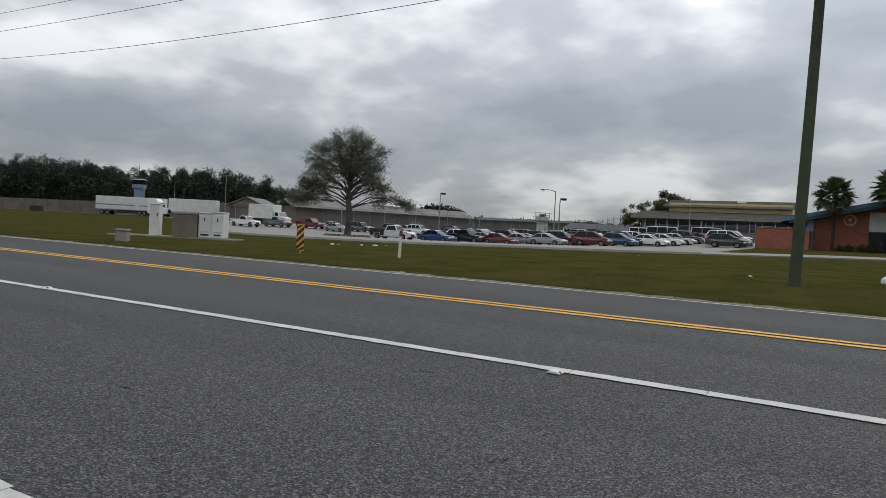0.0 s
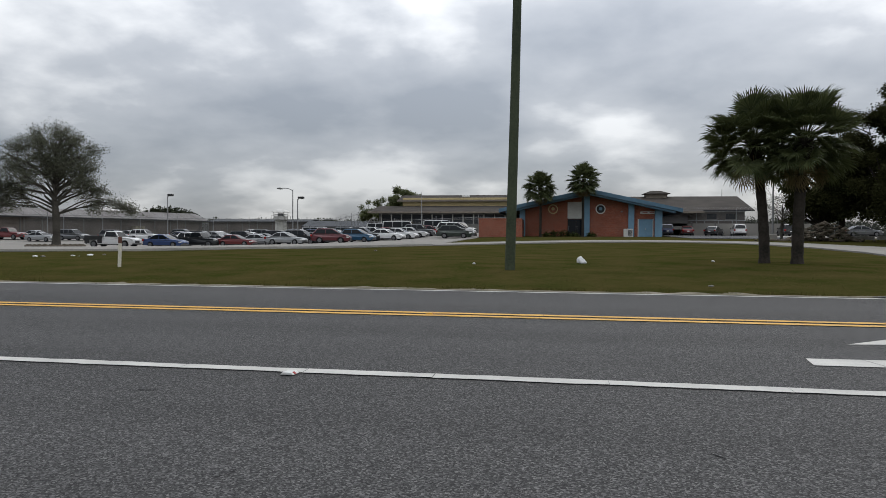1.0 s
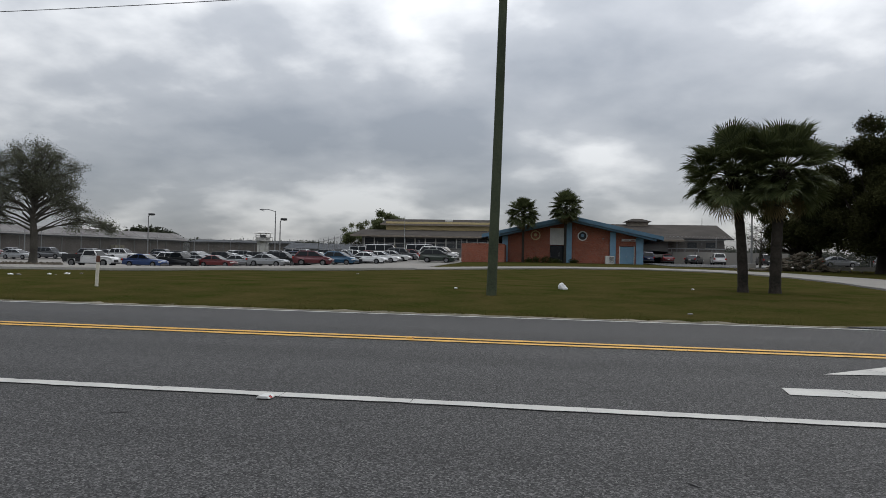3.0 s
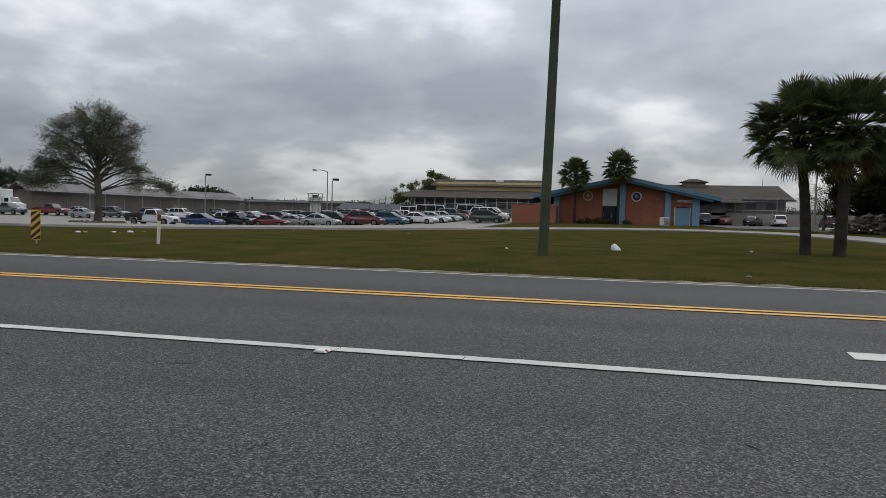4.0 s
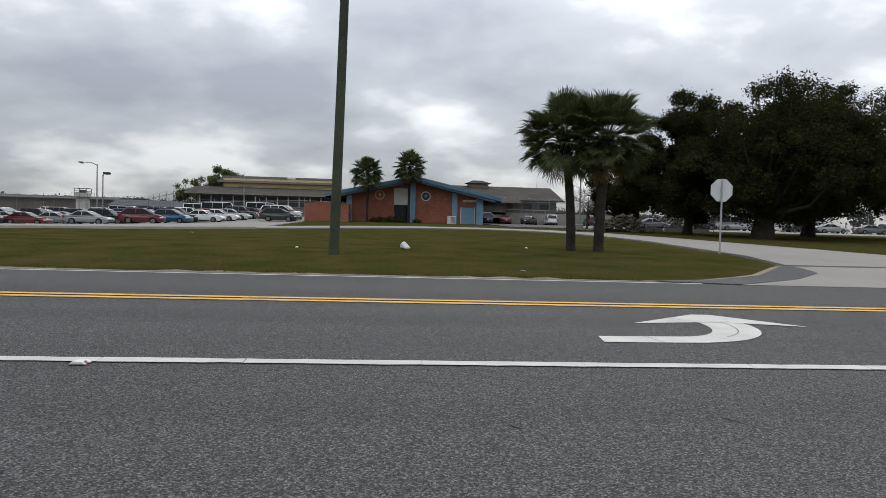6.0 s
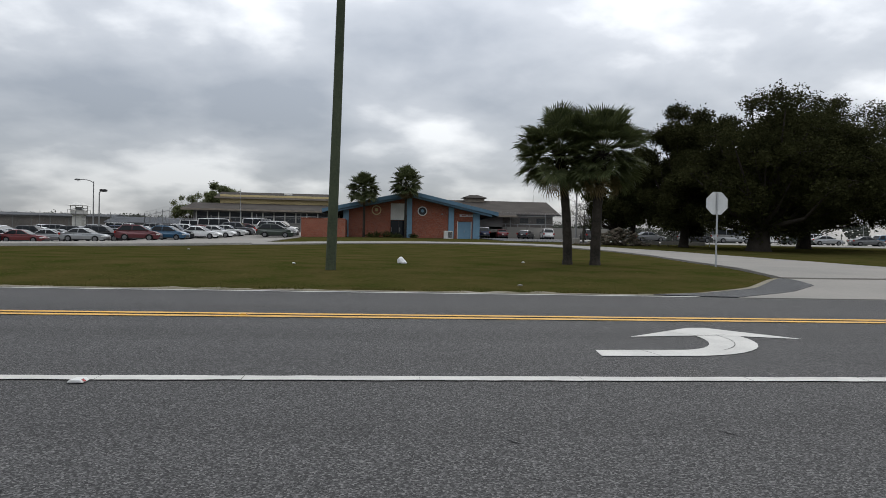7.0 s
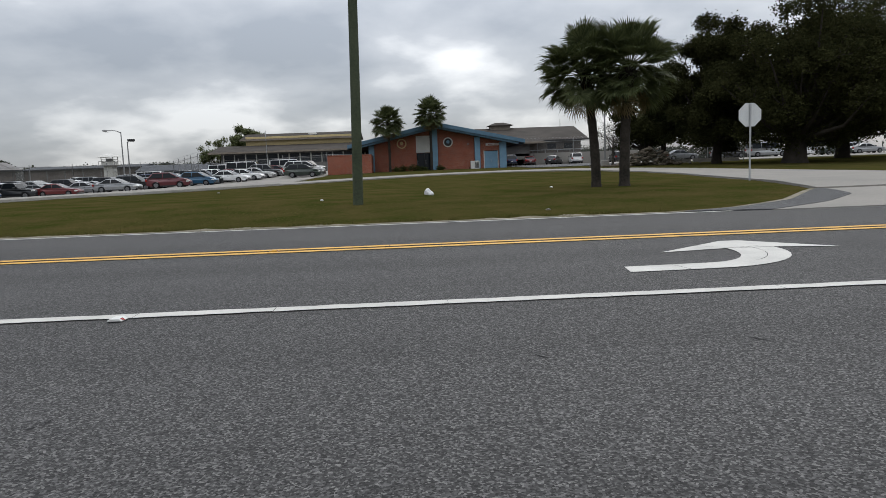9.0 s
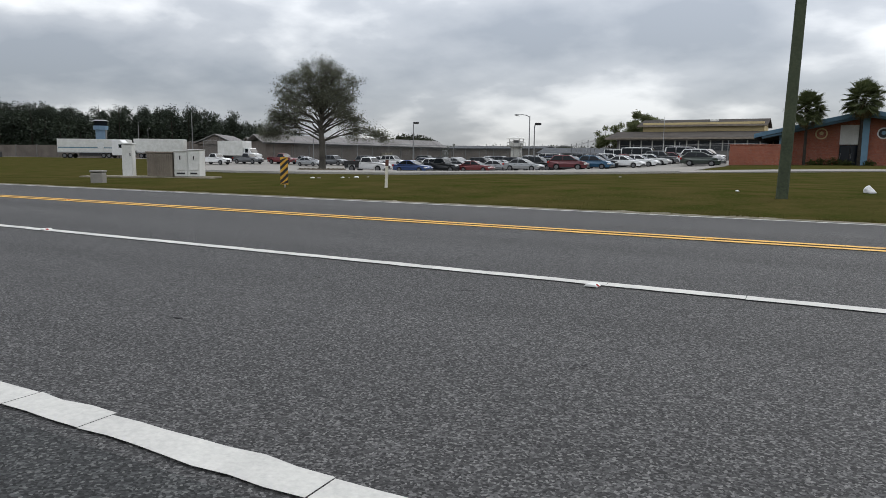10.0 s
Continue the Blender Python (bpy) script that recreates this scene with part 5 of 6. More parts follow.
def pine_woods():
    """Far pine woods: bare trunks under flat layered crowns, with thick growth between."""
    rnd, rng = random.Random(7), np.random.default_rng(7)
    verts, faces, cs, low = [], [], [], []
    a, b = Vector((-430, 150, 0)), Vector((-205, 285, 0))
    for i in range(260):
        k = i / 259
        p = a.lerp(b, k) + Vector((rnd.uniform(-6, 6) - rnd.choice((0, 14, 28)), rnd.uniform(-6, 6) + rnd.choice((0, 14, 28)), 0))
        h = (29.5 - 7.5 * max(0, k - 0.3)) * rnd.uniform(0.74, 1.06) * (1 - 0.74 * step(0.70, 0.92, k))
        tube_path(verts, faces, [Vector((p.x, p.y, 0)), Vector((p.x, p.y, h * 0.6)), Vector((p.x + rnd.uniform(-0.5, 0.5), p.y, h * 0.96))], [0.34, 0.26, 0.08], 5)
        for j in range(30):
            d = Vector((rnd.gauss(0, 1), rnd.gauss(0, 1), rnd.gauss(0, 1))).normalized() * rnd.uniform(0.35, 1.0)
            cs.append((p.x + 3.9 * d.x, p.y + 3.9 * d.y, h * (0.80 + 0.17 * d.z)))
        for j in range(26):
            low.append((p.x + rnd.uniform(-9, 9), p.y + rnd.uniform(-9, 9), rnd.uniform(0.2, h * 0.72)))
    # the woods go on, lower and farther, behind the halls
    far = []
    for i in range(260):
        k = i / 259
        x = -250 + 430 * k
        y = 330 + 60 * math.sin(k * 3)
        h = 8.8 + 3.0 * noise.noise((x * 0.03, 1, 0)) + (4 * step(-215, -250, x)) + rnd.uniform(-1.0, 1.2)
        far += [(x + rnd.uniform(-2, 2), y + rnd.uniform(-3, 3), h * rnd.uniform(0.05, 1.0)) for _ in range(18)]
    # a clump of trees that shows over the long shed
    for i in range(36):
        k = i / 35
        far += [(-174 + 25 * k + rnd.uniform(-1, 1), 262 + rnd.uniform(-2, 2), (8.9 + 2.0 * math.sin(3.1 * k) + rnd.uniform(-0.4, 0.4)) * rnd.uniform(0.05, 1.0)) for _ in range(22)]
    w = thing("pine_woods", "dark pine woods on the horizon", "woods", kind="stuff")
    raw("trunks", verts, faces, BARK, w)
    leaf_mesh("crowns", cs, 34, 0.62, 0.7, PINE_LEAF, w, 71)
    leaf_mesh("undergrowth", low, 20, 1.35, 1.6, PINE_LEAF, w, 72)
    leaf_mesh("far_trees", far, 24, 1.1, 0.8, FAR_LEAF, w, 73)
    rest = []
    for i in range(200):
        an = radians(-70 + 3.1 * i)
        if 60 < math.degrees(an) % 360 < 165:
            continue
        rest += [(520 * math.cos(an) + rnd.uniform(-6, 6), 520 * math.sin(an) + rnd.uniform(-6, 6), rnd.uniform(0, 14)) for _ in range(24)]
    leaf_mesh("woods_all_round", rest, 5, 4.0, 2.0, PINE_LEAF, w, 74)


pine_woods()


def shrubs():
    rnd = random.Random(3)
    for i, (x, y, s) in enumerate(((-0.4, 78.9, 0.6), (0.5, 78.9, 0.75), (1.3, 78.8, 0.6), (-1.2, 78.9, 0.5), (3.9, 79.0, 0.45), (2.0, 78.7, 0.45))):
        t = thing("shrub", "low green shrub before the brick wall", "shrub", pose(x, y, ground_z(x, y)), group="shrubs by the entrance")
        c = [(rnd.gauss(0, s * 0.5), rnd.gauss(0, s * 0.4), abs(rnd.gauss(0.25, 0.2)) * s * 1.4) for _ in range(60)]
        st = bmesh.new()
        for k in range(5):
            cylinder(st, (0, 0, -0.05), (rnd.gauss(0, 0.2), rnd.gauss(0, 0.2), s * 0.8), 0.02, 0.008, 5)
        part("stem", st, BARK, t)
        leaf_mesh("foliage", c, 7, 0.14, 0.09, SHRUB, t, 300 + i)


shrubs()


def debris_heap():
    """A heap of broken masonry and brush behind the driveway."""
    rnd = random.Random(13)
    h = thing("debris_heap", "low heap of grey-brown rubble and brush", "debris heap", pose(20.6, 57.5, ground_z(20.6, 57.5)), kind="stuff")
    bm = bmesh.new()
    for i in range(300):
        u = rnd.gauss(0, 1.5)
        c = Vector((u, rnd.gauss(0, 0.7), max(0.05, rnd.uniform(0, 1) * 1.5 * math.exp(-u * u / 3.2))))
        r = bmesh.ops.create_icosphere(bm, subdivisions=1, radius=rnd.uniform(0.06, 0.20))
        for v in r["verts"]:
            v.co = Vector((v.co.x * 1.3, v.co.y, v.co.z * 0.7)) * (1 + 0.4 * noise.noise(v.co * 4 + c)) + c
    part("rubble", bm, RUBBLE, h)
    leaf_mesh("brush", [(rnd.gauss(0, 1.4), rnd.gauss(0, 0.7), rnd.uniform(0, 1.1)) for _ in range(60)], 5, 0.14, 0.12, SPARSE_LEAF, h, 88)


debris_heap()


# ---- poles, signs and boxes by the road ----
def utility_pole(x, y, tall):
    p = thing("utility_pole", "greenish treated wooden utility pole on the verge", "utility pole", pose(x, y, ground_z(x, y) - 0.02), group="poles along the road")
    n = 24
    verts, faces = [], []
    pts = [Vector((0.0215 * tall * k + 0.008 * math.sin(5 * k), 0, -0.3 + (tall + 0.3) * k)) for k in np.linspace(0, 1, n)]
    tube_path(verts, faces, pts, [0.128 - 0.035 * k for k in np.linspace(0, 1, n)], 16)
    raw("shaft", verts, faces, POLE_WOOD, p, smooth=True)
    top = pts[-1]
    for z in (7.86, 9.26, 10.06):
        ins = bmesh.new()
        cylinder(ins, (0.05, -0.09, z - 0.2), (0.05, -0.2, z - 0.2), 0.05, 0.05, 10)
        cylinder(ins, (0.05, -0.2, z - 0.25), (0.05, -0.2, z - 0.13), 0.035, 0.06, 10)
        part("insulator", ins, CABINET_WHITE, p)
    return p


POLES = [(-48, 17, 11.2), (-0.94, 17, 10.8), (60, 17, 11.2)]
for x, y, h in POLES:
    utility_pole(x, y, h)


def overhead_wire(z0, k, label):
    for x0, x1, mid in ((-48, -0.94, -17), (-0.94, 60, 28)):
        verts, faces = [], []
        c = k if x0 < -10 else k * 0.6
        off = z0 + k * (-0.94 + 17) ** 2 - c * (-0.94 - mid) ** 2
        pts = [Vector((x, 16.8, off + c * (x - mid) ** 2)) for x in np.linspace(x0, x1, 40)]
        tube_path(verts, faces, pts, [0.010] * 40, 5)
        tagged(raw("overhead_wire", verts, faces, WIRE), label, "cable", "wires along the road")


overhead_wire(7.58, 0.0013, "black communications cable between utility poles")
overhead_wire(9.08, 0.0007, "black power line between utility poles")
overhead_wire(9.93, 0.0007, "upper black power line between utility poles")


def stop_sign(x, y):
    s = thing("stop_sign", "octagonal sign seen from its bare metal back", "traffic sign", pose(x, y, ground_z(x, y)))
    bm = bmesh.new()
    prism(bm, [(-0.03, 0), (0.03, 0), (0.03, 0.012), (0.012, 0.012), (0.012, 0.03), (-0.012, 0.03), (-0.012, 0.012), (-0.03, 0.012)], "z", -0.3, 2.47)
    part("post", bm, GALV, s, at=pose(0, -0.035, 0))
    plate = bmesh.new()
    prism(plate, [(0.406 * math.cos(radians(22.5 + 45 * i)), 2.12 + 0.406 * math.sin(radians(22.5 + 45 * i))) for i in range(8)], "y", 0.0, 0.004)
    pl = part("plate", plate, SIGN_BACK, s)
    face = bmesh.new()
    prism(face, [(0.40 * math.cos(radians(22.5 + 45 * i)), 2.12 + 0.40 * math.sin(radians(22.5 + 45 * i))) for i in range(8)], "y", 0.0045, 0.006)
    part("face", face, TAIL_RED, pl)
    for z in (1.95, 2.3):
        b = bmesh.new()
        cylinder(b, (0, -0.048, z), (0, -0.03, z), 0.012, n=6)
        part("bolt", b, GALV, pl)


stop_sign(11.5, 22.0)


def object_marker(x, y):
    s = thing("object_marker", "black and yellow striped marker on a short post", "traffic sign", pose(x, y, ground_z(x, y), 0, 0, 2))
    post = bmesh.new()
    cylinder(post, (0, 0.03, -0.2), (0, 0.03, 0.82), 0.022, n=8)
    part("post", post, GALV, s)
    plate = part("panel", boxed(-0.145, 0.145, 0, 0.004, 0.06, 0.86), SIGN_YELLOW, s)
    for i in range(5):
        z = -0.12 + i * 0.2
        st = bmesh.new()
        lo, hi = z, z + 0.10
        pts = [(-0.145, lo), (0.145, lo + 0.22), (0.145, hi + 0.22), (-0.145, hi)]
        pts = [(u, min(0.86, max(0.06, v))) for u, v in pts]
        v = [st.verts.new((u, -0.001, w)) for u, w in pts]
        st.faces.new(v)
        part("stripe", st, SIGN_BLACK, plate)


object_marker(-14.1, 15.25)


def marker_post(x, y):
    s = thing("marker_post", "short white plastic post with reddish cap", "marker post", pose(x, y, ground_z(x, y), 0, 2, 0))
    part("post", boxed(-0.045, 0.045, -0.02, 0.02, -0.1, 0.60, bevel=0.008), POST_WHITE, s)
    part("cap", boxed(-0.05, 0.05, -0.025, 0.025, 0.604, 0.78, bevel=0.012), mat("rust_red", (0.12, 0.045, 0.028), 0.7), s)


marker_post(-11.22, 16.35)


def white_bag(x, y):
    bm = bmesh.new()
    bmesh.ops.create_icosphere(bm, subdivisions=3, radius=0.11)
    for v in bm.verts:
        c = v.co
        k = 1 + 0.35 * noise.noise(c * 7) + 0.2 * noise.noise(c * 15)
        peak = 1.55 - 1.15 * step(-0.08, 0.13, c.x)
        v.co = Vector((c.x * 1.35 * k, c.y * 0.7 * k, max(-0.06, c.z * 0.95 * k * peak)))
    ob = part("litter_bag", bm, BAG, at=pose(x, y, ground_z(x, y) + 0.04, 0, 8, 10), smooth=True)
    tagged(ob, "crumpled white plastic bag lying on the grass", "bag")


white_bag(0.92, 20.0)


def litter():
    rnd = random.Random(17)
    for x, y in ((3.1, 13.4), (-8.2, 31.0), (-20.0, 23.7), (-19.5, 23.5), (-18.2, 23.5), (-17.85, 24.0), (-17.3, 24.1), (-16, 21), (-2.0, 18.4), (4.9, 21.8)):
        bm = bmesh.new()
        bmesh.ops.create_icosphere(bm, subdivisions=1, radius=rnd.uniform(0.03, 0.055) * (1 if y < 23 else 1.8))
        for v in bm.verts:
            v.co = Vector((v.co.x * 1.5, v.co.y, max(-0.02, v.co.z * 0.5))) * (1 + 0.3 * noise.noise(v.co * 20))
        ob = part("litter_scrap", bm, BAG if rnd.random() < 0.7 else CONCRETE, at=pose(x, y, ground_z(x, y) + 0.03, 0, 0, rnd.uniform(0, 180)))
        tagged(ob, "small pale scrap lying on the grass", "litter", "scraps on the grass")


litter()


def utility_boxes():
    m = pose(-25.1, 20.4, ground_z(-25, 20), 0, 0, 31)

    def local(x, y, sx=1.0, sz=1.2):
        return m @ pose(x, y, 0) @ Matrix.Diagonal((sx, 1, sz, 1))
    slab = thing("equipment_slab", "concrete slab under utility cabinets", "slab", local(0, 0, 1, 1))
    part("slab", boxed(-3.6, 1.9, -0.9, 0.8, -0.1, 0.04, bevel=0.02), SAND, slab)
    # tall pedestal
    p = thing("utility_pedestal", "tall narrow white utility pedestal", "utility box", local(-1.9, 0.1) @ pose(0, 0, 0.04))
    part("casing", boxed(-0.22, 0.22, -0.2, 0.2, -0.08, 1.12, bevel=0.02), CABINET_WHITE, p)
    part("lid", boxed(-0.25, 0.25, -0.23, 0.23, 1.124, 1.18, bevel=0.015), CABINET_WHITE, p)
    part("latch", boxed(0.12, 0.16, -0.215, -0.204, 0.7, 0.82), DARK_METAL, p)
    # ribbed unit
    u = thing("cooling_unit", "brown ribbed metal cooling unit", "utility box", local(-0.36, -0.1, 0.95) @ pose(0, 0, 0.04))
    part("casing", boxed(-0.56, 0.56, -0.45, 0.45, 0.0, 0.82, bevel=0.02), CABINET_TAN, u)
    part("lid", boxed(-0.6, 0.6, -0.49, 0.49, 0.824, 0.88, bevel=0.015), CABINET_TAN, u)
    for i in range(13):
        x = -0.5 + i * 0.083
        part("rib", boxed(x - 0.012, x + 0.012, -0.48, -0.454, 0.08, 0.78), CABINET_TAN, u)
    # two-door cabinet
    c = thing("utility_cabinet", "white two-door utility cabinet on the slab", "utility box", local(0.76, -0.05, 0.9) @ pose(0, 0, 0.04))
    for x0, x1, h in ((-0.60, 0.04, 0.88), (0.048, 0.62, 0.93)):
        b = part("casing", boxed(x0, x1, -0.4, 0.4, 0, h, bevel=0.02), CABINET_WHITE, c)
        part("door", boxed(x0 + 0.05, x1 - 0.05, -0.425, -0.404, 0.22, h - 0.08, bevel=0.008), CABINET_WHITE, b)
        part("handle", boxed(x0 + 0.28, x0 + 0.33, -0.45, -0.428, 0.6, 0.74, bevel=0.005), DARK_METAL, b)
        part("vent", boxed(x0 + 0.12, x1 - 0.12, -0.41, -0.404, 0.08, 0.14), DARK_METAL, b)
        part("lid", boxed(x0 - 0.01, x1 + 0.01 - (0.018 if x0 < 0 else 0), -0.43, 0.43, h + 0.004, h + 0.04, bevel=0.01), CABINET_WHITE, b)
    # low concrete vault
    v = thing("concrete_vault", "low weathered concrete vault with a flat lid", "utility box", pose(-21.6, 14.45, ground_z(-21.6, 14.45) - 0.02, 0, 0, 35))
    part("body", boxed(-0.2, 0.2, -0.2, 0.2, -0.05, 0.36, bevel=0.04, segments=2), CONCRETE, v)
    part("lid", boxed(-0.215, 0.215, -0.215, 0.215, 0.364, 0.44, bevel=0.03, segments=2), CONCRETE, v)


utility_boxes()


def street_lamp(x, y, tall, arm, label, box_head=False):
    z = ground_z(x, y)
    l = thing("street_lamp", label, "street lamp", pose(x, y, z), group="lamps in the lots")
    bm = bmesh.new()
    cylinder(bm, (0, 0, 0), (0, 0, tall), 0.095, 0.06, 10)
    part("pole", bm, LAMP_GREY, l)
    part("base", boxed(-0.3, 0.3, -0.3, 0.3, -0.1, 0.5, bevel=0.05), CONCRETE, l)
    s = 1 if arm > 0 else -1
    verts, faces = [], []
    pts = [Vector((0, 0, tall - 0.15))] + [Vector((arm * k, 0, tall + 0.22 * math.sin(k * 2.0))) for k in (0.3, 0.65, 1.0)]
    tube_path(verts, faces, pts, [0.06, 0.055, 0.05, 0.045], 6)
    raw("arm", verts, faces, LAMP_GREY, l)
    e = pts[-1]
    if box_head:
        hd = part("head", boxed(e.x - 0.05 * s - 0.35, e.x + 0.35, -0.25, 0.25, e.z - 0.14, e.z + 0.12, bevel=0.03), DARK_METAL, l)
    else:
        h = bmesh.new()
        bmesh.ops.create_icosphere(h, subdivisions=2, radius=0.3)
        for v in h.verts:
            v.co = Vector((v.co.x * 1.3 + e.x + 0.25 * s, v.co.y * 0.7, v.co.z * 0.4 + e.z))
        hd = part("head", h, LAMP_GREY, l, smooth=True)
    part("lens", boxed(e.x + 0.05 * s - 0.2, e.x + 0.05 * s + 0.2, -0.15, 0.15, e.z - 0.19, e.z - 0.15), LAMP_GLASS, hd)
    return l


street_lamp(-36.2, 90, 7.0, -1.7, "tall lamp post with curved arm over parked cars")
street_lamp(-33.5, 85, 5.5, 0.5, "lamp post with box head over parked cars", True)
street_lamp(-55.1, 90, 6.3, 0.5, "lamp post with box head over parked cars", True)
street_lamp(17.75, 60.5, 4.6, 0.8, "lamp post behind the palms on the verge")
for x, y, h in ((-226, 158, 11.5), (-192, 150, 9.5), (-160, 122, 9.5), (-240, 165, 9), (-110, 96, 9.0), (-74.5, 90, 4.8)):
    street_lamp(x, y, h, 0.8, "slim lamp post beside the fence", True)


def flagpole(x, y, tall):
    f = thing("flagpole", "slim white pole before the long hall", "flagpole", pose(x, y, ground_z(x, y)))
    bm = bmesh.new()
    cylinder(bm, (0, 0, 0), (0, 0, tall), 0.045, 0.03, 8)
    part("pole", bm, GALV, f)
    b = bmesh.new()
    bmesh.ops.create_icosphere(b, subdivisions=2, radius=0.06, matrix=Matrix.Translation((0, 0, tall)))
    part("ball", b, PLASTER, f)


flagpole(-19.2, 96, 6.1)


def small_sign(x, y):
    s = thing("small_sign", "small white notice board on a thin post", "sign", pose(x, y, ground_z(x, y)))
    bm = bmesh.new()
    cylinder(bm, (0, 0, -0.2), (0, 0, 2.0), 0.03, n=8)
    part("post", bm, GALV, s)
    part("board", boxed(-0.28, 0.28, -0.05, -0.032, 1.55, 2.25, bevel=0.01), CABINET_WHITE, s)


small_sign(29.6, 59)


def concrete_barrier(x, y, n, rz):
    for i in range(n):
        b = thing("wheel_barrier", "low pale concrete barrier under the oaks", "barrier", pose(x, y, ground_z(x, y), 0, 0, rz) @ pose(i * 2.3, 0, 0), group="barriers under the oaks")
        bm = bmesh.new()
        prism(bm, [(-0.2, 0), (0.2, 0), (0.13, 0.35), (-0.13, 0.35)], "x", -1.0, 1.0)
        part("block", bm, CONCRETE, b)


concrete_barrier(25.5, 63, 3, 0)


# ---- vehicles ----
def arc_pts(cx, r, z0, n=7):
    """The upper half of a wheel arch, from front to rear."""
    return [(cx + r * math.cos(a), z0 + r * math.sin(a)) for a in np.linspace(0, math.pi, n)]


def wheel_template(r, width):
    bm = bmesh.new()
    cylinder(bm, (0, -width / 2, 0), (0, width / 2, 0), r, n=20)
    bmesh.ops.bevel(bm, geom=[e for e in bm.edges if abs(e.verts[0].co.y - e.verts[1].co.y) < 1e-5], offset=0.03, segments=1, affect="EDGES")
    tyre = bpy.data.meshes.new("tyre")
    bm.to_mesh(tyre)
    bm.free()
    tyre.materials.append(RUBBER)
    bm = bmesh.new()
    cylinder(bm, (0, -width / 2 - 0.006, 0), (0, -width / 2 + 0.05, 0), r * 0.66, n=16)
    for i in range(5):
        a = i * 2 * math.pi / 5
        q = bmesh.ops.create_cube(bm, size=1.0)["verts"]
        bmesh.ops.scale(bm, vec=(r * 0.5, 0.03, r * 0.14), verts=q)
        bmesh.ops.translate(bm, vec=(r * 0.32, -width / 2 - 0.014, 0), verts=q)
        bmesh.ops.rotate(bm, cent=(0, 0, 0), matrix=Matrix.Rotation(a, 3, "Y"), verts=q)
    rim = bpy.data.meshes.new("rim")
    bm.to_mesh(rim)
    bm.free()
    rim.materials.append(RIM)
    return tyre, rim


WHEELS = {r: wheel_template(r, 0.22) for r in (0.32, 0.36, 0.40, 0.5)}


def add_wheels(v, xs, half, r):
    tyre, rim = WHEELS[r]
    for x in xs:
        for s in (-1, 1):
            w = new("wheel", tyre)
            w.parent = v
            w.matrix_basis = pose(x, s * half, r, 0, 0, 0 if s < 0 else 180)
            k = new("rim", rim)
            k.parent = w


KINDS = {
    # length, width, belt, roof; hood height; cowl, roof front, roof rear, deck (from the front axle's side: +x ahead); wheel radius; bed
    "sedan": dict(L=4.75, W=1.82, belt=0.92, roof=1.46, nose=0.70, hood=0.90, cowl=1.10, rf=0.15, rr=-1.0, deck=-1.85, tail=1.0, r=0.32),
    "suv": dict(L=4.75, W=1.88, belt=1.06, roof=1.74, nose=0.86, hood=1.04, cowl=1.00, rf=0.35, rr=-1.8, deck=-2.28, tail=1.06, r=0.36),
    "minivan": dict(L=5.0, W=1.95, belt=1.02, roof=1.76, nose=0.80, hood=1.00, cowl=1.60, rf=0.45, rr=-1.95, deck=-2.40, tail=1.02, r=0.36),
    "van": dict(L=5.6, W=2.0, belt=1.22, roof=2.12, nose=0.95, hood=1.18, cowl=1.75, rf=1.15, rr=-2.66, deck=-2.76, tail=1.22, r=0.36),
    "hatchback": dict(L=4.25, W=1.8, belt=1.0, roof=1.60, nose=0.76, hood=0.97, cowl=1.25, rf=0.30, rr=-1.45, deck=-1.98, tail=1.02, r=0.32),
    "pickup": dict(L=5.7, W=1.98, belt=1.18, roof=1.84, nose=1.0, hood=1.14, cowl=1.15, rf=0.70, rr=-0.50, deck=-0.72, tail=1.18, r=0.40),
}
WORDS = {"sedan": "sedan", "suv": "sport utility vehicle", "minivan": "minivan", "hatchback": "hatchback car", "van": "passenger van", "pickup": "pickup truck"}


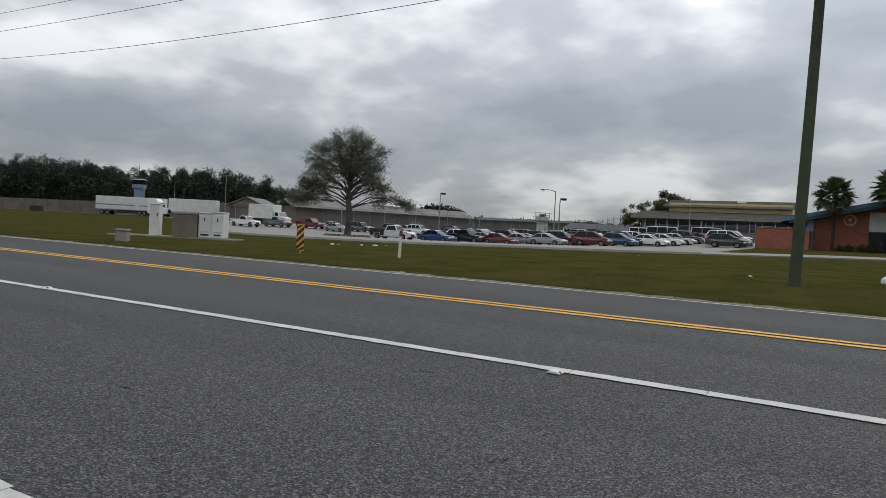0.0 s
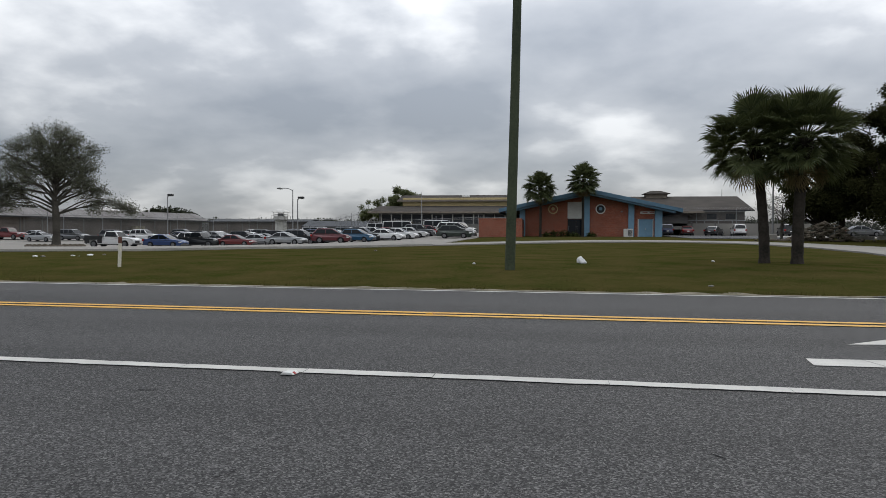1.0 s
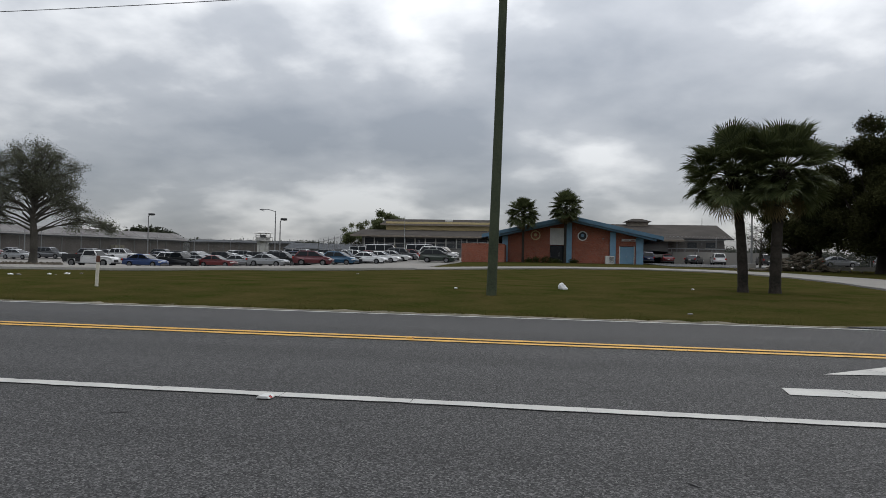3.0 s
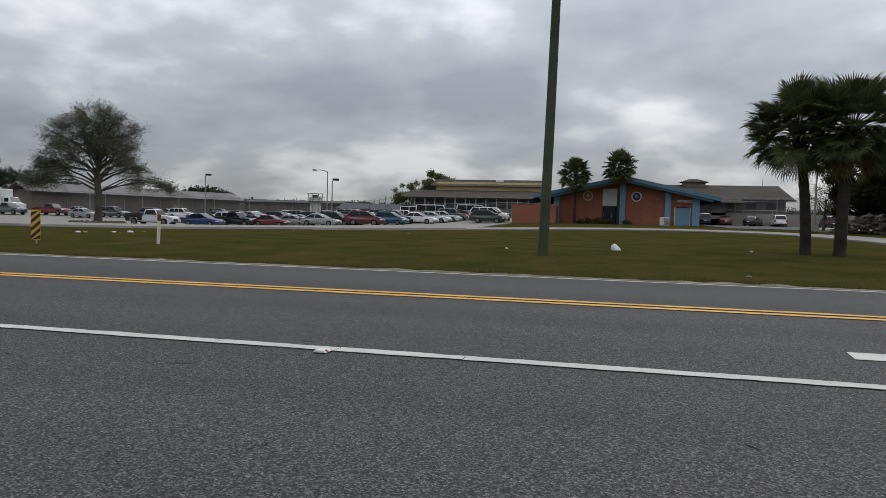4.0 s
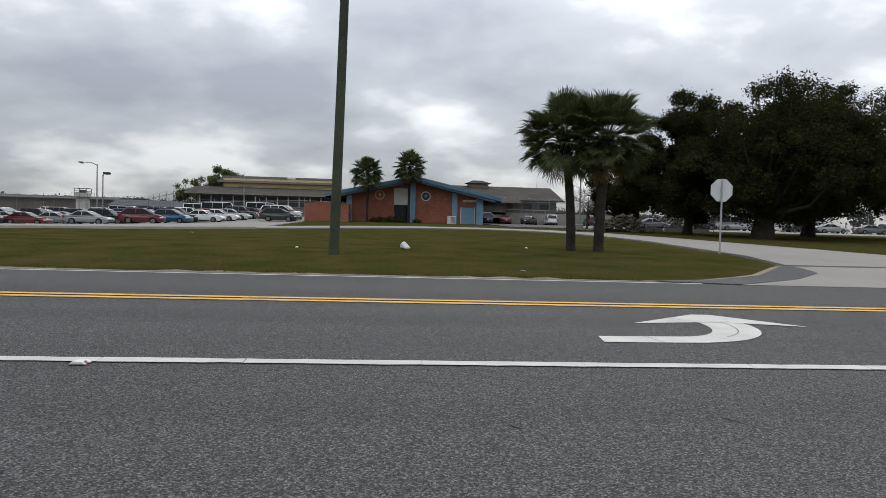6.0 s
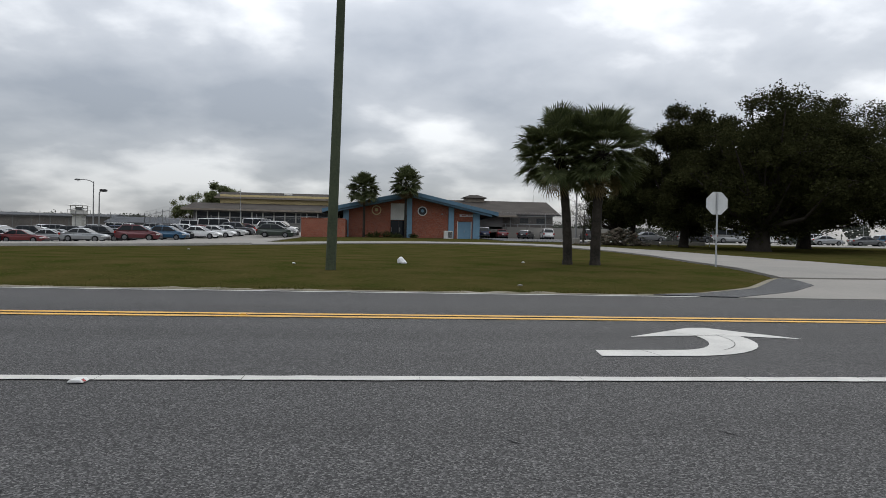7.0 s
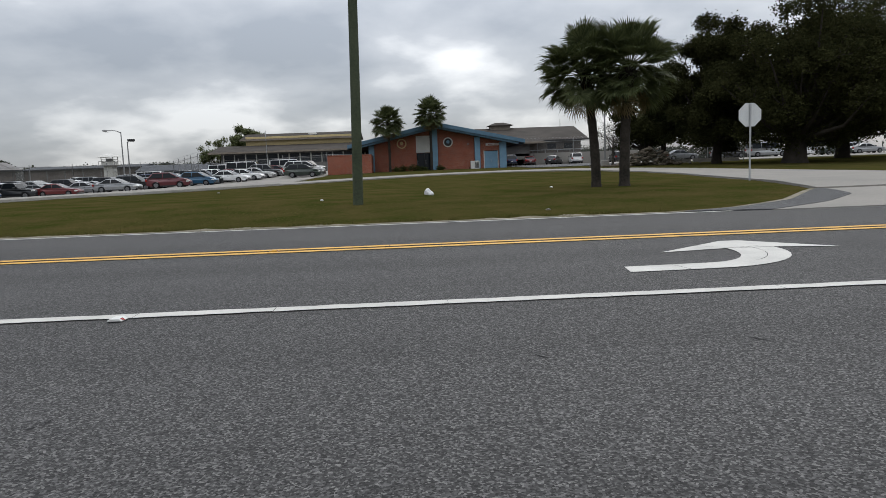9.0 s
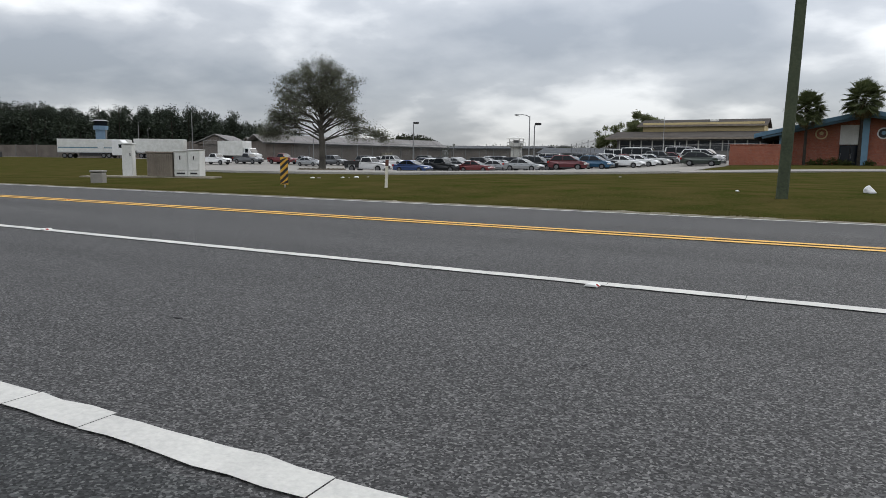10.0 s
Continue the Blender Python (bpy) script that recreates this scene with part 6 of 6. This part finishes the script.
def make_car(kind):
    k = KINDS[kind]
    L, W, r = k["L"], k["W"], k["r"]
    fx, rx = L / 2 - 0.95, -L / 2 + 1.0
    v = thing("car", "", "car")
    base = 0.24 if r < 0.4 else 0.34
    bottom = [(L / 2 - 0.10, base)] + [(x, max(base, z)) for x, z in arc_pts(fx, r + 0.06, r)] + [(x, max(base, z)) for x, z in arc_pts(rx, r + 0.06, r)] + [(-L / 2 + 0.12, base + 0.05)]
    bottom = [bottom[0]] + [(fx + r + 0.06, base)] + bottom[1:8] + [(fx - r - 0.06, base), (rx + r + 0.06, base)] + bottom[8:15] + [(rx - r - 0.06, base)] + [bottom[-1]]
    top = [(-L / 2, base + 0.3), (-L / 2 + 0.02, k["tail"] - 0.18), (-L / 2 + 0.10, k["tail"]), (k["deck"], k["belt"] + 0.02), (k["cowl"], k["belt"]), (k["cowl"] + 0.3, k["hood"]),
           (L / 2 - 0.45, (k["hood"] + k["nose"]) / 2 + 0.03), (L / 2 - 0.1, k["nose"]), (L / 2, k["nose"] - 0.16), (L / 2 - 0.01, base + 0.18)]
    # drop repeated points
    pts = []
    for p in bottom + top:
        if not pts or math.dist(p, pts[-1]) > 0.012:
            pts.append(p)
    bm = bmesh.new()
    prism(bm, pts, "y", -W / 2 + 0.0, W / 2)
    edges = [e for e in bm.edges if abs(e.verts[0].co.y - e.verts[1].co.y) < 1e-6 and min(e.verts[0].co.z, e.verts[1].co.z) > 0.5 + r]
    bmesh.ops.bevel(bm, geom=edges, offset=0.09, segments=3, affect="EDGES", profile=0.6)
    bmesh.ops.bisect_plane(bm, geom=list(bm.verts) + list(bm.edges) + list(bm.faces), plane_co=(0, 0, 0.62), plane_no=(0, 0, 1))
    for q in bm.verts:
        end = min(1.0, abs(q.co.x) / (L / 2))
        q.co.y *= (1 - 0.17 * end ** 5) * (1 - 0.10 * max(0.0, q.co.z - 0.62) - 0.08 * max(0.0, 0.62 - q.co.z))
    for f in bm.faces:
        f.smooth = abs(f.normal.y) < 0.95
    body = part("body", bm, PAINTS["white"], v)
    hb, ht = W / 2 - 0.07, W / 2 - (0.25 if kind != "van" else 0.16)
    z0, z1, roof_h = k["belt"] - 0.03, k["roof"] - 0.075, k["roof"]
    rear_x = k["deck"] + 0.02

    def half(z):
        return hb + (ht - hb) * (z - z0) / (roof_h - z0)

    def screen_x(z):
        return k["cowl"] + (k["rf"] - k["cowl"]) * (z - z0) / (z1 - z0)

    def back_x(z):
        return rear_x + (k["rr"] - rear_x) * (z - z0) / (z1 - z0)
    # the cabin: windscreen, arched roof and rear slope in one shell
    arch = [(k["rf"] + (k["rr"] - k["rf"]) * q, z1 + (roof_h - z1) * math.sin(math.pi * (0.12 + 0.80 * q)) ** 0.7) for q in (0.12, 0.3, 0.5, 0.7, 0.88)]
    shape = [(k["cowl"], z0), (screen_x(z0 + (z1 - z0) * 0.55) + 0.03, z0 + (z1 - z0) * 0.55), (k["rf"], z1)] + arch + [(k["rr"], z1), (back_x(z0 + (z1 - z0) * 0.55) - 0.03, z0 + (z1 - z0) * 0.55), (rear_x, z0)]
    cabin = bmesh.new()
    sides = [[cabin.verts.new((x, s * half(z), z)) for x, z in shape] for s in (-1, 1)]
    cabin.faces.new(sides[0])
    cabin.faces.new(sides[1][::-1])
    for i in range(len(shape)):
        j = (i + 1) % len(shape)
        cabin.faces.new((sides[0][i], sides[1][i], sides[1][j], sides[0][j]))
    bmesh.ops.recalc_face_normals(cabin, faces=cabin.faces)
    rim_edges = [e for e in cabin.edges if e.verts[0].co.y * e.verts[1].co.y > 0 and max(e.verts[0].co.z, e.verts[1].co.z) > z0 + 0.1]
    bmesh.ops.bevel(cabin, geom=rim_edges, offset=0.05, segments=3, affect="EDGES", profile=0.6)
    part("roof", cabin, PAINTS["white"], v, smooth=True)

    def pane(name, corners, label=""):
        bm = bmesh.new()
        bm.faces.new([bm.verts.new(p) for p in corners])
        r = bmesh.ops.extrude_face_region(bm, geom=list(bm.faces))
        mid = sum((Vector(p) for p in corners), Vector()) / len(corners)
        inner = Vector((0.3 * (k["rf"] + k["rr"]), 0, z0 + 0.25))
        for q in r["geom"]:
            if isinstance(q, bmesh.types.BMVert):
                q.co += (inner - mid).normalized() * 0.02
        bmesh.ops.recalc_face_normals(bm, faces=bm.faces)
        return part(name, bm, CAR_GLASS, v, label)
    lo, hi = z0 + 0.07, z1 - 0.02
    for name, fx_of, out in (("windscreen", screen_x, 0.045), ("rear_window", back_x, -0.045)):
        mid_z = (lo + hi) / 2
        strip = [(fx_of(z) + out * (1.0 if z != mid_z else 1.5), half(z) - 0.09, z) for z in (lo, hi)]
        if kind == "van" and name == "rear_window":
            strip = [(x, y, max(z, 1.35)) for x, y, z in strip]
        pane(name, [(strip[0][0], -strip[0][1], strip[0][2]), (strip[0][0], strip[0][1], strip[0][2]), (strip[1][0], strip[1][1], strip[1][2]), (strip[1][0], -strip[1][1], strip[1][2])])
    n_b = {"sedan": 2, "coupe": 1, "pickup": 1, "hatchback": 2}.get(kind, 3)
    edge_lo = (screen_x(lo) - 0.13, back_x(lo) + 0.14)
    edge_hi = (screen_x(hi) - 0.07, back_x(hi) + 0.09)
    for s in (-1, 1):
        for i in range(n_b):
            q0, q1 = i / n_b, (i + 1) / n_b
            gap0, gap1 = (0.035 if i else 0.0), (0.035 if i < n_b - 1 else 0.0)
            xl = [edge_lo[0] + (edge_lo[1] - edge_lo[0]) * q for q in (q0, q1)]
            xh = [edge_hi[0] + (edge_hi[1] - edge_hi[0]) * q for q in (q0, q1)]
            if i:
                xl[0] = xh[0] = (xl[0] + xh[0]) / 2 - gap0
            if i < n_b - 1:
                xl[1] = xh[1] = (xl[1] + xh[1]) / 2 + gap1
            pane("side_window", [(xl[0], s * (half(lo) + 0.006), lo), (xl[1], s * (half(lo) + 0.006), lo), (xh[1], s * (half(hi) + 0.006), hi), (xh[0], s * (half(hi) + 0.006), hi)], "dark tinted window")
    for s in (-1, 1):
        part("headlight", boxed(L / 2 - 0.32, L / 2 - 0.035, s * (W / 2 - 0.25) - 0.2, s * (W / 2 - 0.25) + 0.2, k["nose"] - 0.17, k["nose"] - 0.03, bevel=0.03), LAMP_GLASS, v)
        part("tail_light", boxed(-L / 2 - 0.012, -L / 2 + 0.16, s * (W / 2 - 0.14) - 0.13, s * (W / 2 - 0.14) + 0.13, k["tail"] - 0.30, k["tail"] - 0.08, bevel=0.02), TAIL_RED, v)
        part("mirror", boxed(k["cowl"] - 0.42, k["cowl"] - 0.24, s * (W / 2 + 0.09) - 0.09, s * (W / 2 + 0.09) + 0.09, k["belt"] + 0.02, k["belt"] + 0.17, bevel=0.03), BLACK_PLASTIC, v)
        part("sill", boxed(rx + r + 0.1, fx - r - 0.1, s * (W / 2 - 0.03) - 0.045, s * (W / 2 - 0.03) + 0.045, base - 0.03, base + 0.06), BLACK_PLASTIC, v)
        for x in ((-0.25, 0.75) if kind != "pickup" else (0.0,)):
            part("door_handle", boxed(x - 0.62, x - 0.46, s * (W / 2 + 0.01) - 0.012, s * (W / 2 + 0.01) + 0.012, k["belt"] - 0.14, k["belt"] - 0.11), BLACK_PLASTIC, v)
    part("grille", boxed(L / 2 - 0.02, L / 2 + 0.012, -0.42, 0.42, base + 0.16, k["nose"] - 0.2, bevel=0.01), BLACK_PLASTIC, v)
    part("front_bumper", boxed(L / 2 - 0.10, L / 2 + 0.03, -W / 2 + 0.12, W / 2 - 0.12, base, base + 0.14, bevel=0.03), BLACK_PLASTIC, v)
    part("rear_bumper", boxed(-L / 2 - 0.04, -L / 2 + 0.06, -W / 2 + 0.1, W / 2 - 0.1, base + 0.03, base + 0.2, bevel=0.03), BLACK_PLASTIC, v)
    part("rear_plate", boxed(-L / 2 - 0.022, -L / 2 - 0.002, -0.16, 0.16, base + 0.35, base + 0.5), CABINET_WHITE, v)
    if kind == "pickup":
        part("bed_floor", boxed(-L / 2 + 0.12, k["deck"] - 0.1, -W / 2 + 0.12, W / 2 - 0.12, k["belt"] + 0.022, k["belt"] + 0.03), BLACK_PLASTIC, v, "dark open load bed")
        for s in (-1, 1):
            part("bed_rail", boxed(-L / 2 + 0.08, k["deck"] - 0.06, s * (W / 2 - 0.08) - 0.05, s * (W / 2 - 0.08) + 0.05, k["belt"] + 0.022, k["belt"] + 0.09, bevel=0.02), PAINTS["white"], v)
        part("tailgate", boxed(-L / 2 + 0.02, -L / 2 + 0.1, -W / 2 + 0.14, W / 2 - 0.14, k["belt"] - 0.02, k["belt"] + 0.09, bevel=0.02), PAINTS["white"], v)
    add_wheels(v, (fx, rx), W / 2 - 0.12, r)
    for o in v.children_recursive:
        if o.data.materials and o.data.materials[0] == PAINTS["white"]:
            o.material_slots[0].link = "OBJECT"
            o.material_slots[0].material = PAINTS["white"]
    return v


TEMPLATES = {}
KINDS["coupe"] = dict(L=4.33, W=1.74, belt=0.86, roof=1.31, nose=0.66, hood=0.84, cowl=0.90, rf=-0.05, rr=-0.75, deck=-1.85, tail=0.94, r=0.32)
WORDS["coupe"] = "sports coupe"


def put_car(kind, colour, x, y, rz=0.0, where="in the concrete lot", group="cars in the lot", z=None, size=0.94):
    m = pose(x, y, ground_z(x, y) + (0.035 if z is None else z), 0, 0, rz) @ Matrix.Diagonal((size, size, size, 1))
    if kind in TEMPLATES:
        c = copy_thing(TEMPLATES[kind], m)
    else:
        c = TEMPLATES[kind] = make_car(kind)
        c.matrix_basis = m
    name = {"pickup": "pickup_truck", "van": "passenger_van"}.get(kind, kind)
    c.name = name
    for o in c.children_recursive:
        if o.material_slots and o.material_slots[0].link == "OBJECT":
            o.material_slots[0].material = PAINTS[colour]
    return tagged(c, f"{'dark green' if colour == 'green' else 'off-white' if colour == 'pale' else colour} {WORDS[kind]} parked {where}", "car" if kind != "pickup" else "pickup truck", group)


# columns of cars standing side by side, all nosing the same way
FRONT = [
    ("pickup", "white", -46.6, 66.0, 2), ("sedan", "blue", -40.3, 65.6, -2), ("pickup", "black", -38.6, 69.0, 0), ("suv", "white", -40.6, 72.2, 0), ("sedan", "grey", -39.2, 75.2, 0),
    ("sedan", "silver", -39.8, 78.4, 0), ("suv", "black", -39.2, 81.6, 0), ("sedan", "white", -39.7, 84.9, 0), ("suv", "grey", -39.4, 88.2, 0), ("sedan", "beige", -39.6, 91.6, 0),
    ("sedan", "red", -34.4, 69.6, 0), ("sedan", "silver", -33.2, 72.8, 0), ("sedan", "grey", -33.8, 76.0, 0), ("suv", "black", -33.4, 79.2, 0), ("sedan", "beige", -33.9, 82.4, 0), ("suv", "silver", -33.5, 85.8, 0), ("sedan", "maroon", -33.7, 89.2, 0), ("sedan", "white", -33.4, 92.5, 0),
    ("sedan", "silver", -27.4, 66.6, -4), ("suv", "black", -27.2, 70.4, 0), ("sedan", "grey", -27.0, 73.6, 0), ("suv", "navy", -27.4, 76.8, 0), ("sedan", "silver", -27.1, 80.0, 0), ("sedan", "white", -27.3, 83.2, 0), ("suv", "grey", -27.0, 86.6, 0), ("sedan", "teal", -27.4, 90.0, 0),
    ("hatchback", "maroon", -22.7, 67.0, 6), ("hatchback", "teal", -20.9, 70.2, -6), ("suv", "black", -21.2, 73.2, 0), ("sedan", "white", -18.6, 73.4, -10), ("sedan", "white", -17.8, 76.6, -6), ("suv", "white", -21.2, 77.6, 0), ("sedan", "pale", -17.2, 79.8, -4),
    ("sedan", "grey", -21.0, 81.4, 0), ("suv", "grey", -16.8, 83.2, 0), ("sedan", "maroon", -15.9, 85.4, 0), ("van", "white", -19.8, 87.0, 0), ("van", "white", -15.2, 89.8, 8), ("van", "white", -23.4, 91.5, 0), ("suv", "black", -12.2, 86.2, -30),
    ("hatchback", "green", -10.7, 71.6, 4), ("sedan", "grey", -10.9, 75.0, 0), ("minivan", "white", -11.6, 78.6, 0),
    ("sedan", "silver", -67.5, 80.5, 0), ("sedan", "silver", -71.4, 84.4, 0), ("suv", "grey", -66.0, 84.6, 0), ("suv", "grey", -60.2, 85.4, 0), ("suv", "white", -57.4, 88.0, 0), ("sedan", "black", -62.5, 92.0, 0), ("sedan", "grey", -52.0, 88.5, 0), ("sedan", "silver", -48.2, 91.5, 0), ("suv", "black", -45.8, 83.0, 0), ("sedan", "grey", -46.0, 87.0, 0),
    ("pickup", "white", -81.0, 74.8, 4), ("pickup", "grey", -79.0, 79.6, 0), ("pickup", "red", -74.5, 82.5, 0),
    ("sedan", "black", -39.3, 94.8, 0), ("sedan", "silver", -33.2, 95.8, 0), ("suv", "black", -27.2, 93.4, 0), ("sedan", "grey", -27.3, 96.8, 0), ("sedan", "red", -21.2, 84.6, 0), ("sedan", "black", -45.2, 76.0, 0),
    ("suv", "navy", -45.6, 79.4, 0), ("sedan", "black", -30.6, 99.5, 0), ("van", "white", -36.0, 100.0, 0), ("suv", "grey", -24.0, 100.0, 0), ("sedan", "white", -50.0, 96.0, 0), ("suv", "black", -56.0, 96.0, 0),
    ("suv", "white", -44.0, 96.0, 0), ("sedan", "grey", -38.0, 97.0, 0), ("sedan", "black", -32.0, 97.0, 0),
]
for kind, colour, x, y, rz in FRONT:
    put_car(kind, colour, x, y, rz)

# the pickup beside the tree has a black flat bed
for o in list(bpy.data.objects):
    if o.parent is None and o.get("label", "") == "white pickup truck parked in the concrete lot" and o.location.x > -50:
        deck = part("flat_bed", boxed(-2.95, -0.78, -1.04, 1.04, 0.95, 1.36, bevel=0.03), BLACK_PLASTIC, o, "black flat bed")
        for sy in (-1.02, 1.02):
            for xa, xb, za in ((-2.9, -2.36, 0.5), (-2.354, -1.356, 0.87), (-1.35, -0.8, 0.5)):
                part("side_skirt", boxed(xa, xb, sy - 0.02, sy + 0.02, za, 0.946), BLACK_PLASTIC, o)
        o["label"] = "white pickup truck with a black flat bed"

for kind, colour, x, y, rz in [("suv", "navy", 14.4, 96.0, 90), ("sedan", "red", 17.6, 98.6, 86), ("sedan", "black", 21.2, 98.6, 62), ("suv", "white", 24.3, 98.4, 84), ("suv", "black", 30.0, 97, 88)]:
    put_car(kind, colour, x, y, rz, "beside the fence", "cars beside the fence", 0.03)
for kind, colour, x, y, rz in [("suv", "black", 41.0, 86.0, 0), ("van", "silver", 46.5, 87.0, 0), ("sedan", "green", 54.0, 84.6, 0), ("van", "white", 55.0, 91.0, 0), ("sedan", "silver", 59.8, 87.0, -8), ("suv", "white", 61.5, 91.6, 0),
                               ("sedan", "grey", 65.0, 86.2, -10), ("sedan", "white", 69.8, 85.4, -14), ("suv", "teal", 71.0, 90.0, 0), ("sedan", "grey", 35.4, 87.5, 0)]:
    put_car(kind, colour, x, y, rz, "behind the oaks", "cars behind the oaks")


def box_truck(x, y, rz):
    t = thing("box_truck", "white box truck parked beside pickup trucks", "truck", pose(x, y, ground_z(x, y) + 0.03, 0, 0, rz))
    part("cargo_box", boxed(-4.2, 1.0, -1.2, 1.2, 0.95, 3.35, bevel=0.04), CABINET_WHITE, t)
    part("frame", boxed(-4.1, 2.6, -0.5, 0.5, 0.55, 0.946), DARK_METAL, t)
    cab = bmesh.new()
    prism(cab, [(1.05, 0.55), (3.3, 0.55), (3.35, 1.2), (2.55, 1.35), (2.05, 2.2), (1.05, 2.25)], "y", -1.0, 1.0)
    bmesh.ops.bevel(cab, geom=list(cab.edges), offset=0.05, segments=2, affect="EDGES")
    c = part("cab", cab, PAINTS["white"], t)
    part("side_window", boxed(1.35, 2.0, -1.01, 1.01, 1.45, 2.05, bevel=0.01), CAR_GLASS, c)
    part("windscreen", boxed(-0.02, 0.02, -0.85, 0.85, -0.38, 0.38), CAR_GLASS, c, at=pose(2.34, 0, 1.8, 0, -30, 0))
    for s in (-1, 1):
        part("headlight", boxed(3.3, 3.37, s * 0.75 - 0.15, s * 0.75 + 0.15, 0.85, 1.05), LAMP_GLASS, t)
    add_wheels(t, (2.55, -2.9), 0.95, 0.40)


box_truck(-85.6, 85.0, 6)


def trailer(x, y, length, rz, striped):
    t = thing("semi_trailer", "long white box trailer standing on the grass" if striped else "white box trailer behind the tractor", "trailer", pose(x, y, ground_z(x, y), 0, 0, rz), group="trailers")
    part("box", boxed(0, length, -1.25, 1.25, 1.15, 4.0, bevel=0.04), CABINET_WHITE, t)
    part("side_rail", boxed(0.02, length - 0.02, -1.275, -1.254, 1.15, 1.32), GALV, t)
    if striped:
        part("stripe", boxed(0.2, length - 0.2, -1.262, -1.254, 2.1, 2.3), BLUE_TRIM, t, "blue stripe along the side")
        disc = bmesh.new()
        cylinder(disc, (length * 0.62, -1.268, 2.7), (length * 0.62, -1.254, 2.7), 0.75, n=24)
        part("emblem", disc, SIGN_BACK, t, "round grey emblem")
    add_wheels(t, (1.4, 2.6), 1.05, 0.5)
    for s in (-0.8, 0.8):
        part("landing_leg", boxed(length - 2.8, length - 2.6, s - 0.08, s + 0.08, 0, 1.146), DARK_METAL, t)
    part("skirt", boxed(4.5, length - 3.4, -1.2, -1.17, 0.5, 1.146), DARK_METAL, t)


trailer(-142.0, 88.9, 14.6, 31, True)
trailer(-125.0, 94.5, 10.0, 31, False)


def tractor(x, y, rz):
    t = thing("truck_tractor", "white truck tractor between two trailers", "truck", pose(x, y, ground_z(x, y), 0, 0, rz))
    cab = bmesh.new()
    prism(cab, [(-1.2, 0.6), (3.0, 0.6), (3.1, 1.7), (1.6, 1.95), (1.2, 3.0), (0.6, 3.7), (-1.2, 3.75)], "y", -1.15, 1.15)
    bmesh.ops.bevel(cab, geom=list(cab.edges), offset=0.08, segments=2, affect="EDGES")
    c = part("cab", cab, PAINTS["white"], t)
    part("side_window", boxed(0.25, 1.05, -1.16, 1.16, 2.1, 2.8, bevel=0.01), CAR_GLASS, c)
    part("windscreen", boxed(-0.02, 0.02, -1.0, 1.0, -0.5, 0.5), CAR_GLASS, c, at=pose(1.44, 0, 2.5, 0, -21, 0))
    part("frame", boxed(-3.6, -1.25, -0.5, 0.5, 0.6, 1.0), DARK_METAL, t)
    part("grille", boxed(3.06, 3.14, -0.6, 0.6, 0.8, 1.6), DARK_METAL, t)
    add_wheels(t, (2.2, -1.9, -3.0), 1.0, 0.5)


tractor(-126.6, 92.0, 25)


def far_skip(x, y):
    d = thing("waste_container", "small dark waste container on the far grass", "container", pose(x, y, ground_z(x, y), 0, 0, 30))
    part("body", boxed(-1.2, 1.2, -0.7, 0.7, 0, 1.1, bevel=0.05), DARK_METAL, d)
    part("lid", boxed(-1.25, 1.25, -0.75, 0.75, 1.104, 1.2, bevel=0.03), DARK_METAL, d)


far_skip(-165, 88)


def lane_coupe():
    """The silver coupe with a rear wing, on the near lane."""
    c = put_car("coupe", "silver", -24.0, 2.75, 0, "on the near lane", "cars on the road", 0.0, 1.0)
    c.location.z = 0.0
    tagged(c, "silver sports coupe with rear wing on the road", "car")
    w = part("rear_wing", boxed(-2.15, -1.85, -0.72, 0.72, 1.12, 1.16, bevel=0.015), PAINTS["silver"], c)
    for s in (-0.6, 0.6):
        part("wing_stay", boxed(-2.06, -1.96, s - 0.03, s + 0.03, 0.9, 1.118), PAINTS["silver"], w)
    for s in (-1, 1):
        part("side_marker", boxed(1.72, 1.86, s * 0.83 - 0.02, s * 0.83 + 0.02, 0.52, 0.57), ORANGE, c)


lane_coupe()
